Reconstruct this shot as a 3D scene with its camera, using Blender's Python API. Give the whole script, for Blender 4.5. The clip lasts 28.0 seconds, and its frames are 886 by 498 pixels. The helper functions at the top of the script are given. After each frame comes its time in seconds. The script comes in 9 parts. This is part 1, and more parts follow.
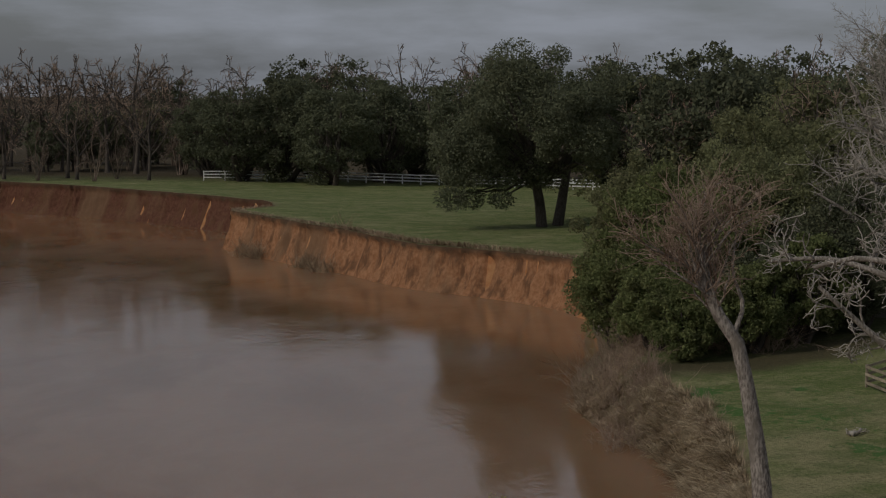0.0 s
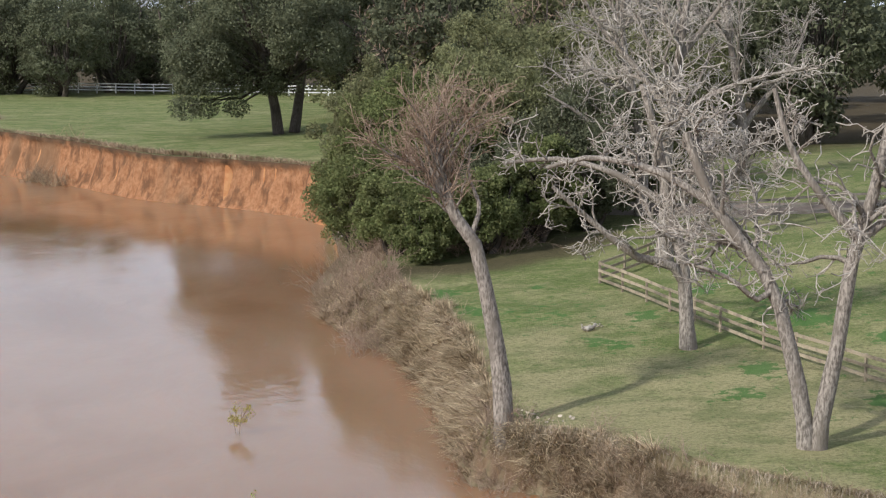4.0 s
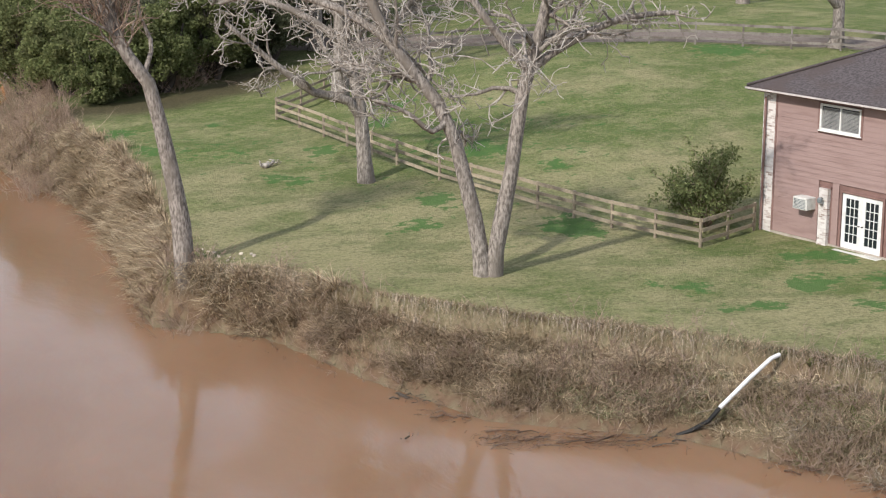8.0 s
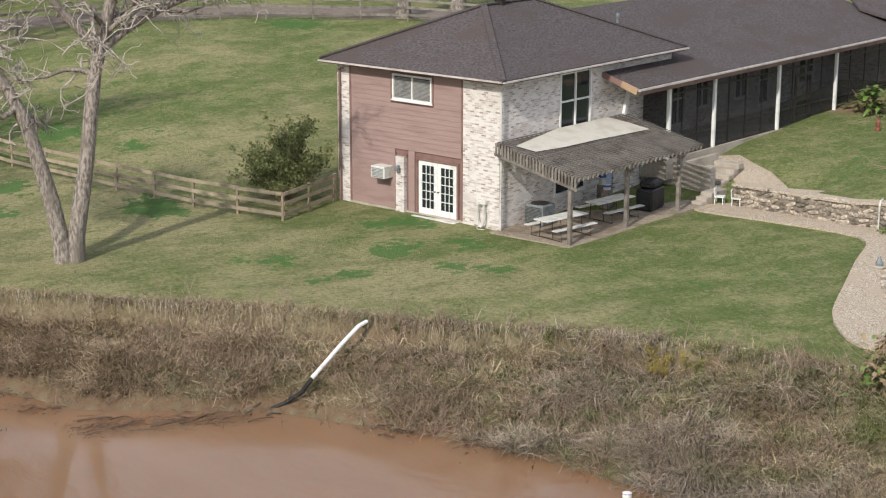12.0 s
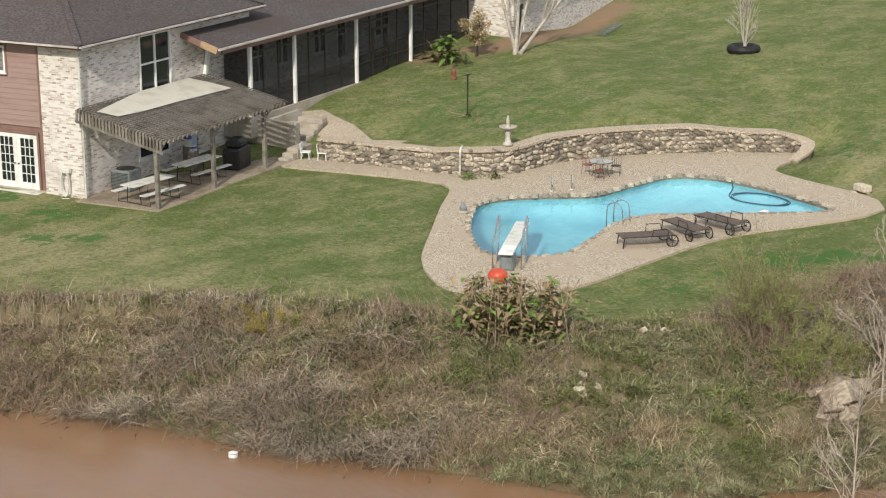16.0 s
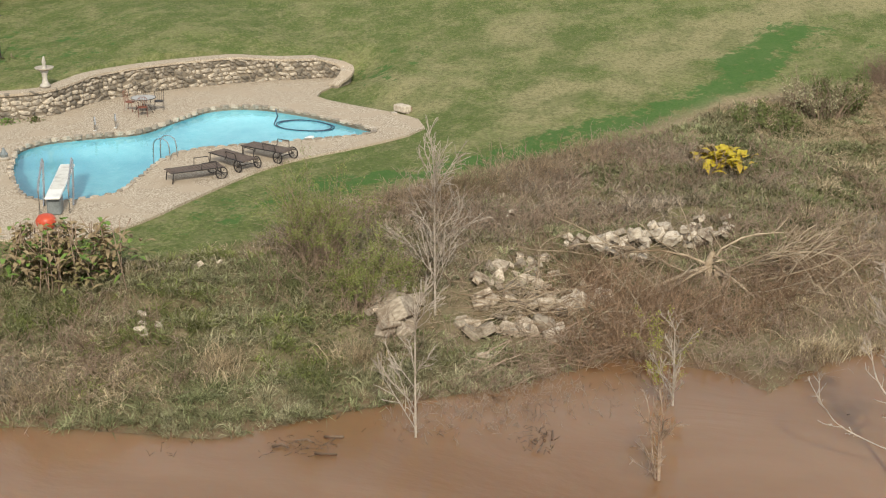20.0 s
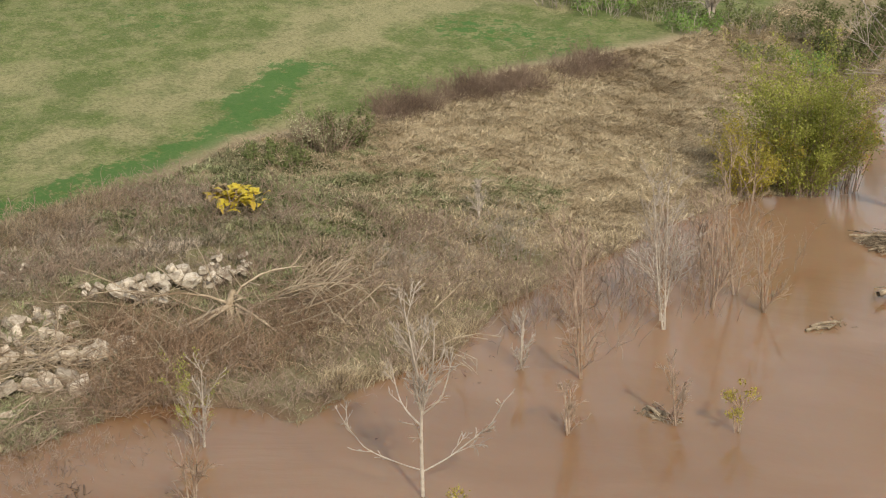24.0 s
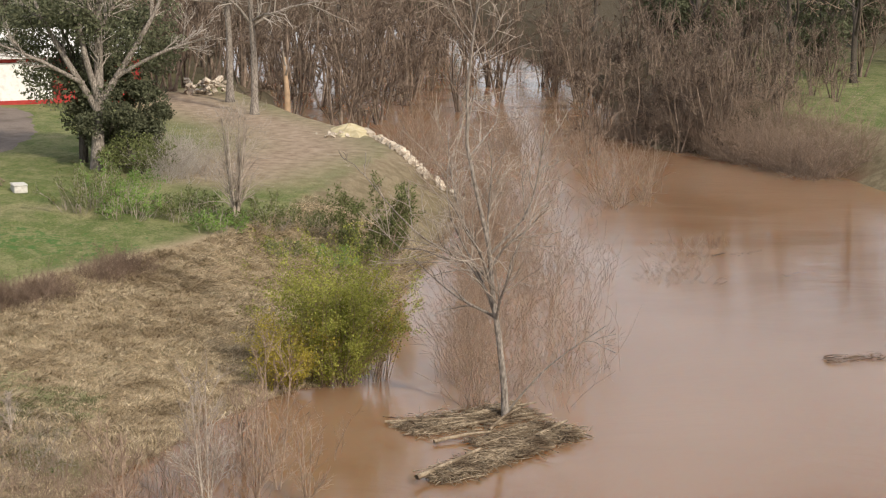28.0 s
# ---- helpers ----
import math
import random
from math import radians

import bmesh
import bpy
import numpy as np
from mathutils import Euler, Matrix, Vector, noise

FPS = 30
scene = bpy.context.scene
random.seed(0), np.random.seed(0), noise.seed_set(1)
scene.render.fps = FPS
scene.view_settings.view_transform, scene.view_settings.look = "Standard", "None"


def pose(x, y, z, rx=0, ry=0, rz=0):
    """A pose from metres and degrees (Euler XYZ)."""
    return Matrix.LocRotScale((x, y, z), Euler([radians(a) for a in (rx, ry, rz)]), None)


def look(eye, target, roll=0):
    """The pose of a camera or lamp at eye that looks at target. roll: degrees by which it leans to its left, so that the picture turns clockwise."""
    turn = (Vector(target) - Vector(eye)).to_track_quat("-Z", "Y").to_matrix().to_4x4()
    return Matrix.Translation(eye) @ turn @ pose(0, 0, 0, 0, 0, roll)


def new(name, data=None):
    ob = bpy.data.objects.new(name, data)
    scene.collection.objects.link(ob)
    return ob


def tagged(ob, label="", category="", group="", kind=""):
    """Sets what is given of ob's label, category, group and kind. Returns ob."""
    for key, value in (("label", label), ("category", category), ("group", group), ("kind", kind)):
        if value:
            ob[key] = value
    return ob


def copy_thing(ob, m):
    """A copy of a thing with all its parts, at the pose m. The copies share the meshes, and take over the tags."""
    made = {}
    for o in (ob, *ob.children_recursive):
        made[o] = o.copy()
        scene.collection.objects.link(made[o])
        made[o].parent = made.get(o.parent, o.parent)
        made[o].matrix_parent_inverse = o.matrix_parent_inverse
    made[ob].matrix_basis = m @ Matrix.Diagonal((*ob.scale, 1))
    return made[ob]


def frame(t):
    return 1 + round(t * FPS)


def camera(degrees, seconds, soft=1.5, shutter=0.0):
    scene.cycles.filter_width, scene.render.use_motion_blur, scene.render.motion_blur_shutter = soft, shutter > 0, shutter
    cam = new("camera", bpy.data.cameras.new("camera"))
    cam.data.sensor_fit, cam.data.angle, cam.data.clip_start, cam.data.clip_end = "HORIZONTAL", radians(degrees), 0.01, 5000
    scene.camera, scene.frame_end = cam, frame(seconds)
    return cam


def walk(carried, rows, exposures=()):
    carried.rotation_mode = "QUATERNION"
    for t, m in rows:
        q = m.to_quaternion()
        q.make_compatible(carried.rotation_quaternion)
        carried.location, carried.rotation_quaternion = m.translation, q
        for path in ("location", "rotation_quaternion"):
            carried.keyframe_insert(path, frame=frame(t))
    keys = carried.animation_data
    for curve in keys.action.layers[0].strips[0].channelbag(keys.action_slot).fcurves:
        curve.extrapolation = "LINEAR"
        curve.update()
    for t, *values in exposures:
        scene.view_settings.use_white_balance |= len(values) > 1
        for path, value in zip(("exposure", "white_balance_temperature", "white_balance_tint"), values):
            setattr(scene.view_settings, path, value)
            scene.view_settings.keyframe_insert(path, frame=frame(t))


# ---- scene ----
# ---- camera: it hovers over the river and turns ----
EYE = (0.0, 0.0, 18.0)
TURNS = [  # seconds, heading clockwise from +y, pitch, lean
    (0.0, -0.00, -5.12, 0.59),
    (0.5, 1.26, -5.70, 0.53),
    (1.0, 2.03, -6.01, 0.43),
    (1.5, 2.76, -6.28, 0.33),
    (2.0, 3.71, -6.56, 0.15),
    (2.5, 4.85, -6.79, 0.12),
    (3.0, 6.15, -6.96, 0.06),
    (3.5, 7.44, -7.40, -0.04),
    (5.5, 11.87, -10.82, -0.06),
    (6.0, 13.19, -11.50, -0.05),
    (6.5, 14.60, -12.09, 0.07),
    (7.0, 16.04, -12.64, 0.09),
    (7.5, 17.58, -13.13, 0.12),
    (8.0, 19.25, -13.47, 0.15),
    (8.5, 20.92, -13.70, 0.09),
    (9.0, 22.64, -13.88, 0.11),
    (9.5, 24.35, -14.00, 0.03),
    (10.0, 26.12, -14.09, 0.01),
    (10.5, 27.91, -14.17, 0.04),
    (11.0, 29.70, -14.20, 0.08),
    (11.5, 31.45, -14.24, 0.08),
    (13.5, 38.27, -14.23, -0.04),
    (14.0, 39.97, -14.44, -0.08),
    (14.5, 41.68, -14.69, -0.09),
    (15.0, 43.43, -14.95, -0.10),
    (15.5, 45.19, -15.23, -0.09),
    (16.0, 46.92, -15.56, -0.11),
    (16.5, 48.70, -15.86, -0.09),
    (17.0, 50.50, -16.18, -0.01),
    (17.5, 52.34, -16.53, -0.10),
    (18.0, 54.26, -16.90, -0.14),
    (18.5, 56.18, -17.24, -0.16),
    (19.0, 58.12, -17.52, -0.15),
    (19.5, 60.11, -17.69, -0.16),
    (20.0, 62.09, -17.81, -0.20),
    (20.5, 64.06, -17.91, -0.23),
    (21.0, 66.11, -18.00, -0.24),
    (21.5, 68.18, -17.99, -0.19),
    (23.5, 76.45, -17.07, 0.23),
    (24.0, 78.44, -16.46, 0.32),
    (24.5, 80.43, -15.75, 0.43),
    (25.0, 82.41, -14.92, 0.40),
    (25.5, 84.36, -14.07, 0.40),
    (26.0, 86.31, -13.21, 0.42),
    (26.5, 88.24, -12.38, 0.42),
    (27.0, 90.16, -11.56, 0.30),
    (27.5, 91.95, -10.79, 0.25),
    (28.0, 93.92, -9.89, 0.25),
]
cam = camera(28.36, 28.0, soft=1.2)
walk(cam, [(t, pose(*EYE, 90 + pitch, 0, -head) @ pose(0, 0, 0, 0, 0, lean)) for t, head, pitch, lean in TURNS],
     exposures=[(0.0, -1.75, 6450, 10), (0.1, -1.3, 6450, 10), (0.2, -0.85, 6450, 10), (0.3, -0.55, 6450, 10), (0.4, -0.38, 6450, 10), (0.5, -0.29, 6450, 10), (0.7, -0.23, 6450, 10), (1.0, -0.2, 6450, 10), (1.6, -0.05, 6450, 10), (2.2, 0.0, 6250, 10),
                (4.0, 0.06, 6150, 10), (7.0, 0.14, 6200, 12), (10.0, 0.06, 6280, 11), (12.0, 0.03, 6400, 10), (14.0, 0.0, 6500, 9), (17.0, 0.0, 6850, 6), (24.0, 0.03, 7050, 7), (28.0, 0.0, 7000, 12)])

# ---- sky and sun ----
SUN_HEAD, SUN_HIGH = 239.0, 36.0
world = bpy.data.worlds.new("sky")
scene.world = world
world.use_nodes = True
wn, wl = world.node_tree.nodes, world.node_tree.links
wn.clear()
sky = wn.new("ShaderNodeTexSky")
sky.sky_type, sky.sun_disc = "NISHITA", False
sky.sun_elevation, sky.sun_rotation = radians(SUN_HIGH), radians(SUN_HEAD)
sky.air_density, sky.dust_density, sky.ozone_density = 1.0, 2.5, 1.0
coord = wn.new("ShaderNodeTexCoord")
flat = wn.new("ShaderNodeMapping")
flat.inputs["Scale"].default_value = (1.0, 1.0, 4.5)
cloud = wn.new("ShaderNodeTexNoise")
cloud.inputs["Scale"].default_value, cloud.inputs["Detail"].default_value, cloud.inputs["Roughness"].default_value = 4.5, 7, 0.55
ramp = wn.new("ShaderNodeValToRGB")
ramp.color_ramp.elements[0].position, ramp.color_ramp.elements[1].position = 0.36, 0.6
ramp.color_ramp.elements[0].color, ramp.color_ramp.elements[1].color = (0.35, 0.35, 0.35, 1), (1, 1, 1, 1)
blend = wn.new("ShaderNodeMix")
blend.data_type = "RGBA"
blend.inputs["B"].default_value = (7.3, 7.8, 8.8, 1)
grey = wn.new("ShaderNodeBackground")
grey.inputs["Strength"].default_value = 0.111
outw = wn.new("ShaderNodeOutputWorld")
wl.new(coord.outputs["Generated"], flat.inputs["Vector"])
wl.new(flat.outputs["Vector"], cloud.inputs["Vector"])
wl.new(cloud.outputs["Fac"], ramp.inputs["Fac"])
wl.new(ramp.outputs["Color"], blend.inputs["Factor"])
wl.new(sky.outputs["Color"], blend.inputs["A"])
wl.new(blend.outputs["Result"], grey.inputs["Color"])
wl.new(grey.outputs["Background"], outw.inputs["Surface"])

sun = new("sun", bpy.data.lights.new("sun", "SUN"))
sun.data.energy, sun.data.angle, sun.data.color = 3.7, radians(1.6), (1.0, 0.93, 0.82)
a, e = radians(SUN_HEAD), radians(SUN_HIGH)
sun.matrix_world = look((0, 0, 60), (-math.sin(a) * math.cos(e), -math.cos(a) * math.cos(e), 60 - math.sin(e)))


# ---- materials ----
def nodes_of(name):
    m = bpy.data.materials.new(name)
    m.use_nodes = True
    n, l = m.node_tree.nodes, m.node_tree.links
    return m, n, l, n["Principled BSDF"]


def mixed(n, l, fac, a, b, mode="MIX"):
    """A colour mix; a and b are colours or sockets, fac a number or a socket."""
    mx = n.new("ShaderNodeMix")
    mx.data_type, mx.blend_type = "RGBA", mode
    for key, v in (("Factor", fac), ("A", a), ("B", b)):
        if isinstance(v, bpy.types.NodeSocket):
            l.new(v, mx.inputs[key])
        elif key == "Factor":
            mx.inputs[0].default_value = v
        else:
            mx.inputs[key].default_value = (*v, 1)
    return mx.outputs["Result"]


def stepped(n, l, value, lo, hi, a=0.0, b=1.0):
    mr = n.new("ShaderNodeMapRange")
    mr.interpolation_type = "SMOOTHSTEP"
    l.new(value, mr.inputs["Value"])
    for key, v in (("From Min", lo), ("From Max", hi), ("To Min", a), ("To Max", b)):
        mr.inputs[key].default_value = v
    return mr.outputs["Result"]


def noisy(n, l, vec, scale, detail=4, rough=0.55):
    t = n.new("ShaderNodeTexNoise")
    t.inputs["Scale"].default_value, t.inputs["Detail"].default_value, t.inputs["Roughness"].default_value = scale, detail, rough
    l.new(vec, t.inputs["Vector"])
    return t.outputs["Fac"]


def placed(n, l, world_space=False, stretch=(1, 1, 1)):
    if world_space:
        src = n.new("ShaderNodeNewGeometry").outputs["Position"]
    else:
        src = n.new("ShaderNodeTexCoord").outputs["Object"]
    mp = n.new("ShaderNodeMapping")
    mp.inputs["Scale"].default_value = stretch
    l.new(src, mp.inputs["Vector"])
    return mp.outputs["Vector"]


def bumped(n, l, bsdf, height, strength, distance):
    b = n.new("ShaderNodeBump")
    b.inputs["Strength"].default_value, b.inputs["Distance"].default_value = strength, distance
    l.new(height, b.inputs["Height"])
    l.new(b.outputs["Normal"], bsdf.inputs["Normal"])


def surf(name, c1, c2, c3=None, fine=18.0, coarse=1.2, rough=0.8, bump=0.3, depth=0.02, metal=0.0, spec=0.4,
         vary=0.0, island=0.0, world_space=False, stretch=(1, 1, 1), through_light=0.0):
    """A plain weathered surface: grain between c1 and c2, larger stains of c3, relief, and pieces that differ."""
    m, n, l, p = nodes_of(name)
    v = placed(n, l, world_space, stretch)
    f, g = noisy(n, l, v, fine, 5), noisy(n, l, v, coarse, 4)
    col = mixed(n, l, stepped(n, l, f, 0.33, 0.67), c1, c2)
    col = mixed(n, l, stepped(n, l, g, 0.45, 0.7), col, c3 or tuple(0.75 * x for x in c1))
    for amount, src in ((vary, "ShaderNodeObjectInfo"), (island, "ShaderNodeNewGeometry")):
        if amount:
            r = n.new(src).outputs["Random" if "Object" in src else "Random Per Island"]
            hsv = n.new("ShaderNodeHueSaturation")
            l.new(col, hsv.inputs["Color"])
            l.new(stepped(n, l, r, 0.0, 1.0, 1 - amount, 1 + amount), hsv.inputs["Value"])
            col = hsv.outputs["Color"]
    l.new(col, p.inputs["Base Color"])
    l.new(stepped(n, l, g, 0.3, 0.7, max(rough - 0.08, 0.03), min(rough + 0.08, 1)), p.inputs["Roughness"])
    p.inputs["Metallic"].default_value, p.inputs["Specular IOR Level"].default_value = metal, spec
    if bump:
        bumped(n, l, p, f, bump, depth)
    if through_light:
        tr = n.new("ShaderNodeBsdfTranslucent")
        l.new(col, tr.inputs["Color"])
        ms = n.new("ShaderNodeMixShader")
        ms.inputs[0].default_value = through_light
        l.new(p.outputs[0], ms.inputs[1])
        l.new(tr.outputs[0], ms.inputs[2])
        l.new(ms.outputs[0], n["Material Output"].inputs["Surface"])
    return m


def ground_material():
    m, n, l, p = nodes_of("ground_cover")
    v = placed(n, l, True)

    def zone(name):
        at = n.new("ShaderNodeAttribute")
        at.attribute_name = name
        return at.outputs["Fac"]

    fine, mid, wide = noisy(n, l, v, 9.0, 6, 0.7), noisy(n, l, v, 1.1, 5, 0.6), noisy(n, l, v, 0.16, 10, 0.68)
    speck = noisy(n, l, v, 30.0, 3, 0.7)
    mown = noisy(n, l, placed(n, l, True, (0.85, 1.1, 1)), 0.9, 8, 0.78)
    green = mixed(n, l, stepped(n, l, fine, 0.3, 0.7), (0.084, 0.130, 0.032), (0.165, 0.208, 0.062))
    tan = mixed(n, l, stepped(n, l, speck, 0.3, 0.7), (0.285, 0.252, 0.134), (0.40, 0.355, 0.198))
    lawn = mixed(n, l, stepped(n, l, mown, 0.40, 0.68, 0.0, 0.66), green, tan)
    lawn = mixed(n, l, stepped(n, l, noisy(n, l, v, 3.2, 5, 0.7), 0.5, 0.72, 0.0, 0.45), lawn, (0.07, 0.085, 0.03))
    dry = n.new("ShaderNodeMath")
    dry.operation = "MULTIPLY_ADD"
    l.new(wide, dry.inputs[0])
    dry.inputs[1].default_value = 2.0
    l.new(zone("dry"), dry.inputs[2])
    lawn = mixed(n, l, stepped(n, l, dry.outputs[0], 1.03, 1.42, 0.0, 0.85), lawn, tan)
    lush = n.new("ShaderNodeMath")
    lush.operation = "MULTIPLY_ADD"
    l.new(zone("lush"), lush.inputs[0])
    lush.inputs[1].default_value = 0.5
    patchy = n.new("ShaderNodeMath")
    patchy.operation = "MULTIPLY"
    patchy.inputs[1].default_value = 2.8
    l.new(noisy(n, l, placed(n, l, True, (0.85, 1.0, 1)), 1.5, 9, 0.74), patchy.inputs[0])
    l.new(patchy.outputs[0], lush.inputs[2])
    lawn = mixed(n, l, stepped(n, l, noisy(n, l, v, 5.5, 6, 0.85), 0.44, 0.62, 0.0, 0.62), lawn, (0.058, 0.070, 0.026))
    lawn = mixed(n, l, stepped(n, l, noisy(n, l, v, 7.0, 6, 0.85), 0.5, 0.66, 0.0, 0.6), lawn, (0.395, 0.372, 0.205))
    broad = noisy(n, l, placed(n, l, True, (0.7, 1.2, 1)), 0.38, 7, 0.72)
    lawn = mixed(n, l, stepped(n, l, broad, 0.48, 0.60, 0.0, 0.42), lawn, (0.085, 0.125, 0.034))
    lawn = mixed(n, l, stepped(n, l, broad, 0.50, 0.38, 0.0, 0.22), lawn, (0.36, 0.33, 0.17))
    lawn = mixed(n, l, stepped(n, l, lush.outputs[0], 2.02, 2.13, 0.0, 0.82), lawn, mixed(n, l, fine, (0.040, 0.108, 0.024), (0.085, 0.190, 0.048)))
    soil = mixed(n, l, stepped(n, l, mid, 0.35, 0.65), (0.185, 0.142, 0.088), (0.29, 0.235, 0.152))
    scar = mixed(n, l, stepped(n, l, fine, 0.3, 0.7), (0.14, 0.084, 0.051), (0.225, 0.148, 0.096))
    soil = mixed(n, l, stepped(n, l, fine, 0.42, 0.68, 0, 0.7), soil, (0.13, 0.132, 0.068))
    soil = mixed(n, l, zone("scar"), soil, scar)
    col = mixed(n, l, zone("lawn"), soil, lawn)
    clay = mixed(n, l, stepped(n, l, mid, 0.35, 0.65), (0.40, 0.17, 0.07), (0.50, 0.27, 0.13))
    col = mixed(n, l, zone("clay"), col, clay)
    straw = mixed(n, l, stepped(n, l, fine, 0.3, 0.7), (0.29, 0.218, 0.135), (0.46, 0.37, 0.252))
    col = mixed(n, l, zone("straw"), col, straw)
    litter = mixed(n, l, stepped(n, l, speck, 0.35, 0.65), (0.24, 0.15, 0.095), (0.37, 0.265, 0.185))
    col = mixed(n, l, zone("litter"), col, litter)
    dirt = mixed(n, l, stepped(n, l, mid, 0.3, 0.7), (0.26, 0.19, 0.135), (0.42, 0.33, 0.245))
    col = mixed(n, l, zone("dirt"), col, dirt)
    # near-black floor: litter and soil, with shade under the thicket put into the colour
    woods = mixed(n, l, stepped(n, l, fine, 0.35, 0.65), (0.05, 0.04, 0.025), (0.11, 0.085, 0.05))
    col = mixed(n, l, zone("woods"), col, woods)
    l.new(col, p.inputs["Base Color"])
    p.inputs["Roughness"].default_value, p.inputs["Specular IOR Level"].default_value = 0.95, 0.15
    add = n.new("ShaderNodeMath")
    add.operation = "MULTIPLY_ADD"
    l.new(speck, add.inputs[0])
    add.inputs[1].default_value = 0.5
    l.new(fine, add.inputs[2])
    bumped(n, l, p, add.outputs[0], 0.7, 0.12)
    return m


def water_material():
    m, n, l, p = nodes_of("muddy_water")
    v = placed(n, l, True)
    warp = n.new("ShaderNodeTexNoise")
    warp.inputs["Scale"].default_value, warp.inputs["Detail"].default_value = 0.06, 3
    l.new(v, warp.inputs["Vector"])
    bend = n.new("ShaderNodeVectorMath")
    bend.operation = "MULTIPLY_ADD"
    l.new(warp.outputs["Color"], bend.inputs[0])
    bend.inputs[1].default_value = (10, 10, 0)
    l.new(v, bend.inputs[2])
    flow = n.new("ShaderNodeMapping")
    flow.inputs["Scale"].default_value = (1.0, 0.45, 1)
    flow.inputs["Rotation"].default_value = (0, 0, radians(-14))
    l.new(bend.outputs[0], flow.inputs["Vector"])
    streak, small, patch = noisy(n, l, flow.outputs[0], 0.16, 5, 0.55), noisy(n, l, flow.outputs[0], 1.6, 4, 0.6), noisy(n, l, v, 0.02, 3)
    col = mixed(n, l, stepped(n, l, streak, 0.35, 0.65), (0.20, 0.110, 0.056), (0.25, 0.149, 0.088))
    col = mixed(n, l, stepped(n, l, patch, 0.4, 0.7), col, (0.27, 0.168, 0.106))
    l.new(col, p.inputs["Base Color"])
    l.new(stepped(n, l, streak, 0.35, 0.68, 0.03, 0.11), p.inputs["Roughness"])
    p.inputs["IOR"].default_value = 1.33
    p.inputs["Specular IOR Level"].default_value = 0.5
    p.inputs["Subsurface Weight"].default_value, p.inputs["Subsurface Scale"].default_value = 1.0, 0.9
    p.inputs["Subsurface Radius"].default_value = (1.0, 0.6, 0.4)
    hgt = n.new("ShaderNodeMath")
    hgt.operation = "MULTIPLY_ADD"
    l.new(small, hgt.inputs[0])
    hgt.inputs[1].default_value = 0.28
    l.new(streak, hgt.inputs[2])
    bumped(n, l, p, hgt.outputs[0], 0.2, 0.22)
    return m


def brick_material():
    m, n, l, p = nodes_of("washed_brick")
    tc = n.new("ShaderNodeTexCoord")
    sep = n.new("ShaderNodeSeparateXYZ")
    l.new(tc.outputs["Object"], sep.inputs[0])
    along = n.new("ShaderNodeMath")
    along.operation = "ADD"
    l.new(sep.outputs["X"], along.inputs[0])
    l.new(sep.outputs["Y"], along.inputs[1])
    cmb = n.new("ShaderNodeCombineXYZ")
    l.new(along.outputs[0], cmb.inputs["X"])
    l.new(sep.outputs["Z"], cmb.inputs["Y"])
    br = n.new("ShaderNodeTexBrick")
    br.inputs["Scale"].default_value = 1.0
    br.inputs["Brick Width"].default_value, br.inputs["Row Height"].default_value = 0.22, 0.078
    br.inputs["Mortar Size"].default_value, br.inputs["Bias"].default_value = 0.009, 0.0
    br.inputs["Color1"].default_value, br.inputs["Color2"].default_value = (0, 0, 0, 1), (1, 1, 1, 1)
    br.inputs["Mortar"].default_value = (0.5, 0.5, 0.5, 1)
    l.new(cmb.outputs[0], br.inputs["Vector"])
    rp = n.new("ShaderNodeValToRGB")
    rp.color_ramp.interpolation = "CONSTANT"
    cols = [(0.0, (0.34, 0.265, 0.235)), (0.07, (0.50, 0.43, 0.40)), (0.26, (0.60, 0.555, 0.525)), (0.52, (0.69, 0.65, 0.62)), (0.9, (0.47, 0.40, 0.37))]
    rp.color_ramp.elements[0].position, rp.color_ramp.elements[0].color = cols[0][0], (*cols[0][1], 1)
    rp.color_ramp.elements[1].position, rp.color_ramp.elements[1].color = cols[1][0], (*cols[1][1], 1)
    for pos, c in cols[2:]:
        rp.color_ramp.elements.new(pos).color = (*c, 1)
    l.new(br.outputs["Color"], rp.inputs["Fac"])
    g = noisy(n, l, tc.outputs["Object"], 0.7, 4)
    col = mixed(n, l, br.outputs["Fac"], rp.outputs["Color"], (0.66, 0.64, 0.61))
    col = mixed(n, l, stepped(n, l, g, 0.5, 0.75, 0, 0.5), col, (0.42, 0.37, 0.34))
    l.new(col, p.inputs["Base Color"])
    p.inputs["Roughness"].default_value = 0.88
    inv = n.new("ShaderNodeMath")
    inv.operation = "SUBTRACT"
    inv.inputs[0].default_value = 1.0
    l.new(br.outputs["Fac"], inv.inputs[1])
    bumped(n, l, p, inv.outputs[0], 0.6, 0.01)
    return m


def glass_material(name, tint=(0.02, 0.025, 0.03), rough=0.06):
    m, n, l, p = nodes_of(name)
    p.inputs["Base Color"].default_value = (*tint, 1)
    p.inputs["Roughness"].default_value, p.inputs["IOR"].default_value = rough, 1.5
    return m


def screen_material():
    """Dark insect screen: half of the light goes through."""
    m, n, l, p = nodes_of("insect_screen")
    p.inputs["Base Color"].default_value = (0.035, 0.035, 0.037, 1)
    p.inputs["Roughness"].default_value = 0.7
    p.inputs["Alpha"].default_value = 0.4
    return m


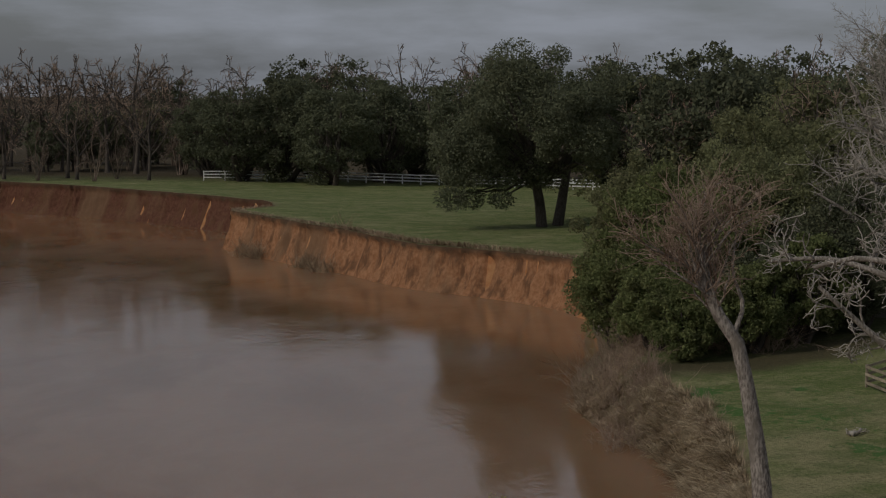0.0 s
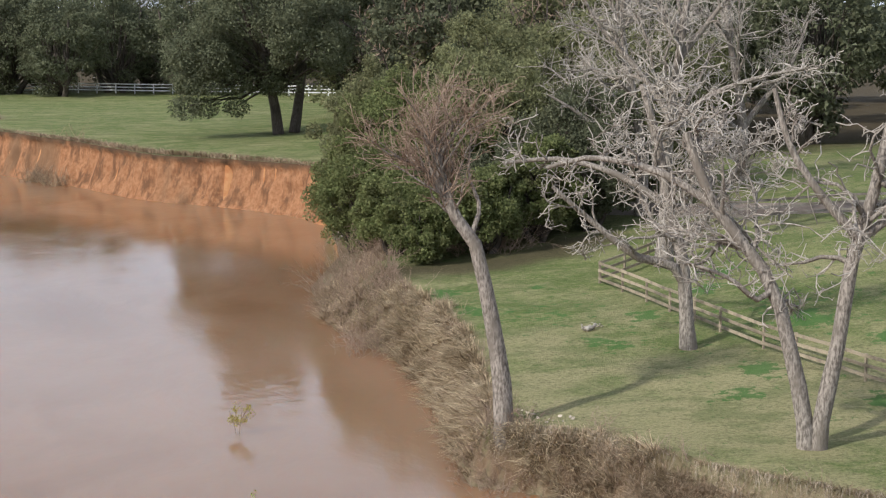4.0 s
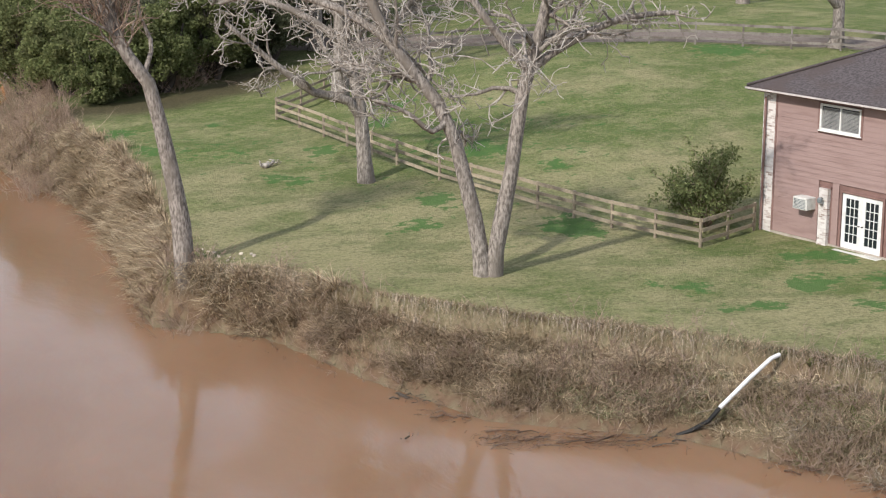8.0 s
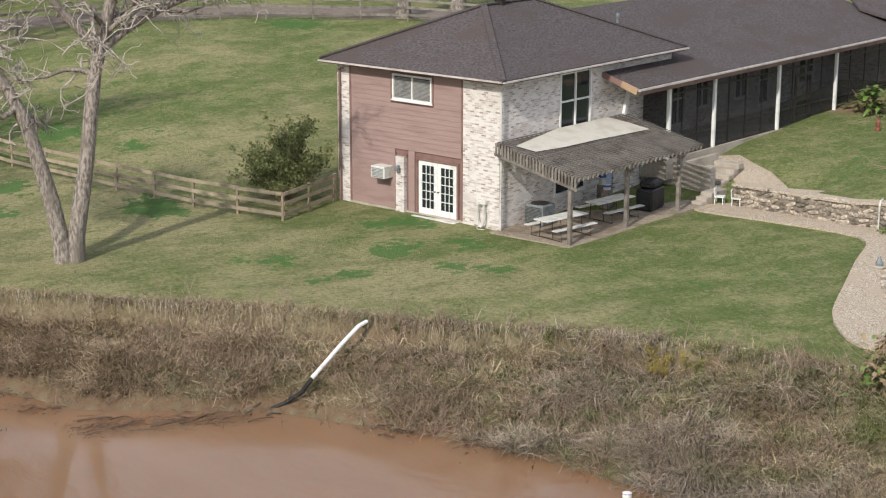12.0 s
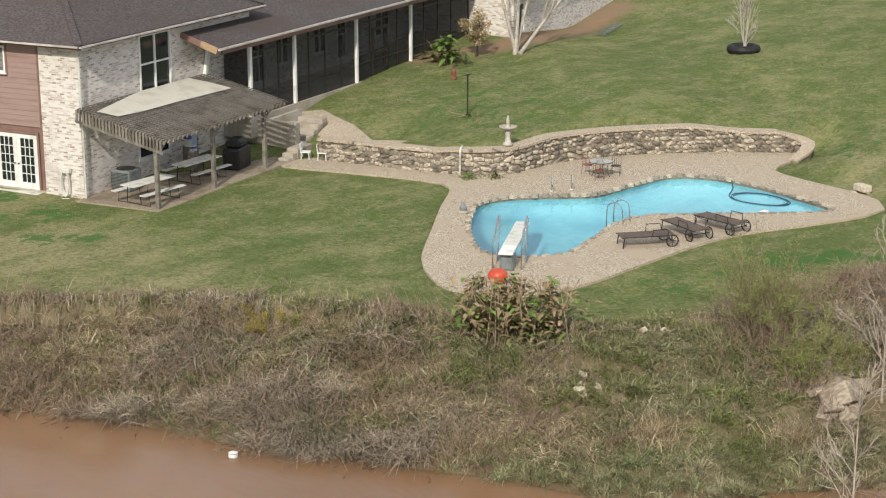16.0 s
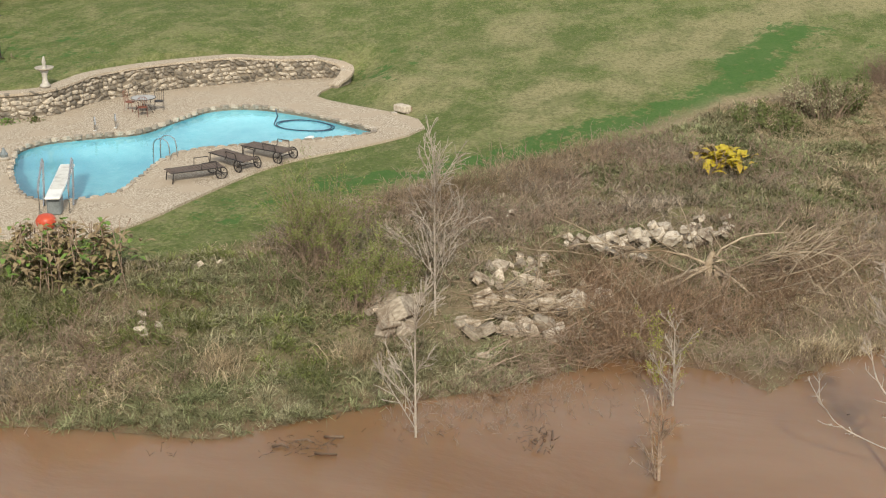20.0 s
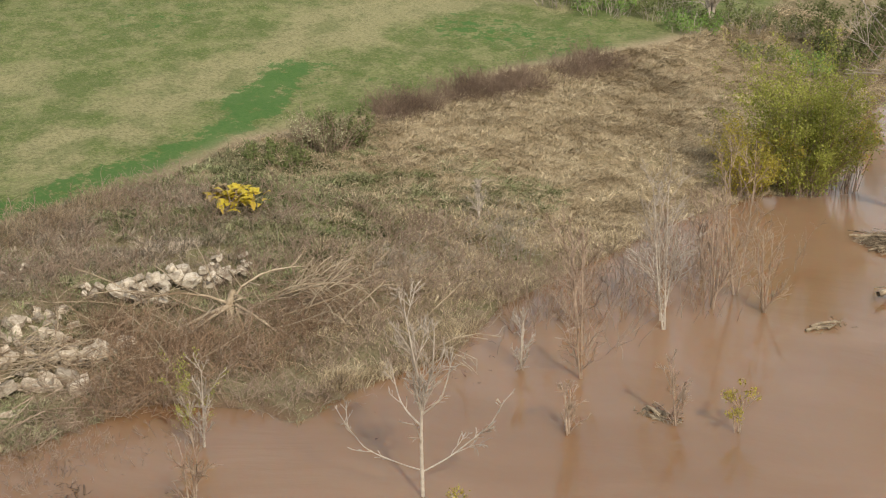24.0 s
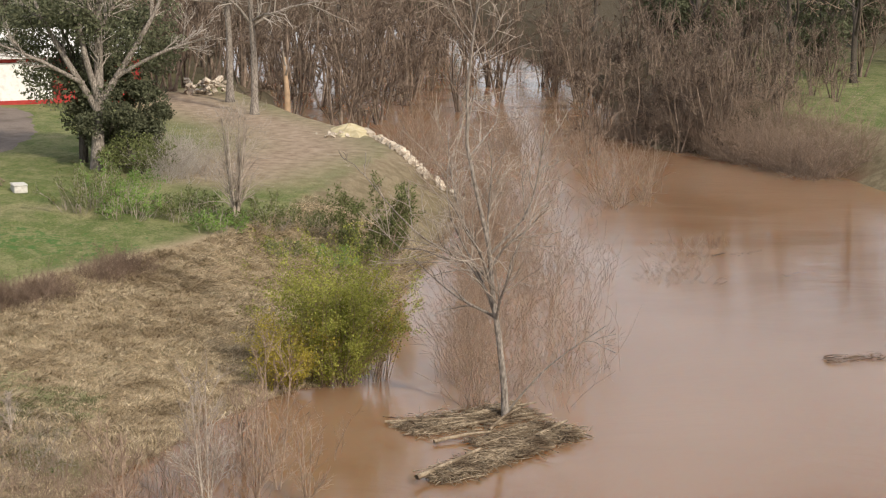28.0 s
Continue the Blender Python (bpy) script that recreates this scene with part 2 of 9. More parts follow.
def clay_material(name, tone):
    """Wet orange clay with dark run-down streaks and dark topsoil."""
    m, n, l, p = nodes_of(name)
    v, run = placed(n, l, True), placed(n, l, True, (1, 1, 0.16))
    fine, mid, wide = noisy(n, l, v, 2.5, 6, 0.65), noisy(n, l, run, 0.9, 6, 0.65), noisy(n, l, run, 0.17, 4)
    col = mixed(n, l, stepped(n, l, fine, 0.3, 0.7), tone[0], tone[1])
    col = mixed(n, l, stepped(n, l, mid, 0.47, 0.64, 0, 0.85), col, (0.115, 0.06, 0.034))
    col = mixed(n, l, stepped(n, l, wide, 0.5, 0.68, 0, 0.7), col, (0.17, 0.105, 0.062))
    at = n.new("ShaderNodeAttribute")
    at.attribute_name = "topsoil"
    col = mixed(n, l, at.outputs["Fac"], col, (0.085, 0.055, 0.035))
    l.new(col, p.inputs["Base Color"])
    p.inputs["Roughness"].default_value, p.inputs["Specular IOR Level"].default_value = 0.95, 0.1
    bumped(n, l, p, mid, 0.8, 0.35)
    return m


GROUND, WATER, BRICK = ground_material(), water_material(), brick_material()
SIDING = surf("red_siding", (0.295, 0.205, 0.187), (0.325, 0.228, 0.208), (0.265, 0.18, 0.163), 30, 0.6, 0.7, 0.15, 0.004, stretch=(1, 1, 6))
TRIM_RED = surf("red_trim", (0.21, 0.125, 0.11), (0.24, 0.145, 0.125), None, 30, 1, 0.6, 0.1, 0.003)
WHITE = surf("white_paint", (0.74, 0.74, 0.72), (0.80, 0.80, 0.78), (0.62, 0.62, 0.60), 20, 2, 0.5, 0.1, 0.002)
OFFWHITE = surf("aged_white", (0.58, 0.57, 0.53), (0.68, 0.67, 0.63), (0.45, 0.43, 0.40), 25, 3, 0.6, 0.15, 0.003)
SHINGLE = surf("roof_shingle", (0.060, 0.051, 0.052), (0.116, 0.100, 0.100), (0.086, 0.068, 0.064), 9, 0.45, 0.95, 0.7, 0.03, spec=0.2, stretch=(1, 1, 2.4))
WOOD_GREY = surf("grey_wood", (0.17, 0.15, 0.13), (0.25, 0.225, 0.20), (0.12, 0.10, 0.085), 22, 2, 0.85, 0.3, 0.006, vary=0.15)
WOOD_FENCE = surf("fence_wood", (0.27, 0.22, 0.155), (0.37, 0.31, 0.225), (0.19, 0.155, 0.115), 22, 2, 0.88, 0.3, 0.006, vary=0.18)
WOOD_PALE = surf("raw_fascia", (0.36, 0.24, 0.15), (0.42, 0.30, 0.19), None, 20, 2, 0.7, 0.2, 0.004)
CANVAS = surf("tan_canvas", (0.52, 0.49, 0.43), (0.57, 0.54, 0.48), (0.46, 0.43, 0.37), 12, 1.5, 0.9, 0.15, 0.01)
CONCRETE = surf("concrete", (0.36, 0.32, 0.27), (0.46, 0.41, 0.35), (0.30, 0.26, 0.21), 16, 1.2, 0.9, 0.4, 0.01)
PEBBLE = surf("pebble_aggregate", (0.21, 0.16, 0.112), (0.60, 0.52, 0.42), (0.41, 0.335, 0.255), 23, 0.9, 0.95, 0.4, 0.008, spec=0.2, world_space=True)
STONE = surf("field_stone", (0.225, 0.19, 0.152), (0.43, 0.385, 0.32), (0.15, 0.135, 0.118), 4, 1.3, 0.95, 0.6, 0.02, spec=0.15, vary=0.5, island=0.3)
COPING = surf("coping_stone", (0.30, 0.255, 0.205), (0.50, 0.44, 0.37), (0.24, 0.195, 0.15), 8, 2, 0.95, 0.4, 0.01, spec=0.2, vary=0.3)
MORTAR = surf("mortar", (0.20, 0.168, 0.13), (0.28, 0.236, 0.185), None, 20, 2, 0.95, 0.5, 0.01)
RUBBLE = surf("broken_concrete", (0.38, 0.325, 0.26), (0.54, 0.48, 0.40), (0.24, 0.19, 0.145), 9, 1.5, 0.95, 0.5, 0.02, spec=0.1, vary=0.2, island=0.2)
RUBBLE_DIRTY = surf("dirty_concrete", (0.27, 0.222, 0.17), (0.45, 0.39, 0.318), (0.18, 0.135, 0.10), 7, 1.2, 0.95, 0.5, 0.02, spec=0.1, vary=0.28, island=0.2)
BARK = surf("grey_bark", (0.135, 0.116, 0.10), (0.37, 0.33, 0.29), (0.19, 0.165, 0.14), 13, 1.5, 0.95, 1.0, 0.05, spec=0.1, stretch=(1, 1, 0.35))
TWIG = surf("pale_twigs", (0.35, 0.315, 0.275), (0.52, 0.475, 0.425), (0.27, 0.235, 0.205), 8, 1, 0.95, 0.2, 0.01, spec=0.1)
BARK_DARK = surf("dark_bark", (0.075, 0.063, 0.053), (0.13, 0.112, 0.095), None, 9, 1.5, 0.95, 0.7, 0.03, spec=0.1, stretch=(1, 1, 0.35))
TWIG_BROWN = surf("brown_twigs", (0.275, 0.20, 0.15), (0.41, 0.315, 0.245), (0.21, 0.145, 0.105), 8, 1, 0.95, 0.2, 0.01, spec=0.1)
LEAF_OAK = surf("oak_leaves", (0.102, 0.114, 0.068), (0.155, 0.166, 0.104), (0.112, 0.117, 0.07), 3, 0.5, 0.9, 0, spec=0.1, island=0.22, vary=0.15, through_light=0.3)
LEAF_GREEN = surf("shrub_leaves", (0.130, 0.160, 0.060), (0.215, 0.235, 0.10), (0.14, 0.146, 0.066), 3, 0.5, 0.85, 0, spec=0.15, island=0.28, vary=0.1, through_light=0.38)
LEAF_WILLOW = surf("willow_leaves", (0.29, 0.32, 0.07), (0.43, 0.43, 0.115), (0.205, 0.235, 0.055), 3, 0.6, 0.8, 0, spec=0.15, island=0.3, through_light=0.4)
LEAF_OLIVE = surf("olive_leaves", (0.165, 0.175, 0.088), (0.245, 0.25, 0.13), (0.18, 0.178, 0.092), 3, 0.5, 0.9, 0, spec=0.1, island=0.25, vary=0.15, through_light=0.38)
TAN_TWIG = surf("bleached_branches", (0.32, 0.25, 0.175), (0.47, 0.385, 0.285), (0.25, 0.18, 0.12), 5, 1, 0.95, 0.3, 0.01, spec=0.1)
TWIG_DARK = surf("dark_brown_twigs", (0.115, 0.078, 0.056), (0.19, 0.135, 0.10), None, 8, 1, 0.95, 0.2, 0.01, spec=0.1, island=0.3)
LEAF_TURNING = surf("turning_willow_leaves", (0.34, 0.29, 0.05), (0.46, 0.38, 0.08), (0.22, 0.225, 0.05), 3, 0.6, 0.8, 0, spec=0.15, island=0.3, through_light=0.4)
TWIG_FAR = surf("far_brown_twigs", (0.145, 0.108, 0.084), (0.24, 0.19, 0.152), (0.11, 0.08, 0.06), 3, 0.5, 0.95, 0, spec=0.1, vary=0.3)
SAPLING = surf("sapling_bark", (0.33, 0.28, 0.235), (0.48, 0.42, 0.36), (0.25, 0.205, 0.165), 8, 1, 0.95, 0.2, 0.01, spec=0.1)
LEAF_FRESH = surf("fresh_broad_leaves", (0.14, 0.24, 0.05), (0.22, 0.34, 0.08), (0.10, 0.17, 0.04), 4, 1, 0.6, 0, island=0.2, through_light=0.2)
LEAF_WEEDY = surf("feathery_green_tips", (0.19, 0.225, 0.075), (0.30, 0.33, 0.12), (0.17, 0.18, 0.07), 3, 0.5, 0.9, 0, spec=0.1, island=0.3, through_light=0.35)
LEAF_YELLOW = surf("yellow_leaves", (0.52, 0.40, 0.03), (0.62, 0.50, 0.06), (0.45, 0.30, 0.04), 5, 2, 0.5, 0, island=0.25, through_light=0.2)
LEAF_DRY = surf("withered_leaves", (0.29, 0.21, 0.125), (0.47, 0.365, 0.22), (0.22, 0.21, 0.085), 3, 1, 0.8, 0, spec=0.2, island=0.4, through_light=0.15)
STRAW = surf("dry_grass", (0.36, 0.285, 0.185), (0.56, 0.465, 0.325), (0.27, 0.205, 0.128), 1.5, 0.3, 0.95, 0, spec=0.1, island=0.42, world_space=True, through_light=0.2)
WEED_PALE = surf("pale_bank_grass", (0.22, 0.208, 0.12), (0.41, 0.38, 0.25), (0.17, 0.18, 0.085), 1.4, 0.4, 0.95, 0, spec=0.1, island=0.4, world_space=True, through_light=0.2)
STRAW_BROWN = surf("brown_weeds", (0.28, 0.205, 0.14), (0.46, 0.36, 0.25), (0.20, 0.15, 0.092), 1.2, 0.3, 0.95, 0, spec=0.1, island=0.35, world_space=True, through_light=0.15)
WEED_GREEN = surf("green_weeds", (0.11, 0.125, 0.055), (0.20, 0.205, 0.11), (0.23, 0.205, 0.13), 1.2, 0.3, 0.9, 0, spec=0.1, island=0.45, world_space=True, through_light=0.2)
POOL_WALL = surf("pool_plaster", (0.15, 0.43, 0.53), (0.185, 0.475, 0.57), (0.12, 0.38, 0.50), 3, 0.6, 0.6, 0, world_space=True)
STEEL = surf("polished_steel", (0.55, 0.55, 0.55), (0.62, 0.62, 0.62), None, 10, 2, 0.25, 0, metal=1.0)
IRON = surf("dark_metal", (0.035, 0.03, 0.028), (0.06, 0.05, 0.045), None, 20, 3, 0.5, 0.1, 0.003, metal=0.5)
RUST = surf("rusty_iron", (0.16, 0.055, 0.035), (0.24, 0.09, 0.06), None, 20, 3, 0.7, 0.1, 0.003)
BLACK = surf("black_cover", (0.012, 0.012, 0.013), (0.025, 0.025, 0.027), None, 10, 2, 0.5, 0.2, 0.01)
BLUE = surf("blue_plastic", (0.03, 0.07, 0.33), (0.05, 0.10, 0.40), None, 10, 2, 0.4, 0)
ORANGE = surf("orange_plastic", (0.46, 0.062, 0.03), (0.54, 0.085, 0.04), (0.38, 0.05, 0.028), 10, 2, 0.45, 0.1, 0.005)
GREY_METAL = surf("grey_metal", (0.17, 0.195, 0.205), (0.235, 0.26, 0.27), None, 20, 3, 0.5, 0.1, 0.003, metal=0.2)
GRAVEL = surf("gravel_road", (0.14, 0.112, 0.09), (0.225, 0.182, 0.15), (0.11, 0.085, 0.068), 7, 0.3, 0.95, 0.5, 0.03, world_space=True)
CLAY = clay_material("clay_cliff", ((0.235, 0.108, 0.052), (0.36, 0.19, 0.102)))
# darker copy of the clay: the far bluff's shade is put into its colour
CLAY_SHADED = clay_material("shaded_clay_cliff", ((0.085, 0.038, 0.025), (0.14, 0.066, 0.043)))
SAND = surf("yellow_sand", (0.50, 0.42, 0.24), (0.60, 0.53, 0.36), None, 4, 1, 0.95, 0.5, 0.05)
DRIFT = surf("driftwood", (0.19, 0.145, 0.10), (0.35, 0.285, 0.205), (0.11, 0.08, 0.055), 5, 1, 0.95, 0.5, 0.02, spec=0.1, island=0.35)
BARN_RED = surf("barn_red", (0.36, 0.03, 0.025), (0.42, 0.045, 0.035), None, 10, 1, 0.6, 0.1, 0.004)
RUBBER = surf("black_rubber", (0.012, 0.012, 0.012), (0.02, 0.02, 0.02), None, 10, 2, 0.7, 0.2, 0.005)
GLASS, SCREEN = glass_material("window_glass"), screen_material()


# ---- shape tools ----
def mesh_ob(name, verts, faces, material, parent=None, label="", smooth=False):
    """One mesh object from arrays of corners and of faces (all with the same number of corners, or a plain list)."""
    me = bpy.data.meshes.new(name)
    verts = np.asarray(verts, dtype=np.float32).reshape(-1, 3)
    if isinstance(faces, np.ndarray):
        k = faces.shape[1]
        me.vertices.add(len(verts))
        me.vertices.foreach_set("co", verts.ravel())
        me.loops.add(faces.size)
        me.loops.foreach_set("vertex_index", faces.astype(np.int32).ravel())
        me.polygons.add(len(faces))
        me.polygons.foreach_set("loop_start", np.arange(0, faces.size, k, dtype=np.int32))
        me.update(calc_edges=True)
    else:
        me.from_pydata(verts.tolist(), [], faces)
    if smooth:
        me.polygons.foreach_set("use_smooth", np.ones(len(me.polygons), dtype=bool))
    me.materials.append(material)
    ob = new(name, me)
    if parent:
        ob.parent = parent
    if label:
        ob["label"] = label
    return ob


def part(name, bm, material, parent, label="", smooth=False):
    me = bpy.data.meshes.new(name)
    bm.to_mesh(me)
    bm.free()
    if smooth:
        me.polygons.foreach_set("use_smooth", np.ones(len(me.polygons), dtype=bool))
    me.materials.append(material)
    ob = new(name, me)
    if parent:
        ob.parent = parent
    if label:
        ob["label"] = label
    return ob


def shared(name, me, m, parent=None):
    """Another object on the same mesh."""
    ob = new(name, me)
    ob.parent = parent
    ob.matrix_basis = m
    return ob


def box(lo, hi, bm=None, bevel=0.0, m=None):
    bm = bm or bmesh.new()
    lo, hi = Vector(lo), Vector(hi)
    r = bmesh.ops.create_cube(bm, size=1.0)
    for v in r["verts"]:
        v.co = Vector(((lo[i] + hi[i]) / 2 + v.co[i] * (hi[i] - lo[i]) for i in range(3)))
        if m:
            v.co = m @ v.co
    if bevel:
        es = list({e for v in r["verts"] for e in v.link_edges})
        bmesh.ops.bevel(bm, geom=es, offset=bevel, segments=1, affect="EDGES")
    return bm


def beam(p, q, w, h, bm=None, bevel=0.0):
    """A board from p to q, w wide and h high, upright."""
    p, q = Vector(p), Vector(q)
    d = (q - p)
    turn = d.to_track_quat("X", "Z").to_matrix().to_4x4()
    return box((0, -w / 2, -h / 2), (d.length, w / 2, h / 2), bm, bevel, Matrix.Translation(p) @ turn)


def tube(points, radii, sides=6, bm=None, caps=True):
    """A round bar along points, with a radius at each."""
    bm = bm or bmesh.new()
    rings, points = [], [Vector(p) for p in points]
    if not hasattr(radii, "__len__"):
        radii = [radii] * len(points)
    for i, p in enumerate(points):
        d = (points[min(i + 1, len(points) - 1)] - points[max(i - 1, 0)])
        q = d.to_track_quat("Z", "Y")
        rings.append([bm.verts.new(p + q @ Vector((radii[i] * math.cos(2 * math.pi * k / sides), radii[i] * math.sin(2 * math.pi * k / sides), 0))) for k in range(sides)])
    for a, b in zip(rings, rings[1:]):
        for k in range(sides):
            bm.faces.new((a[k], a[(k + 1) % sides], b[(k + 1) % sides], b[k]))
    if caps:
        bm.faces.new(rings[0][::-1])
        bm.faces.new(rings[-1])
    return bm


def spun(profile, sides=16, bm=None, at=(0, 0, 0)):
    """A turned shape: rows of radius and height."""
    bm = bm or bmesh.new()
    at, rings = Vector(at), []
    for r, z in profile:
        rings.append([bm.verts.new(at + Vector((r * math.cos(2 * math.pi * k / sides), r * math.sin(2 * math.pi * k / sides), z))) for k in range(sides)])
    for a, b in zip(rings, rings[1:]):
        for k in range(sides):
            bm.faces.new((a[k], a[(k + 1) % sides], b[(k + 1) % sides], b[k]))
    bm.faces.new(rings[0][::-1])
    bm.faces.new(rings[-1])
    return bm


def stone_mesh(name, seed, material, flat=1.0, rough=0.18):
    """One rough stone about one metre across, few faces."""
    rng = random.Random(seed)
    bm = bmesh.new()
    bmesh.ops.create_icosphere(bm, subdivisions=1, radius=0.5)
    for v in bm.verts:
        k = 1 + rng.uniform(-rough, rough)
        v.co = Vector((max(-0.42, min(0.42, v.co.x * k * 1.1)), max(-0.42, min(0.42, v.co.y * k * 1.1)), max(-0.40, min(0.40, v.co.z * k * 1.1)) * flat))
    me = bpy.data.meshes.new(name)
    bm.to_mesh(me)
    bm.free()
    me.materials.append(material)
    return me


def block_mesh(name, seed, material, rough=0.1):
    """A broken slab one metre across: a skewed block with cut corners and worn edges."""
    rng = random.Random(seed)
    bm = bmesh.new()
    n = rng.choice((4, 5, 5, 6))
    rim = []
    for k in range(n):
        a = 2 * math.pi * (k + rng.uniform(-0.25, 0.25)) / n
        r = rng.uniform(0.4, 0.56)
        rim.append((r * math.cos(a), r * math.sin(a)))
    low = [bm.verts.new((x * rng.uniform(0.9, 1.05), y * rng.uniform(0.9, 1.05), -0.5)) for x, y in rim]
    top = [bm.verts.new((x * rng.uniform(0.85, 1.0), y * rng.uniform(0.85, 1.0), 0.5 + rng.uniform(-rough, rough))) for x, y in rim]
    bm.faces.new(low[::-1])
    bm.faces.new(top)
    for k in range(n):
        bm.faces.new((low[k], low[(k + 1) % n], top[(k + 1) % n], top[k]))
    bmesh.ops.bevel(bm, geom=bm.edges[:], offset=0.035, segments=1, affect="EDGES")
    me = bpy.data.meshes.new(name)
    bm.to_mesh(me)
    bm.free()
    me.materials.append(material)
    return me


def dist_to(line, x, y, closed=False):
    """Distance from each (x, y) to a line of points."""
    best = np.full(np.shape(x), 1e9)
    pts = list(line) + ([line[0]] if closed else [])
    for (ax, ay), (bx, by) in zip(pts, pts[1:]):
        dx, dy = bx - ax, by - ay
        s = np.clip(((x - ax) * dx + (y - ay) * dy) / (dx * dx + dy * dy + 1e-9), 0, 1)
        best = np.minimum(best, np.hypot(x - ax - s * dx, y - ay - s * dy))
    return best


def inside(poly, x, y):
    hit = np.zeros(np.shape(x), dtype=bool)
    for (ax, ay), (bx, by) in zip(poly, list(poly[1:]) + [poly[0]]):
        if ay != by:
            hit ^= ((ay > y) != (by > y)) & (x < (bx - ax) * (y - ay) / (by - ay) + ax)
    return hit


def smooth_line(pts, step, closed=False):
    """Points along a rounded line through pts, about step apart."""
    out, n = [], len(pts)
    P = [Vector((*p, 0)) if len(p) == 2 else Vector(p) for p in pts]
    for i in range(n if closed else n - 1):
        p0, p1, p2, p3 = (P[(i + k) % n] if closed else P[max(0, min(n - 1, i + k))] for k in (-1, 0, 1, 2))
        m = max(1, int((p2 - p1).length / step))
        for k in range(m):
            t = k / m
            out.append(0.5 * ((2 * p1) + (p2 - p0) * t + (2 * p0 - 5 * p1 + 4 * p2 - p3) * t * t + (3 * p1 - p0 - 3 * p2 + p3) * t ** 3))
    if not closed:
        out.append(P[-1])
    return out


def sstep(v):
    v = np.clip(v, 0, 1)
    return v * v * (3 - 2 * v)


def wavy(x, y, size, seed=0.0):
    """Cheap smooth unevenness between -1 and 1."""
    x, y = np.asarray(x) / size, np.asarray(y) / size
    return (np.sin(x * 1.7 + seed + 1.3 * np.sin(y * 0.9 + seed)) + np.sin(y * 2.1 - seed * 1.7 + 1.1 * np.sin(x * 1.3)) + np.sin((x + y) * 3.3 + seed * 2.3)) / 3


# ---- the lie of the land ----
SHORE = [(-130, 300), (-64, 254), (-50, 244), (-36, 231), (-30, 224), (-23, 215), (-22.5, 206), (-25.2, 198), (-17, 183), (-10, 172), (-4, 160.5), (3.3, 153), (8.4, 146.5), (12, 138),
         (11, 122), (8, 109), (8, 96), (10, 90), (11.3, 80.8), (10.8, 71), (10.5, 65), (10.5, 62.9), (12.4, 61.4), (14.2, 59.9), (16.2, 54), (18.5, 48.7),
         (23.4, 45.4), (25.2, 42.6), (27.4, 39.5), (28.8, 34.6), (31.8, 28), (33, 24), (36, 22), (39.5, 19), (43, 17), (43.2, 14.2), (42.2, 12.6),
         (45, 11.8), (48.5, 9.7), (54, 8.8), (58, 7.2), (65, 4.4), (69.5, 1.5), (72, -1.5), (80, -2.2), (92, -4.2), (105, -7.5)]
SHORE_EAST = [(123, -10.5), (133, -8), (142, -3), (152, -1), (170, 4), (230, 10), (420, 40), (440, -20), (300, -30), (226, -39), (190, -33),
              (153.5, -29.5), (149, -35.5), (141, -40), (122, -42), (95, -70), (40, -75), (-30, -50), (-70, 20), (-105, 120), (-150, 250)]
RIVER = SHORE + SHORE_EAST
BLUFF = [(-22.0, 207), (-23.8, 203), (-25.2, 198), (-17, 183), (-10, 172), (-4, 160.5), (3.3, 153), (8.4, 146.5), (12, 139)]
BLUFF_FAR = [(-130, 300), (-64, 254), (-50, 244), (-36, 231), (-30, 224), (-23, 215), (-21.5, 205)]
CREST = [(-128, 302.5), (-62.4, 256), (-48.4, 245.8), (-34.4, 232.6), (-28.3, 225.4), (-21.4, 216), (-20.2, 206.5), (-22.9, 199), (-15.4, 184.3), (-8.4, 173.2), (-2.6, 162), (4.6, 154.6), (9.9, 148),
         (16, 140), (17, 122), (13, 108), (11, 97), (12.5, 86), (13, 78), (12.3, 68), (11.7, 65.5), (11.3, 63.3), (12.6, 62.5), (14.9, 60.9), (17.3, 56), (21.5, 51.6), (24.4, 49.2), (27.2, 46),
         (29.5, 43.5), (32.5, 40.5), (35, 36.3), (36.5, 33), (38.2, 30), (41, 28.3), (46, 27.7), (49.8, 26.2), (54, 24.4), (58.5, 22.4), (65, 21.2),
         (70.7, 17), (80.6, 13.4), (90, 6.5), (98, 2.5)]
CREST_EAST = [(110, -1), (124, -5), (136, -3), (146, 1.5), (158, 5), (172, 9), (230, 15), (430, 60), (450, -30), (300, -36), (226, -43), (190, -37),
              (156, -34), (150, -39), (141, -44), (122, -47), (93, -76), (40, -80), (-34, -54), (-75, 20), (-110, 120), (-156, 250)]
LAND_LINE = CREST + CREST_EAST
HEIGHTS = [(34, 60, 2.4), (37, 50, 2.4), (45, 49, 2.4), (38, 40, 2.4), (28, 48, 2.3), (20, 55, 2.4), (12, 64, 2.2), (22, 72.6, 2.9), (21, 87, 3.4),
           (14, 80, 2.9), (31, 58.7, 2.4), (33, 75, 4.1), (38, 88, 5.7), (47, 91, 6.0), (54, 86, 6.0), (40, 112, 6.3), (26, 91, 4.0), (45, 38, 2.4),
           (56, 31, 2.45), (50, 29, 2.3), (63, 29, 2.9), (64, 22, 2.3), (54, 48, 2.5), (57, 54, 2.8), (64, 55.5, 3.0), (76, 58.5, 4.0), (70, 46, 4.3), (78, 41, 4.6)]
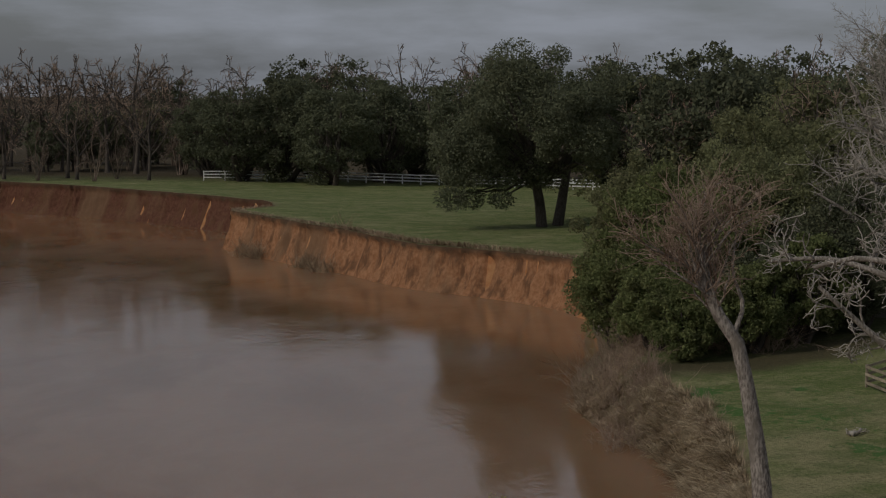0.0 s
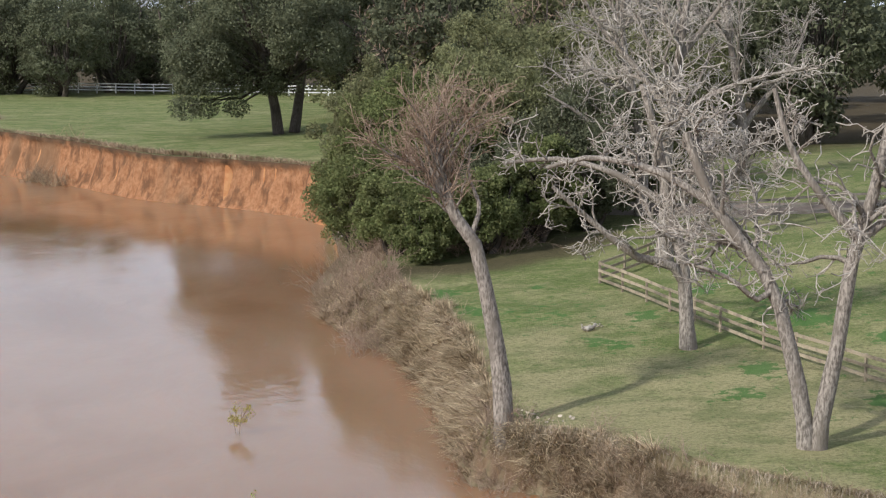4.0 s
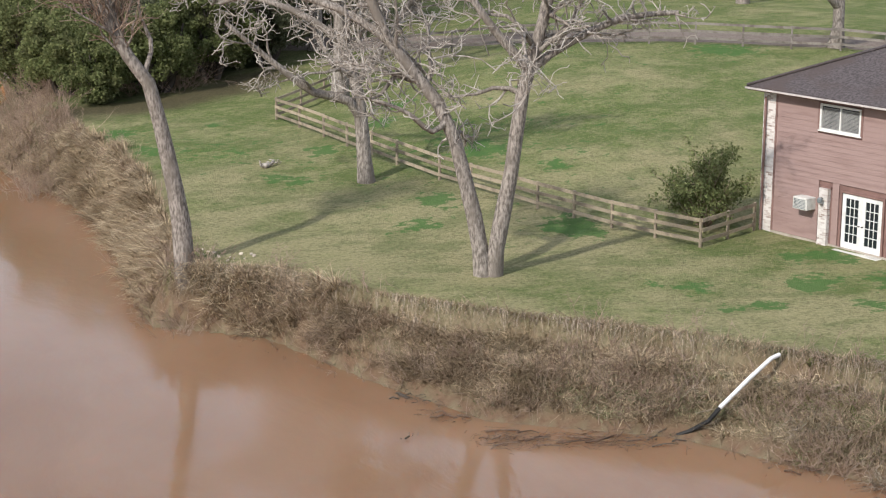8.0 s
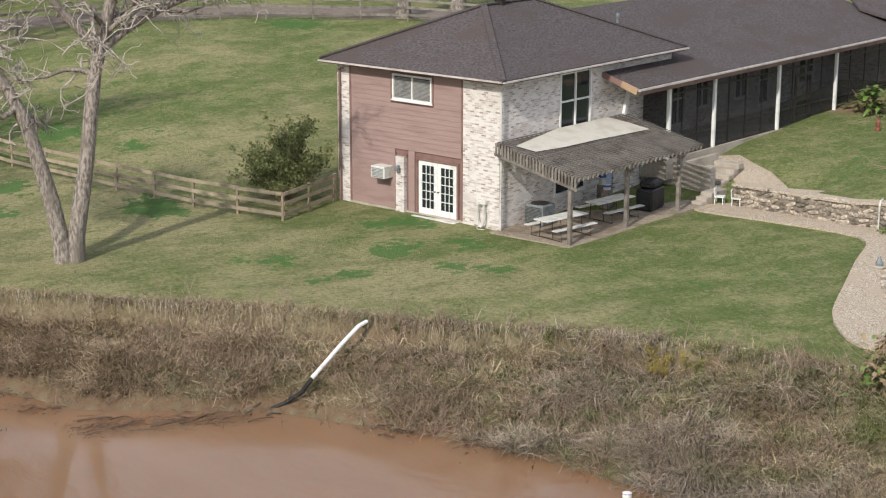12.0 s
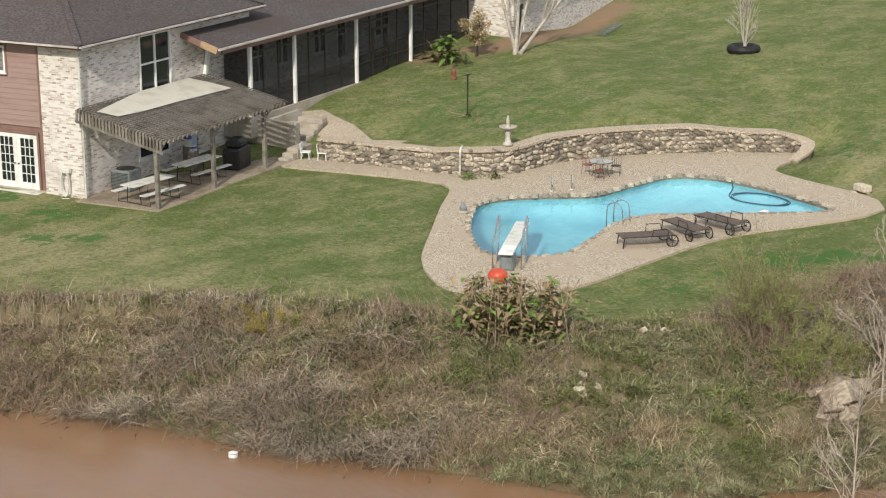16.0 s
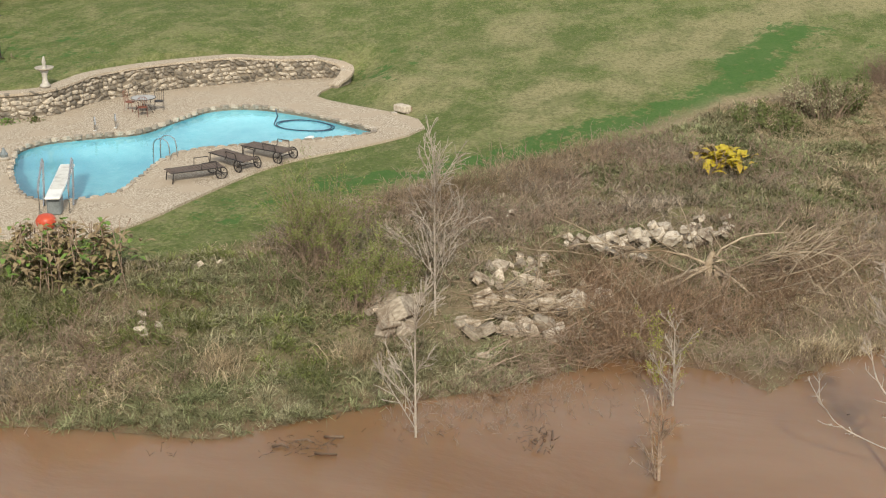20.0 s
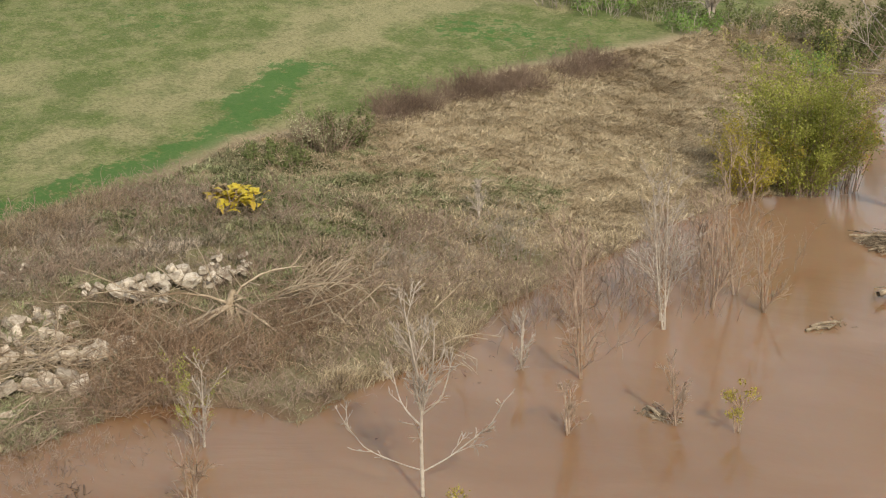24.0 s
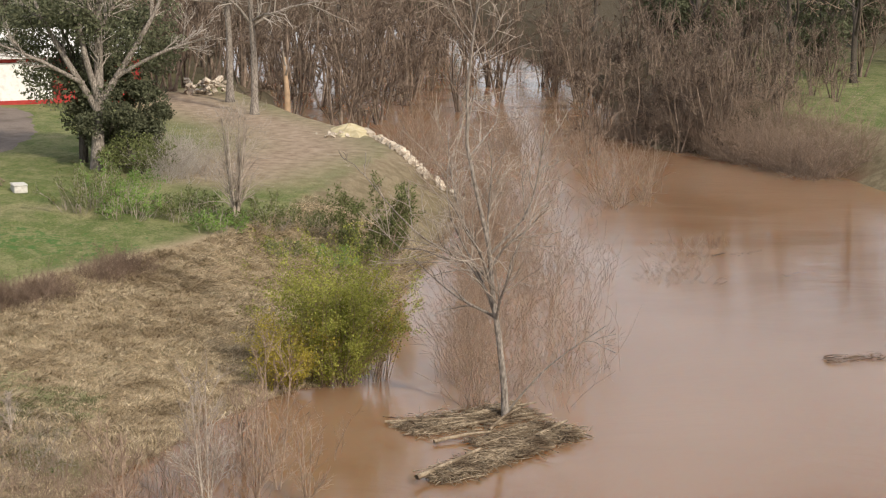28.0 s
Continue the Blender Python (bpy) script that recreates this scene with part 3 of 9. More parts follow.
HEIGHTS_FAR = [(88, 32, 4.6), (102, 25, 4.4), (85, 62, 5.0), (72, 17, 2.3), (80, 14, 2.5), (95, 6, 2.9), (115, 0, 3.5), (138, 1, 3.6), (150, 25, 4.0),
               (10, 180, 4.3), (20, 245, 4.3), (-20, 260, 4.4), (60, 150, 6.0), (-15, 190, 4.4), (5, 157, 4.1), (12, 110, 3.2), (110, 110, 6),
               (260, 120, 5), (160, -60, 3.6), (0, -120, 3.5), (-160, 60, 4), (60, 320, 5), (-120, 420, 4.5), (300, -80, 4)]
SPOTS = np.array(HEIGHTS + HEIGHTS_FAR, dtype=float)
KNOT = np.hypot(SPOTS[:, None, 0] - SPOTS[None, :, 0], SPOTS[:, None, 1] - SPOTS[None, :, 1])
WEIGHT = np.linalg.solve(KNOT + np.eye(len(SPOTS)) * 0.5, SPOTS[:, 2] - 3.5)
# stone retaining wall: its face at the foot, from the steps by the house round to the far end of the patio
WALL_LINE = [(47.3, 51.2), (48.0, 49.0), (48.9, 46.0), (49.5, 44.6), (50.7, 43.75), (52.2, 43.7), (53.8, 43.6), (56.2, 42.6), (58.4, 41.0), (60.0, 39.5), (61.0, 38.2)]
TERRACE = [(45.5, 54.5)] + WALL_LINE + [(63.0, 37.6), (66, 41), (74, 56), (78, 72), (60, 66), (47.5, 60)]
PATIO = [(45.6, 51.6), (46.6, 48.6), (47.6, 45.6), (47.4, 44.0), (45.0, 42.2), (42.4, 40.2), (39.6, 38.0), (38.3, 36.4), (37.7, 35.0), (38.2, 33.5), (39.4, 32.5),
         (41.5, 32.2), (44.0, 32.3), (48.6, 32.2), (52.1, 30.9), (54.3, 30.2), (55.6, 30.2), (56.6, 31.0), (57.2, 32.6), (57.5, 34.3), (58.2, 36.5),
         (60.0, 36.9), (61.2, 36.85), (61.9, 37.3), (61.9, 38.0), (61.2, 38.4), (60.0, 39.6), (58.4, 41.1), (56.2, 42.7), (53.8, 43.7), (50.7, 43.9), (49.0, 46.1), (48.1, 49.1), (47.4, 51.6)]
POOL = [(41.7, 37.4), (43.3, 39.3), (45.0, 40.7), (46.3, 41.5), (47.6, 41.4), (48.9, 40.5), (50.3, 39.3), (52.4, 39.2), (54.6, 39.0), (55.6, 37.6),
        (55.5, 35.3), (54.9, 33.0), (54.4, 31.6), (53.3, 31.9), (51.2, 33.9), (49.0, 35.9), (47.3, 36.0), (45.3, 35.4), (43.5, 34.9), (42.2, 35.4), (41.5, 36.3)]
GRADE = 2.4
PATCHES = [(32.3, 52.6, 1.0), (33.4, 56.2, 0.9), (32.7, 49.2, 0.9), (28.0, 53.4, 0.9), (27.9, 50.7, 0.6), (29.3, 50.6, 0.6), (35.0, 51.8, 0.8), (35.2, 55.8, 0.9), (27.4, 62.5, 1.1), (33.8, 48.1, 0.7), (26.9, 54.2, 0.5), (12.2, 85.8, 1.2), (13.5, 87.9, 1.1), (14.0, 82.6, 0.9), (18.2, 74.7, 0.7), (19.2, 73.8, 0.6), (21.6, 79.0, 0.7), (18.2, 87.6, 0.6), (23.6, 68.3, 0.9), (27.3, 62.5, 1.1), (27.2, 86.0, 1.0), (25.5, 82.7, 0.9), (28.1, 74.7, 0.9), (30.3, 71.0, 0.6), (21.6, 65.0, 0.8), (47.6, 88.0, 2.0)]
DRY_ARC = [(64.5, 25.6), (70.0, 26.2), (75.0, 25.6), (79.9, 24.3), (84.4, 23.3), (88.6, 21.8), (93.0, 19.4), (97.2, 16.0), (95.9, 13.6)]


def land(x, y):
    """Height of the ground."""
    x, y = np.asarray(x, dtype=float), np.asarray(y, dtype=float)
    z = np.full(x.shape, 3.5)
    for (sx, sy, _), w in zip(SPOTS, WEIGHT):
        z = z + w * np.hypot(x - sx, y - sy)
    far = np.hypot(x - 50, y - 80)
    z = 4.6 + (np.clip(z, 1.9, 7.0) - 4.6) * sstep((520 - far) / 250)
    tx = [WALL_LINE[-1]] + TERRACE[len(WALL_LINE) + 1:] + TERRACE[:2]
    up = np.where(inside(TERRACE, x, y), np.minimum(sstep((dist_to(WALL_LINE, x, y) - 0.5) / 0.35), sstep(dist_to(tx, x, y) / 7.0)), 0)
    pad = sstep(1.0 - dist_to(PATIO, x, y, True) / 2.5)
    pad = np.where(inside(PATIO, x, y), 1.0, pad) * (1 - inside(TERRACE, x, y))
    foot = np.where(inside(TERRACE, x, y), 1 - sstep((dist_to(WALL_LINE, x, y) - 0.5) / 0.35), 0)
    pad = np.maximum(pad, foot)
    z = z * (1 - pad) + (GRADE - 0.06) * pad + 0.98 * up
    z = z + 0.05 * wavy(x, y, 3.0) * (1 - pad)
    dw, dc = dist_to(RIVER, x, y, True), dist_to(LAND_LINE, x, y, True)
    t = dw / (dw + dc + 1e-6)
    cut = sstep((x - 14) / 4) * sstep((37 - x) / 5) * (y > 24) * (0.75 + 0.25 * wavy(x, y, 2.2, 6.0))
    fall = (0.55 * t + 0.45 * sstep(t)) * (1 - cut) + cut * (0.6 * np.clip(t / 0.9, 0, 1) ** 0.85 + 0.4 * sstep((t - 0.88) / 0.1))
    bank = z * fall + ((0.2 * wavy(x, y, 1.1, 2.0) + 0.12 * wavy(x, y, 0.55, 4.0)) * np.where((x > 58) & (y < 24), 0.15, 1) + np.where((x > 58) & (y < 24), 0.08 * wavy(0.93 * x - 0.36 * y, 0.15 * y, 1.3, 5.0), 0)) * np.clip(4 * t * (1 - t), 0, 1) * sstep(dw / 1.5)
    bank = np.where((y > 141) & (x < 14), np.where(t > 0.8, z, -0.6), bank)
    wet = inside(RIVER, x, y)
    bed = -np.minimum(1.6, dw * 0.4)
    lawn = ~inside(LAND_LINE, x, y)
    return np.where(wet, bed, np.where(lawn, z, bank))


def lie(x, y):
    return float(land(np.array([x]), np.array([y]))[0])


def steps(*runs):
    out = [runs[0][0]]
    for lo, hi, n in runs:
        out += [lo + (hi - lo) * k / n for k in range(1, n + 1)]
    return np.array(out)


def zones(X, Y):
    """How much of each kind of ground cover lies where."""
    lawn = ~inside(LAND_LINE, X, Y)
    dc = dist_to(LAND_LINE, X, Y, True)
    soft = np.where(lawn, sstep(0.35 + dc / 0.9 + 0.5 * wavy(X, Y, 1.3)), sstep(0.35 - dc / 0.9))
    clay = sstep((Y - 132) / 6) * sstep((20 - X) / 5) * sstep(1.3 - np.where(lawn, dc, 0) / 0.7)
    clay = np.where(lawn & (dc > 1.0), 0, clay)
    straw = np.where(lawn, sstep(1 - dc / 1.6), 1.0) * sstep((X - 57 - 2.5 * wavy(X, Y, 3.0, 1.0)) / 5) * sstep((99 - X) / 5) * (Y < 24)
    slope = (~lawn) & (X > 52) & (X < 100) & (Y < 24)
    dot = lambda cx, cy, rx, ry: np.exp(-(((X - cx) / rx) ** 2 + ((Y - cy) / ry) ** 2))
    lush = 0.5 * dot(34, 52.5, 6, 4.5) + 0.4 * dot(23, 62, 7, 7) + 0.6 * dot(16.5, 82, 4, 6) + 0.65 * dot(28, 76, 12, 10) + 0.85 * dot(56, 49, 7, 5) + 1.1 * dot(43.5, 30.6, 4.0, 1.5) + 0.8 * dot(40, 43, 3.5, 2.5) + 0.9 * dot(62, 35.5, 3.5, 2.2) + 0.9 * dot(86, 11, 9, 4)
    lush = lush + 1.45 * np.exp(-(dist_to([(47.5, 29.4), (53.9, 25.6), (57.5, 25.1), (62, 23.5), (67.5, 22.2), (71, 22.6)], X, Y) / 1.2) ** 2) + 1.5 * np.exp(-(dist_to([(70.5, 22.8), (74.5, 22.9), (77.5, 22.6)], X, Y) / 1.5) ** 2) + 0.45 * dot(40, 90, 16, 10)
    lush = lush + 0.8 * dot(82, 31.5, 6, 3.5) + 1.0 * dot(88.5, 17.0, 4.5, 3.0) + 0.6 * dot(78, 19.5, 4, 1.6)
    for cx, cy, r in PATCHES:
        lush = lush + 1.5 * dot(cx, cy, r * 0.9, r * 1.1)
    lush = np.clip(lush, 0, 1.6) + 0.25
    dry = 0.34 * dot(62, 27.3, 4.5, 1.6) + 0.22 * dot(66, 33, 9, 4) + 0.25 * dot(22, 62, 10, 9) + 0.15 * dot(17, 75, 6, 7) + 0.2 * dot(30, 47.5, 8, 3) - 0.2 * dot(56, 48, 9, 7) - 0.34 * dot(37, 43, 6, 6) - 0.3 * dot(45, 30.5, 6, 2.2)
    dry = dry + 0.18 * dot(88, 22, 10, 6) + np.where(slope, 0.3, 0.0) - 0.1 * dot(70, 40, 12, 8)
    dry = dry + 0.5 * np.exp(-(dist_to(DRY_ARC, X, Y) / 1.9) ** 2) + 0.8 * dot(61.4, 28.0, 1.7, 0.9) - 0.16 * dot(80, 18, 5, 2.5) - 0.2 * dot(83, 31.5, 7, 4) - 0.2 * dot(89, 16.5, 5, 3.5)
    dry = dry + 0.12 * dot(38, 82, 16, 12)
    dry = dry + 0.24 * sstep((40 - X) / 8) * sstep((78 - Y) / 10)
    dw = dist_to(RIVER, X, Y, True)
    rise = dw / (dw + dc + 1e-6)
    bank = ~lawn & ~inside(RIVER, X, Y)
    scar = np.where(bank, np.maximum(sstep(1.2 - dw / 0.8), sstep((rise - 0.55) / 0.15) * sstep(0.2 + 1.6 * wavy(X, Y, 1.5, 3.0)) * (X < 40) * 0.6), 0)
    litter = sstep(1.1 - dist_to([(60.8, 58.4), (64.5, 57.8), (68, 57.2), (74, 59.1), (80, 61.0)], X, Y) / 1.5)
    dirt = sstep(1 - dist_to([(112, 6), (124, 1), (138, 3), (150, 9), (165, 14)], X, Y) / 10.5) * (X > 104)
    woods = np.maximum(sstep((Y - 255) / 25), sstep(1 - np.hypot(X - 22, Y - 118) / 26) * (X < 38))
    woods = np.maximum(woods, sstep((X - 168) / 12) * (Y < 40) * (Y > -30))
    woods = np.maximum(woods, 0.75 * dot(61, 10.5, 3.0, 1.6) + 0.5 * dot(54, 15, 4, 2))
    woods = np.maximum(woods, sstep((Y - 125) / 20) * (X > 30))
    # strip before the thicket: leaf litter plus the thicket's shade as ground colour
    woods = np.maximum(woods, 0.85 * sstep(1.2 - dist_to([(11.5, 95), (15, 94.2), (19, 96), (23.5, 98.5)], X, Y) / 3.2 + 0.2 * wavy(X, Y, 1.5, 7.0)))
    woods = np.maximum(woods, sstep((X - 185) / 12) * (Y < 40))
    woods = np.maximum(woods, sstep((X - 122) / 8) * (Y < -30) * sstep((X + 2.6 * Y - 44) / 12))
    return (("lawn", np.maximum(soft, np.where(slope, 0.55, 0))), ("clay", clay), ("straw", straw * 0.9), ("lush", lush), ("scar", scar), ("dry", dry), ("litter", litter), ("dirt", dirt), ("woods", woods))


def give_zones(ob, X, Y):
    for key, a in zones(X, Y):
        at = ob.data.attributes.new(key, "FLOAT", "POINT")
        at.data.foreach_set("value", np.asarray(a).astype(np.float32).ravel())


def make_ground():
    grow = [2500, 1500, 900, 600, 420, 320, 240]
    xs = np.concatenate([-np.array(grow) - 60, steps((-100, 0, 60), (0, 100, 220), (100, 175, 75)), np.array(grow[::-1]) + 20])
    ys = np.concatenate([-np.array(grow) + 100, steps((-90, -14, 45), (-14, 102, 255), (102, 290, 150)), np.array(grow[::-1]) + 120])
    X, Y = np.meshgrid(xs, ys)
    Z = land(X, Y)
    Z = np.where(inside(POOL, X, Y) | (dist_to(POOL, X, Y, True) < 0.8), Z - 2.6, Z)
    nx, ny = len(xs), len(ys)
    i = np.arange(nx * ny).reshape(ny, nx)
    faces = np.stack([i[:-1, :-1], i[:-1, 1:], i[1:, 1:], i[1:, :-1]], -1).reshape(-1, 4)
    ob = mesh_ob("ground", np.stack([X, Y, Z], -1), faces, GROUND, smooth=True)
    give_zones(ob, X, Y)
    tagged(ob, "mown lawn and earthen river bank", "ground", kind="structure")


make_ground()
wv, wf = [(-3000, -3000, 0), (3000, -3000, 0), (3000, 3000, 0), (-3000, 3000, 0)], [(0, 1, 2, 3)]
tagged(mesh_ob("water", wv, wf, WATER), "muddy brown river in flood", "water", kind="structure")


def make_cliff(foot, seed, label, clay, worn=1.0):
    """A scoured clay bluff: a fluted face from the water up to an overhanging lip of turf."""
    line = smooth_line(foot, 0.3)
    rows = 14
    V, dark, s = [], [], 0.0
    for i, p in enumerate(line):
        d = line[min(i + 1, len(line) - 1)] - line[max(i - 1, 0)]
        back = Vector((-d.y, d.x, 0)).normalized()
        s += 0.3
        top = lie(p.x + back.x * 2.4, p.y + back.y * 2.4) + 0.03
        cut = max(0.0, noise.noise((s * 0.33, seed, 11)) - 0.15) * 1.7
        flute = 0.55 * noise.noise((s * 0.42, seed, 0)) + 0.35 * noise.noise((s * 1.3, seed, 3)) + 0.55 * abs(noise.noise((s * 0.16, seed, 7))) + cut
        slump = max(0.0, noise.noise((s * 0.12, seed, 21))) * 1.6
        flute, slump = flute * worn, slump * worn
        for k in range(rows + 1):
            h = k / rows
            lean = 1.7 * h ** 0.8 + flute * math.sin(math.pi * min(1, h * 1.02)) + 0.3 * noise.noise((s * 0.9, h * 3.5, seed)) - slump * max(0, 0.45 - h)
            if k >= rows - 1:
                lean -= 0.30 + 0.2 * noise.noise((s * 1.7, seed, 5))
            q = p + back * lean
            V.append((q.x, q.y, -0.3 + (top + 0.3) * h))
            dark.append(max(0.0, min(1.0, (h - 0.86 + 0.1 * noise.noise((s * 0.8, seed, 9))) * 9)))
        q = p + back * 3.2
        V.append((q.x, q.y, top + 0.012))
        dark.append(0.0 if noise.noise((s, seed, 2)) > -0.2 else 0.5)
    n = rows + 2
    i = np.arange(len(line) * n).reshape(len(line), n)
    faces = np.stack([i[:-1, :-1], i[1:, :-1], i[1:, 1:], i[:-1, 1:]], -1)
    ob = mesh_ob("cliff_face", V, faces[:, :-1].reshape(-1, 4), clay)
    at = ob.data.attributes.new("topsoil", "FLOAT", "POINT")
    at.data.foreach_set("value", np.array(dark, dtype=np.float32))
    cap = []
    for k in range(len(line)):
        a, b = Vector(V[k * n + rows]), Vector(V[k * n + rows + 1])
        back = (b - a).to_2d().normalized()
        for w in (0.0, 0.7, 1.6, 3.0):
            q = a.to_2d() + back * w
            cap.append((q.x, q.y, a.z + 0.01 + (0.03 * noise.noise((q.x, q.y, 0)) if 0 < w < 3 else 0)))
    i = np.arange(len(line) * 4).reshape(len(line), 4)
    turf = mesh_ob("bluff_turf", cap, np.stack([i[:-1, :-1], i[1:, :-1], i[1:, 1:], i[:-1, 1:]], -1).reshape(-1, 4), GROUND)
    at = turf.data.attributes.new("lawn", "FLOAT", "POINT")
    at.data.foreach_set("value", np.tile(np.array([0.2, 0.8, 1.0, 1.0], dtype=np.float32), len(line)))
    tagged(turf, "grass along the edge of the bluff", "ground", kind="structure")
    return tagged(ob, label, "cliff", kind="structure")


make_cliff(BLUFF, 3, "raw orange clay bluff above the brown river", CLAY)
# the sun reaches this face, so its shade comes from the darker clay
make_cliff(BLUFF_FAR, 9, "far red clay bluff with shade in its colour", CLAY_SHADED, 0.45)


# ---- the house: local x along its front, y to the back, z from the lower lawn ----
GUTTER = surf("painted_gutter", (0.50, 0.45, 0.42), (0.60, 0.55, 0.52), None, 20, 2, 0.5, 0.1, 0.002)
HOUSE = pose(37.0, 52.75, GRADE, 0, 0, 16.7)


def at_house(x, y, z=0.0, turn=0.0):
    return HOUSE @ pose(x, y, z, 0, 0, turn)


def side(y0):
    """Maps along, out, up to a wall that faces the river."""
    return lambda u, d, z: (u, y0 - d, z)


def end(x0):
    """Maps along, out, up to a wall that faces the west end."""
    return lambda u, d, z: (x0 - d, u, z)


def plate(face, u0, u1, d0, d1, z0, z1, bm=None, bevel=0.0):
    p, q = face(u0, d0, z0), face(u1, d1, z1)
    return box([min(a, b) for a, b in zip(p, q)], [max(a, b) for a, b in zip(p, q)], bm, bevel)


def pierced(face, u0, u1, z0, z1, thick, holes):
    """A wall with openings right through it."""
    bm = bmesh.new()
    us = sorted({u0, u1, *(h[0] for h in holes), *(h[1] for h in holes)})
    zs = sorted({z0, z1, *(h[2] for h in holes), *(h[3] for h in holes)})
    for a, b in zip(us, us[1:]):
        for c, d in zip(zs, zs[1:]):
            if not any(h[0] < (a + b) / 2 < h[1] and h[2] < (c + d) / 2 < h[3] for h in holes):
                plate(face, a, b, -thick, 0, c, d, bm)
    bmesh.ops.remove_doubles(bm, verts=bm.verts, dist=0.0005)
    return bm


def window(house, face, u0, u1, z0, z1, lights=2, cross=False, frame_mat=None, blind=False, proud=0.04):
    """A framed window with its panes."""
    frame_mat = frame_mat or WHITE
    t = 0.075
    w = (u1 - u0) / lights
    win = part("window", plate(face, u0 + 0.02, u1 - 0.02, -0.06, -0.045, z0 + 0.03, z1 - 0.03), GLASS, house, "white framed sash window")
    for a, b, c, d in ((u0, u1, z0, z0 + t), (u0, u1, z1 - t, z1), (u0, u0 + t, z0 + t, z1 - t), (u1 - t, u1, z0 + t, z1 - t)):
        part("frame_bar", plate(face, a, b, -0.10, proud, c, d), frame_mat, win)
    for k in range(1, lights):
        part("mullion", plate(face, u0 + k * w - 0.03, u0 + k * w + 0.03, -0.09, proud - 0.01, z0 + t, z1 - t), frame_mat, win)
    if cross:
        part("meeting_rail", plate(face, u0 + t, u1 - t, -0.08, proud - 0.015, (z0 + z1) / 2 - 0.03, (z0 + z1) / 2 + 0.03), frame_mat, win)
    part("sill", plate(face, u0 - 0.05, u1 + 0.05, -0.02, proud + 0.03, z0 - 0.05, z0 - 0.003), frame_mat, win)
    if blind:
        bm = bmesh.new()
        for k in range(int((z1 - z0 - 0.16) / 0.05)):
            plate(face, u0 + 0.08, u1 - 0.08, -0.043, -0.036, z0 + 0.09 + k * 0.05, z0 + 0.125 + k * 0.05, bm)
        part("blind", bm, surf("grey_blind", (0.24, 0.24, 0.235), (0.30, 0.30, 0.29), None, 20, 2, 0.7, 0), win, "grey slatted blind")
    return win


def roof_plane(bm, corners, thick=0.12):
    """A roof slope with thickness from its corners."""
    up = [bm.verts.new(c) for c in corners]
    dn = [bm.verts.new((c[0], c[1], c[2] - thick)) for c in corners]
    bm.faces.new(up)
    bm.faces.new(dn[::-1])
    for k in range(len(up)):
        bm.faces.new((up[k], dn[k], dn[(k + 1) % len(up)], up[(k + 1) % len(up)]))
    return bm


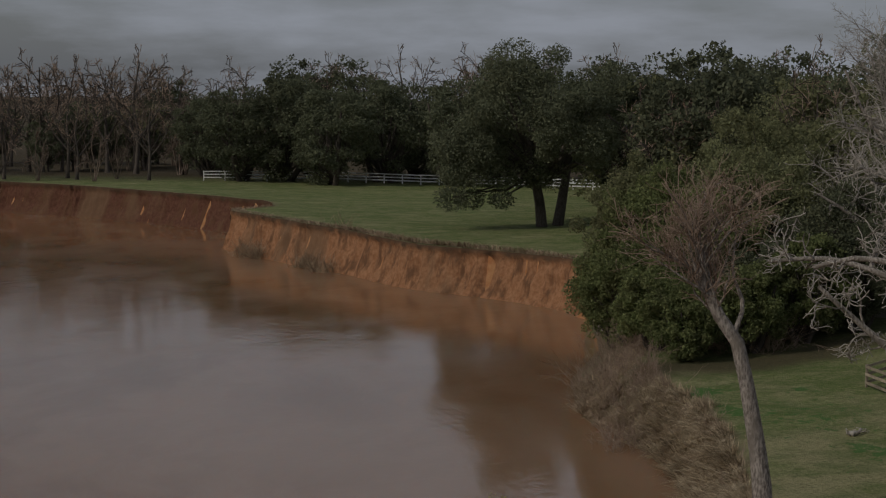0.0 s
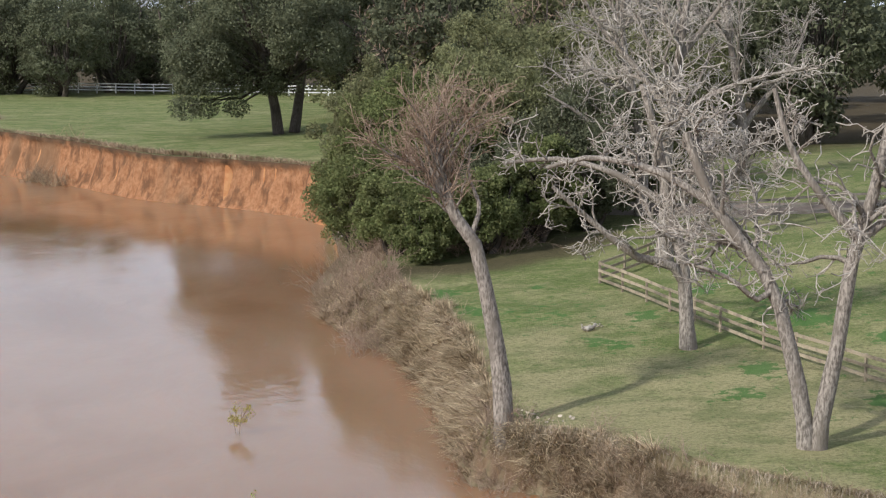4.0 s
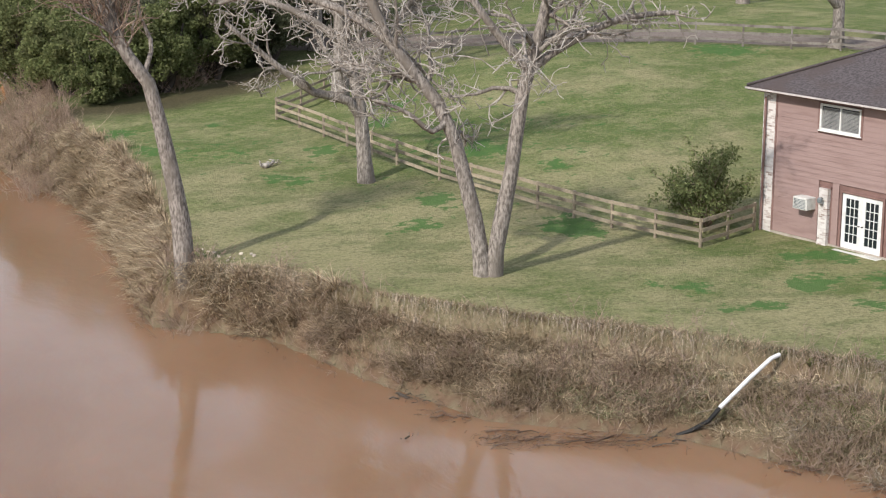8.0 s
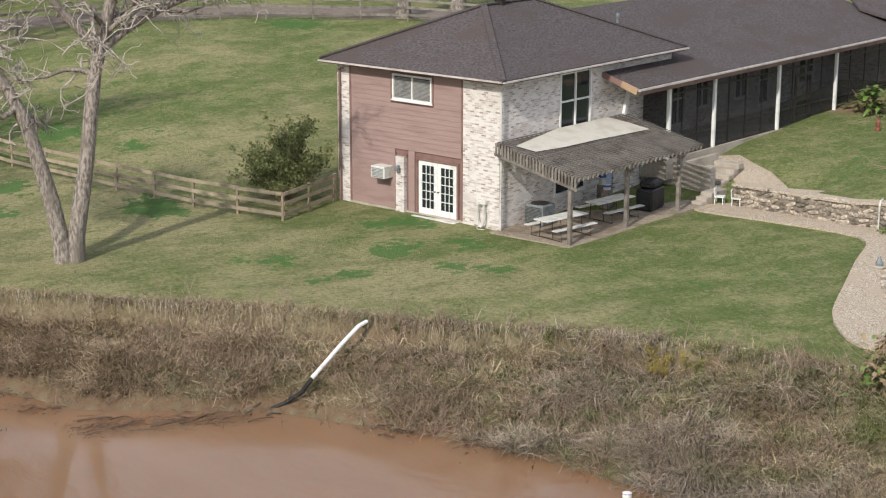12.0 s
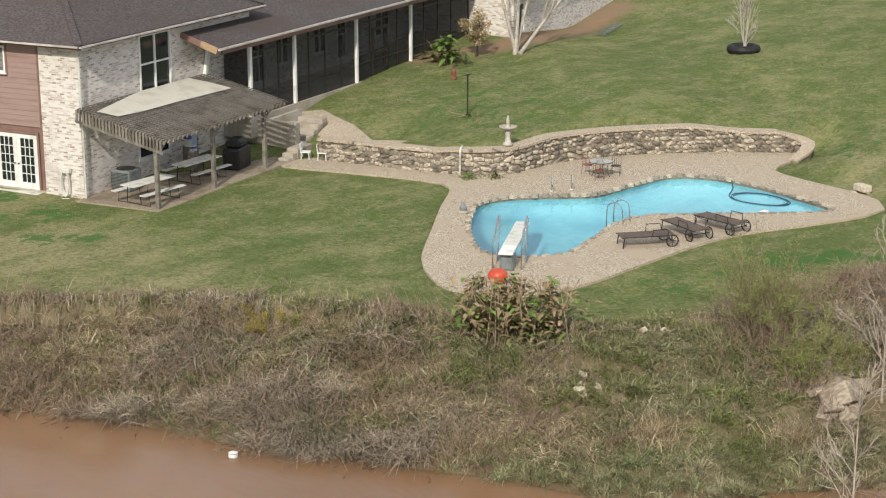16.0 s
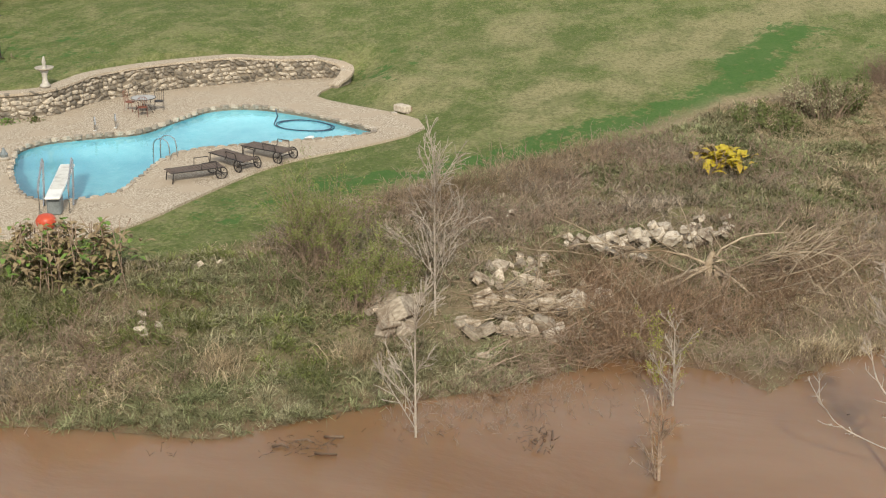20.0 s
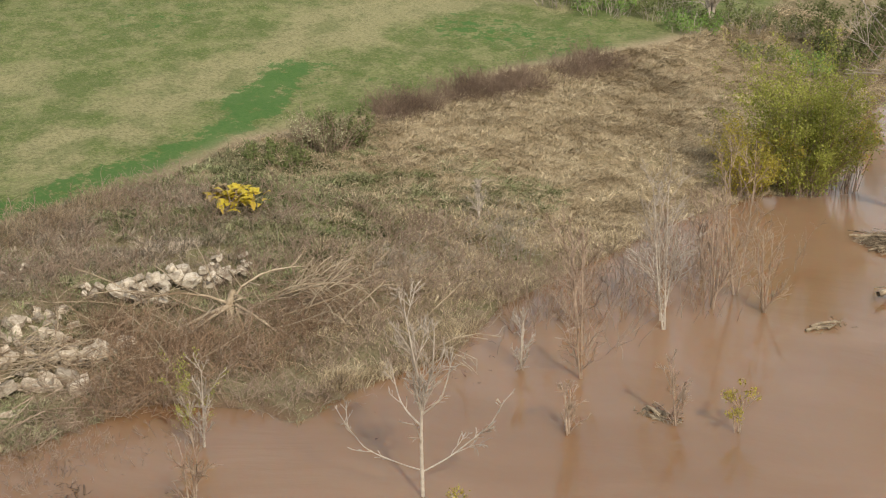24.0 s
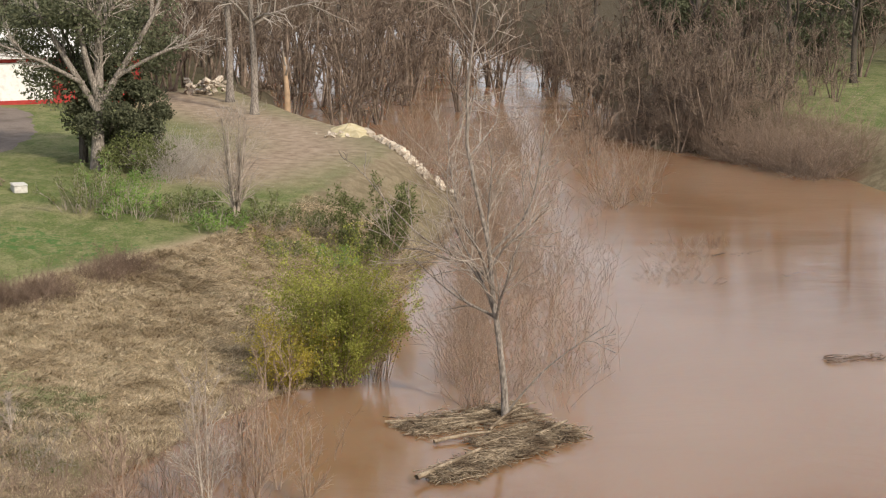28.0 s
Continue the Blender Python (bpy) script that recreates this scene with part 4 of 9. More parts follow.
def make_house():
    house = new("house")
    house.matrix_world = HOUSE
    tagged(house, "split-level house of whitewashed brick and red siding with dark hip roof", "house")
    L, D, TOP = 11.6, 8.3, 5.72
    west, south, porch, far = end(0.0), side(0.0), side(-1.2), side(-3.65)
    up_win, door_hole = (3.33, 5.35, 4.46, 5.47), (2.08, 4.04, 0.06, 2.2)
    tall, low_win, low_door = (3.74, 5.82, 3.26, 5.55), (3.45, 5.55, 0.75, 2.1), (6.5, 7.5, 0.03, 2.08)
    part("wall", pierced(south, 0, L, -0.4, TOP, 0.25, [tall, low_win, low_door]), BRICK, house, "whitewashed brick wall")
    part("wall", pierced(west, 0.25, 1.77, -0.4, TOP, 0.25, []), BRICK, house, "whitewashed brick wall")
    part("wall", pierced(west, 7.65, D, -0.4, TOP, 0.25, []), BRICK, house, "whitewashed brick pier at the corner")
    part("wall", pierced(lambda u, d, z: (0.06 - d, u, z), 1.772, 7.648, 0.0, TOP, 0.2, [up_win, door_hole]), TRIM_RED, house, "red backing wall")
    part("wall", box((0.25, D - 0.25, -0.4), (L, D, TOP)), BRICK, house)
    part("wall", box((L - 0.25, 0.25, -0.4), (L, D - 0.25, TOP)), BRICK, house)
    part("foundation", plate(west, 1.772, 7.648, -0.05, 0.01, -0.5, 0.10), CONCRETE, house, "pale concrete footing")
    # lap boards, cut round the openings
    z = 0.11
    while z < TOP - 0.05:
        h = min(0.205, TOP - z)
        spans = [(1.86, 7.56)]
        for u0, u1, z0, z1 in (up_win, (1.98, 4.14, 0, 2.3), (4.62, 5.16, 0, 2.3)):
            if z + h > z0 - 0.07 and z < z1 + 0.07:
                spans = [s for a, b in spans for s in ((a, min(b, u0 - 0.08)), (max(a, u1 + 0.08), b)) if s[1] - s[0] > 0.05]
        for a, b in spans:
            bm = plate(west, a, b, -0.055, -0.02, z, z + h - 0.006)
            for v in bm.verts:
                if v.co.z < z + 0.01:
                    v.co.x -= 0.018
            part("board", bm, SIDING, house)
        z += 0.2
    for u0, u1, z0, z1 in ((1.775, 1.86, 0.1, TOP), (7.56, 7.645, 0.1, TOP), (1.98, 2.075, 0.1, 2.3), (4.05, 4.145, 0.1, 2.3), (2.08, 4.045, 2.21, 2.3), (3.24, 3.325, 4.38, 5.56), (5.355, 5.44, 4.38, 5.56), (3.33, 5.35, 4.37, 4.45), (5.11, 5.19, 0.1, 2.32), (4.6, 5.19, 2.25, 2.32)):
        part("trim", plate(west, u0, u1, -0.05, 0.012, z0, z1), TRIM_RED, house)
    part("brick_pier", plate(west, 4.66, 5.1, -0.05, 0.12, -0.2, 2.24), BRICK, house, "short whitewashed brick pier")
    window(house, west, *up_win, lights=2, blind=True, proud=0.02)
    window(house, south, *tall, lights=2, cross=True)
    window(house, south, *low_win, lights=2)
    # glazed double door
    for u0, u1 in ((2.10, 3.06), (3.07, 4.02)):
        bm = bmesh.new()
        for a, b, c, d in ((u0, u0 + 0.17, 0.08, 2.18), (u1 - 0.17, u1, 0.08, 2.18), (u0 + 0.17, u1 - 0.17, 0.08, 0.34), (u0 + 0.17, u1 - 0.17, 2.03, 2.18)):
            plate(west, a, b, -0.07, -0.02, c, d, bm)
        for k in (1, 2):
            u = u0 + 0.17 + k * (u1 - u0 - 0.34) / 3
            plate(west, u - 0.014, u + 0.014, -0.065, -0.03, 0.34, 2.03, bm)
        for k in range(1, 5):
            c = 0.34 + k * 1.69 / 5
            plate(west, u0 + 0.17, u1 - 0.17, -0.065, -0.031, c - 0.014, c + 0.014, bm)
        leaf = part("door", bm, WHITE, house, "closed white french door with fifteen panes")
        part("pane", plate(west, u0 + 0.16, u1 - 0.16, -0.055, -0.045, 0.33, 2.04), GLASS, leaf)
        uk = u1 - 0.08 if u0 < 3 else u0 + 0.08
        part("door_handle", tube([west(uk, -0.02, 1.05), west(uk, 0.05, 1.05)], [0.018, 0.032], 8), IRON, leaf, "dark round knob")
    part("door_step", plate(west, 1.95, 4.15, 0.0, 0.35, -0.3, 0.03, bevel=0.02), OFFWHITE, house, "white door sill")
    part("door", plate(south, 6.52, 7.48, -0.12, -0.06, 0.04, 2.06), surf("pale_blue_door", (0.42, 0.50, 0.62), (0.47, 0.55, 0.67), None, 10, 1, 0.5, 0), house, "pale blue back door")
    # hip roof of the two-storey block
    e, zt = 5.80, 7.85
    A, B, C, E = (-0.5, -0.5, e), (12.0, -0.5, e), (12.0, 8.8, e), (-0.5, 8.8, e)
    P, Q = (4.15, 4.15, zt), (7.4, 4.15, zt)
    for corners in ((A, B, Q, P), (E, A, P), (B, C, Q), (C, E, P, Q)):
        part("roof", roof_plane(bmesh.new(), corners), SHINGLE, house, "dark brown asphalt shingle slope")
    bm = bmesh.new()
    for p, q in ((A, P), (B, Q), (P, Q), (E, P), (C, Q)):
        beam(Vector(p) + Vector((0, 0, 0.03)), Vector(q) + Vector((0, 0, 0.03)), 0.26, 0.05, bm)
    part("ridge_cap", bm, SHINGLE, house, "shingle caps on the hips")
    for p, q in (((-0.5, -0.56), (12.0, -0.56)), ((-0.56, 8.8), (-0.56, -0.5))):
        part("gutter", beam((*p, e - 0.08), (*q, e - 0.06), 0.09, 0.06), GUTTER, house, "pale metal gutter")
    part("soffit", box((-0.46, -0.46, e - 0.17), (12, 8.76, e - 0.13)), TRIM_RED, house)
    part("downspout", tube([(-0.07, -0.12, -0.2), (-0.07, -0.12, 5.3), (-0.3, -0.5, 5.65)], 0.045, 6), OFFWHITE, house, "white downspout at the corner")
    part("downspout", tube([(-0.1, 8.1, 0.0), (-0.1, 8.1, 5.4)], 0.05, 6), TRIM_RED, house)
    part("roof_vent", spun([(0.22, 7.7), (0.22, 8.0), (0.3, 8.03), (0.3, 8.12), (0.1, 8.16)], 12, at=(5.2, 4.15, 0)), IRON, house, "dark round roof vent")
    # the long single-storey wing and its screened porch
    we, wr = 4.78, 6.95
    part("roof", roof_plane(bmesh.new(), ((6.6, -1.7, we), (31.2, -1.7, we), (31.2, 5.5, wr), (6.6, 5.5, wr))), SHINGLE, house, "dark brown asphalt shingle slope")
    part("roof", roof_plane(bmesh.new(), ((6.6, 5.5, wr), (46, 5.5, wr), (46, 12.5, we), (6.6, 12.5, we))), SHINGLE, house)
    part("roof", roof_plane(bmesh.new(), ((30.1, -4.15, we - 0.1), (45.9, -4.15, we - 0.1), (45.9, 5.5, wr + 0.35), (34.8, 5.5, wr + 0.35), (30.1, 0.9, 5.75))), SHINGLE, house)
    part("gutter", beam((6.6, -1.76, we - 0.07), (30.6, -1.76, we - 0.05), 0.09, 0.08), GUTTER, house, "pale metal gutter")
    part("gutter", beam((30.1, -4.2, we - 0.17), (45.9, -4.2, we - 0.17), 0.11, 0.11), OFFWHITE, house)
    part("fascia", beam((6.56, -0.95, we + 0.12), (6.56, 0.0, we + 0.42), 0.06, 0.22), TRIM_RED, house, "dark stained fascia")
    part("fascia", beam((6.56, -1.7, we - 0.12), (6.56, -0.95, we + 0.12), 0.06, 0.26), WOOD_PALE, house, "bare tan wood fascia end")
    part("beam", beam((7.0, -1.62, we - 0.22), (30.4, -1.62, we - 0.22), 0.1, 0.16), TRIM_RED, house)
    part("ceiling", box((9.5, -1.6, we - 0.16), (30.5, 2.0, we - 0.13)), WOOD_GREY, house)
    part("downspout", beam((7.93, -0.1, 3.0), (8.34, -0.1, 4.5), 0.13, 0.17), WHITE, house, "white slanting downspout")
    part("roof_vent", spun([(0.05, 0), (0.05, 0.5), (0.09, 0.5), (0.09, 0.62), (0.03, 0.7)], 8, at=(12.2, 3.2, 6.2)), GREY_METAL, house, "grey vent pipe")
    back = side(1.9)
    holes = [(11.2, 12.4, 2.3, 4.0), (14.6, 15.8, 1.75, 4.1), (16.6, 17.8, 2.3, 4.0), (20.0, 21.2, 2.3, 4.0), (22.2, 23.2, 1.75, 4.1), (26, 27.6, 2.3, 4.0)]
    part("wall", pierced(back, 9.4, 31, 1.0, we - 0.2, 0.2, holes), BRICK, house, "shaded brick wall inside the porch")
    for h in holes:
        window(house, back, *h, lights=2 if h[1] - h[0] > 1.1 else 1, cross=True)
    part("wall", box((9.4, 0.0, -0.4), (11.59, 1.9, we - 0.2)), BRICK, house)
    part("porch_floor", box((9.4, -1.32, 0.6), (30.6, 1.9, 1.45)), CONCRETE, house, "concrete porch floor")
    for x in (9.57, 13.08, 18.5, 23.85):
        part("porch_post", box((x - 0.07, -1.33, 1.452), (x + 0.07, -1.19, we - 0.3), bevel=0.01), WHITE, house, "slim white porch post")
    frame_dark = bmesh.new()
    for x in (10.7, 11.9, 14.4, 15.8, 17.2, 19.9, 21.3, 22.6, 25.4, 26.9, 28.4, 30.4):
        plate(porch, x - 0.03, x + 0.03, -0.05, 0.0, 1.453, we - 0.3, frame_dark)
    for z in (1.49, 2.25, 4.1):
        plate(porch, 9.65, 30.4, -0.045, 0.005, z - 0.03, z + 0.03, frame_dark)
    part("screen_frame", frame_dark, IRON, house, "dark screen framing")
    part("screen", plate(porch, 9.6, 30.4, -0.03, -0.026, 1.46, we - 0.3), SCREEN, house, "dark insect screen")
    part("screen", box((9.53, -1.15, 1.46), (9.534, -0.02, we - 0.3)), SCREEN, house)
    bm = bmesh.new()
    for a, b, c, d in ((20.1, 20.24, 1.5, 3.75), (21.46, 21.6, 1.5, 3.75), (20.24, 21.46, 3.6, 3.75), (20.24, 21.46, 1.5, 1.8), (20.24, 21.46, 2.5, 2.65)):
        plate(porch, a, b, -0.03, 0.03, c, d, bm)
    part("screen_door", bm, IRON, house, "dark framed screen door")
    # far brick block
    part("wall", pierced(far, 30.6, 45.0, 0.6, we - 0.25, 0.25, [(41.2, 43.1, 3.3, 4.3), (31.0, 31.9, 2.2, 3.7)]), BRICK, house, "whitewashed brick wall of the far block")
    part("wall", box((30.6, -3.4, 0.6), (30.85, 1.9, we - 0.1)), BRICK, house, "whitewashed brick end wall")
    part("wall", box((44.75, -3.4, 0.6), (45.0, 5.5, we - 0.1)), BRICK, house)
    part("wall", box((11.6, 11.7, 0.0), (45.0, 11.95, we - 0.1)), BRICK, house)
    part("gable", box((44.77, -0.5, we - 0.1), (44.98, 10, 5.6)), BRICK, house)
    window(house, far, 41.2, 43.1, 3.3, 4.3)
    window(house, far, 31.0, 31.9, 2.2, 3.7, lights=1)
    # wall air conditioner
    ac = new("air_conditioner")
    ac.matrix_world = at_house(0, 5.72, 1.56)
    part("case", box((-0.5, -0.36, -0.24), (0.05, 0.36, 0.24), bevel=0.02), OFFWHITE, ac)
    bm = bmesh.new()
    for k in range(7):
        box((-0.515, -0.3, -0.19 + k * 0.055), (-0.495, 0.3, -0.165 + k * 0.055), bm)
    part("grille", bm, GREY_METAL, ac, "dark louvred grille")
    tagged(ac, "white wall air conditioner with louvred sides", "air conditioner")
    lamp = new("wall_lamp")
    lamp.matrix_world = at_house(-0.12, 4.88, 1.85)
    part("arm", tube([(0.02, 0, 0), (-0.12, 0, 0.05), (-0.16, 0, -0.02)], 0.02, 6), IRON, lamp)
    part("shade", spun([(0.05, 0.06), (0.11, 0.0), (0.10, -0.12), (0.04, -0.16)], 8, at=(-0.18, 0, 0)), GREY_METAL, lamp)
    tagged(lamp, "small metal lantern on the brick pier", "lamp")
    hose = new("garden_hose")
    hose.matrix_world = at_house(-0.05, 0.72, 0.0)
    part("reel", box((-0.16, -0.2, 0.93), (0.04, 0.2, 1.1), bevel=0.02), OFFWHITE, hose)
    rng = random.Random(4)
    for k in range(5):
        r, zc = rng.uniform(0.16, 0.24), 0.55
        pts = [(-0.06 - 0.025 * k, r * math.cos(t), zc + 0.42 * math.sin(t) * (1 + 0.05 * k)) for t in np.linspace(0, 2 * math.pi, 17)]
        part("coil", tube(pts, 0.014, 5, caps=False), OFFWHITE, hose)
    part("tail", tube([(-0.1, 0.1, 0.15), (-0.2, 0.15, 0.03), (-0.35, 0.0, 0.02), (-0.25, -0.25, 0.02)], 0.014, 5), OFFWHITE, hose)
    tagged(hose, "white garden hose coiled on a wall reel", "hose")


def make_pergola():
    pg = new("pergola")
    pg.matrix_world = HOUSE
    tagged(pg, "grey weathered wooden pergola with slatted top", "pergola")
    top = lambda y: 3.36 + 0.225 * y
    for x in (-0.2, 3.42, 7.04):
        part("post", box((x - 0.075, -3.52, 0.0), (x + 0.075, -3.37, top(-3.45) - 0.18), bevel=0.01), WOOD_GREY, pg)
        part("brace", beam((x, -3.45, 1.95), (x + 0.55, -3.45, top(-3.45) - 0.2), 0.07, 0.09), WOOD_GREY, pg)
    part("beam", beam((-0.35, -3.45, top(-3.45) - 0.1), (8.1, -3.45, top(-3.45) - 0.1), 0.06, 0.2), WOOD_GREY, pg)
    part("ledger", beam((-0.1, -0.05, 3.25), (8.0, -0.05, 3.25), 0.05, 0.18), WOOD_GREY, pg)
    for k in range(29):
        x = -0.2 + k * 0.293
        part("rafter", beam((x, -0.05, top(-0.05)), (x, -3.85, top(-3.85)), 0.04, 0.14), WOOD_GREY, pg)
    for k in range(29):
        y = -0.12 - k * 0.131
        part("slat", box((-0.3, y - 0.019, top(y) + 0.075), (8.2, y + 0.019, top(y) + 0.115)), WOOD_GREY, pg)
    for k in range(26):
        y = -0.1 - k * 0.146
        part("picket", box((-0.35, y - 0.04, top(y) - 0.42), (-0.31, y + 0.04, top(y) + 0.08)), WOOD_GREY, pg)
    part("rail", beam((-0.33, -0.02, top(0) - 0.36), (-0.33, -3.85, top(-3.85) - 0.36), 0.03, 0.1), WOOD_GREY, pg)
    # shade cloth
    outline = [(0.1, -0.7), (0.35, -1.45), (2.0, -1.62), (4.0, -1.62), (7.35, -1.8), (7.1, -0.9), (6.8, -0.12), (5.2, -0.16), (3.5, -0.15), (1.8, -0.4)]
    bm = bmesh.new()
    mid = bm.verts.new((3.7, -0.95, top(-0.95) + 0.13))
    rim = [bm.verts.new((x, y, top(y) + 0.125 + 0.01 * (i % 3))) for i, (x, y) in enumerate(outline)]
    low = [bm.verts.new((v.co.x, v.co.y, v.co.z - 0.006)) for v in rim]
    for i in range(len(rim)):
        bm.faces.new((rim[i], rim[(i + 1) % len(rim)], mid))
        bm.faces.new((rim[i], low[i], low[(i + 1) % len(rim)], rim[(i + 1) % len(rim)]))
    cloth = part("shade_cloth", bm, CANVAS, None)
    cloth.matrix_world = HOUSE
    tagged(cloth, "tan canvas cloth spread over the pergola top", "cloth")


def make_picnic_table(x, y, turn, length):
    t = new("picnic_table")
    t.matrix_world = at_house(x, y, 0.05, turn)
    h = length / 2
    part("tabletop", box((-h, -0.36, 0.70), (h, 0.36, 0.745), bevel=0.015), OFFWHITE, t, "white moulded top")
    for s in (-1, 1):
        part("bench", box((-h, s * 0.72 - 0.13, 0.42), (h, s * 0.72 + 0.13, 0.46), bevel=0.012), OFFWHITE, t, "white bench plank")
        for e in (-1, 1):
            part("leg", tube([(e * h * 0.7, s * 0.75, 0.42), (e * h * 0.7, s * 0.8, 0.02), (e * h * 0.7, s * 0.35, 0.02), (e * h * 0.7, s * 0.3, 0.7)], 0.018, 6), IRON, t, "bent dark steel leg")
    for e in (-1, 1):
        part("stretcher", tube([(e * h * 0.7, -0.35, 0.03), (e * h * 0.7, 0.35, 0.03)], 0.018, 6), IRON, t)
    tagged(t, "white folding picnic table with two attached benches", "table", "tables under the pergola")


def make_pergola_things():
    slab = part("slab", box((-0.55, -3.68, -0.25), (9.2, 0.0, 0.045), bevel=0.02), surf("earthy_concrete", (0.23, 0.185, 0.14), (0.34, 0.285, 0.22), (0.18, 0.14, 0.10), 9, 0.8, 0.95, 0.4, 0.01), None)
    slab.matrix_world = HOUSE
    tagged(slab, "tan concrete slab under the pergola", "pavement", kind="structure")
    make_picnic_table(0.75, -2.35, -8, 2.2)
    make_picnic_table(4.35, -2.05, -6, 2.2)
    g = new("grill")
    g.matrix_world = at_house(6.7, -2.35, 0.05, 10)
    bm = box((-0.62, -0.36, 0.0), (0.62, 0.36, 0.85), bevel=0.06)
    part("body", bm, BLACK, g, "cloth-covered body")
    bm = box((-0.45, -0.33, 0.80), (0.45, 0.33, 1.2), bevel=0.14)
    part("hood", bm, BLACK, g)
    tagged(g, "barbecue grill under a black cover", "grill")
    u = new("condenser")
    u.matrix_world = at_house(1.75, -0.62, 0.05)
    part("case", box((-0.42, -0.42, 0.0), (0.42, 0.42, 0.8), bevel=0.05), GREY_METAL, u)
    for k in range(12):
        part("louvre", box((-0.435, -0.38, 0.08 + 0.055 * k), (0.435, 0.38, 0.10 + 0.055 * k)), IRON, u)
    part("fan_cover", spun([(0.36, 0.8), (0.36, 0.83), (0.1, 0.85)], 16), IRON, u)
    tagged(u, "grey-blue outdoor air conditioning unit on the slab", "air conditioner")
    for x, y, z, r, h, mat in ((5.9, -0.6, 0.85, 0.16, 0.55, OFFWHITE), (5.65, -1.0, 0.75, 0.17, 0.2, OFFWHITE)):
        b = new("bucket")
        b.matrix_world = at_house(x, y, 0.05)
        part("stand", box((-0.16, -0.16, 0.0), (0.16, 0.16, z)), WOOD_GREY, b)
        part("pail", spun([(r * 0.85, z), (r, z + h)], 14), mat, b)
        part("band", spun([(r * 0.955, z + h * 0.55), (r * 1.01, z + h * 0.95)], 14), BLUE, b, "blue band")
        tagged(b, "white bucket with a blue band on a stand", "bucket")
    w = new("wind_chime")
    w.matrix_world = at_house(5.6, -2.6, 0.0)
    for k in range(6):
        a = k * math.pi / 3
        part("pipe", tube([(0.06 * math.cos(a), 0.06 * math.sin(a), 1.5 + 0.05 * k), (0.06 * math.cos(a), 0.06 * math.sin(a), 2.15)], 0.012, 5), GREY_METAL, w)
    part("cord", tube([(0, 0, 2.1), (0, 0, 2.75)], 0.006, 4), IRON, w)
    part("plate", spun([(0.09, 2.14), (0.09, 2.17)], 10), WOOD_GREY, w)
    tagged(w, "metal wind chime hanging from the pergola", "wind chime")
    # steps up to the porch
    st = new("garden_stairs")
    st.matrix_world = HOUSE
    for k in range(6):
        part("step", box((10.35 + 0.36 * k, -3.1, -0.2), (12.6, -1.9, 0.18 + 0.18 * k), bevel=0.02), CONCRETE, st)
    part("cheek_wall", box((9.95, -2.7, -0.2), (10.2, -0.1, 1.3), bevel=0.02), CONCRETE, st, "beige plastered low wall")
    part("cheek_wall", box((10.2, -1.88, -0.2), (12.6, -1.7, 1.35), bevel=0.02), CONCRETE, st)
    part("pillar", box((9.9, -3.15, -0.2), (10.3, -2.72, 1.32), bevel=0.02), CONCRETE, st)
    for k in range(3):
        part("kerb", box((8.5 + 0.35 * k, -3.6 - 0.02 * k, -0.2), (10.4, -3.12, 0.14 + 0.14 * k), bevel=0.02), CONCRETE, st)
    tagged(st, "tan concrete steps up to the porch", "stairs")
    for x, y in ((9.35, -3.95), (9.5, -4.65)):
        c = new("small_chair")
        c.matrix_world = at_house(x, y, 0.02, 20)
        for s in (-1, 1):
            for e2 in (-1, 1):
                part("leg", tube([(s * 0.2, e2 * 0.17, 0), (s * 0.18, e2 * 0.15, 0.3)], 0.02, 5), WHITE, c)
        part("seat", box((-0.22, -0.2, 0.28), (0.22, 0.2, 0.31), bevel=0.01), WHITE, c)
        for k in range(4):
            part("spindle", tube([(-0.2 + 0.133 * k, 0.18, 0.3), (-0.2 + 0.133 * k, 0.2, 0.6)], 0.015, 5), WHITE, c)
        part("backrest", box((-0.23, 0.18, 0.58), (0.23, 0.22, 0.66), bevel=0.01), WHITE, c)
        tagged(c, "small white slatted chair by the stone wall", "chair", "small chairs by the wall")


make_house()
make_pergola()
make_pergola_things()


# ---- pool terrace ----
def ring_slab(name, outer, inner, top, thick, material):
    """A slab with a hole."""
    bm = bmesh.new()
    edges = []
    for loop in (outer, inner):
        vs = [bm.verts.new((p.x, p.y, top)) for p in loop]
        edges += [bm.edges.new((vs[i], vs[(i + 1) % len(vs)])) for i in range(len(vs))]
    bmesh.ops.triangle_fill(bm, use_beauty=True, edges=edges)
    bmesh.ops.recalc_face_normals(bm, faces=bm.faces)
    for f in bm.faces:
        if f.normal.z < 0:
            f.normal_flip()
    r = bmesh.ops.extrude_face_region(bm, geom=bm.faces[:])
    bmesh.ops.translate(bm, vec=(0, 0, -thick), verts=[v for v in r["geom"] if isinstance(v, bmesh.types.BMVert)])
    bmesh.ops.recalc_face_normals(bm, faces=bm.faces)
    return part(name, bm, material, None)


POOL_RIM = smooth_line(POOL, 0.4, True)
PATIO_RIM = smooth_line(PATIO, 0.7, True)
patio = tagged(ring_slab("patio", PATIO_RIM, POOL_RIM, GRADE + 0.02, 0.2, PEBBLE), "pebble aggregate paving round the pool", "pavement", kind="structure")


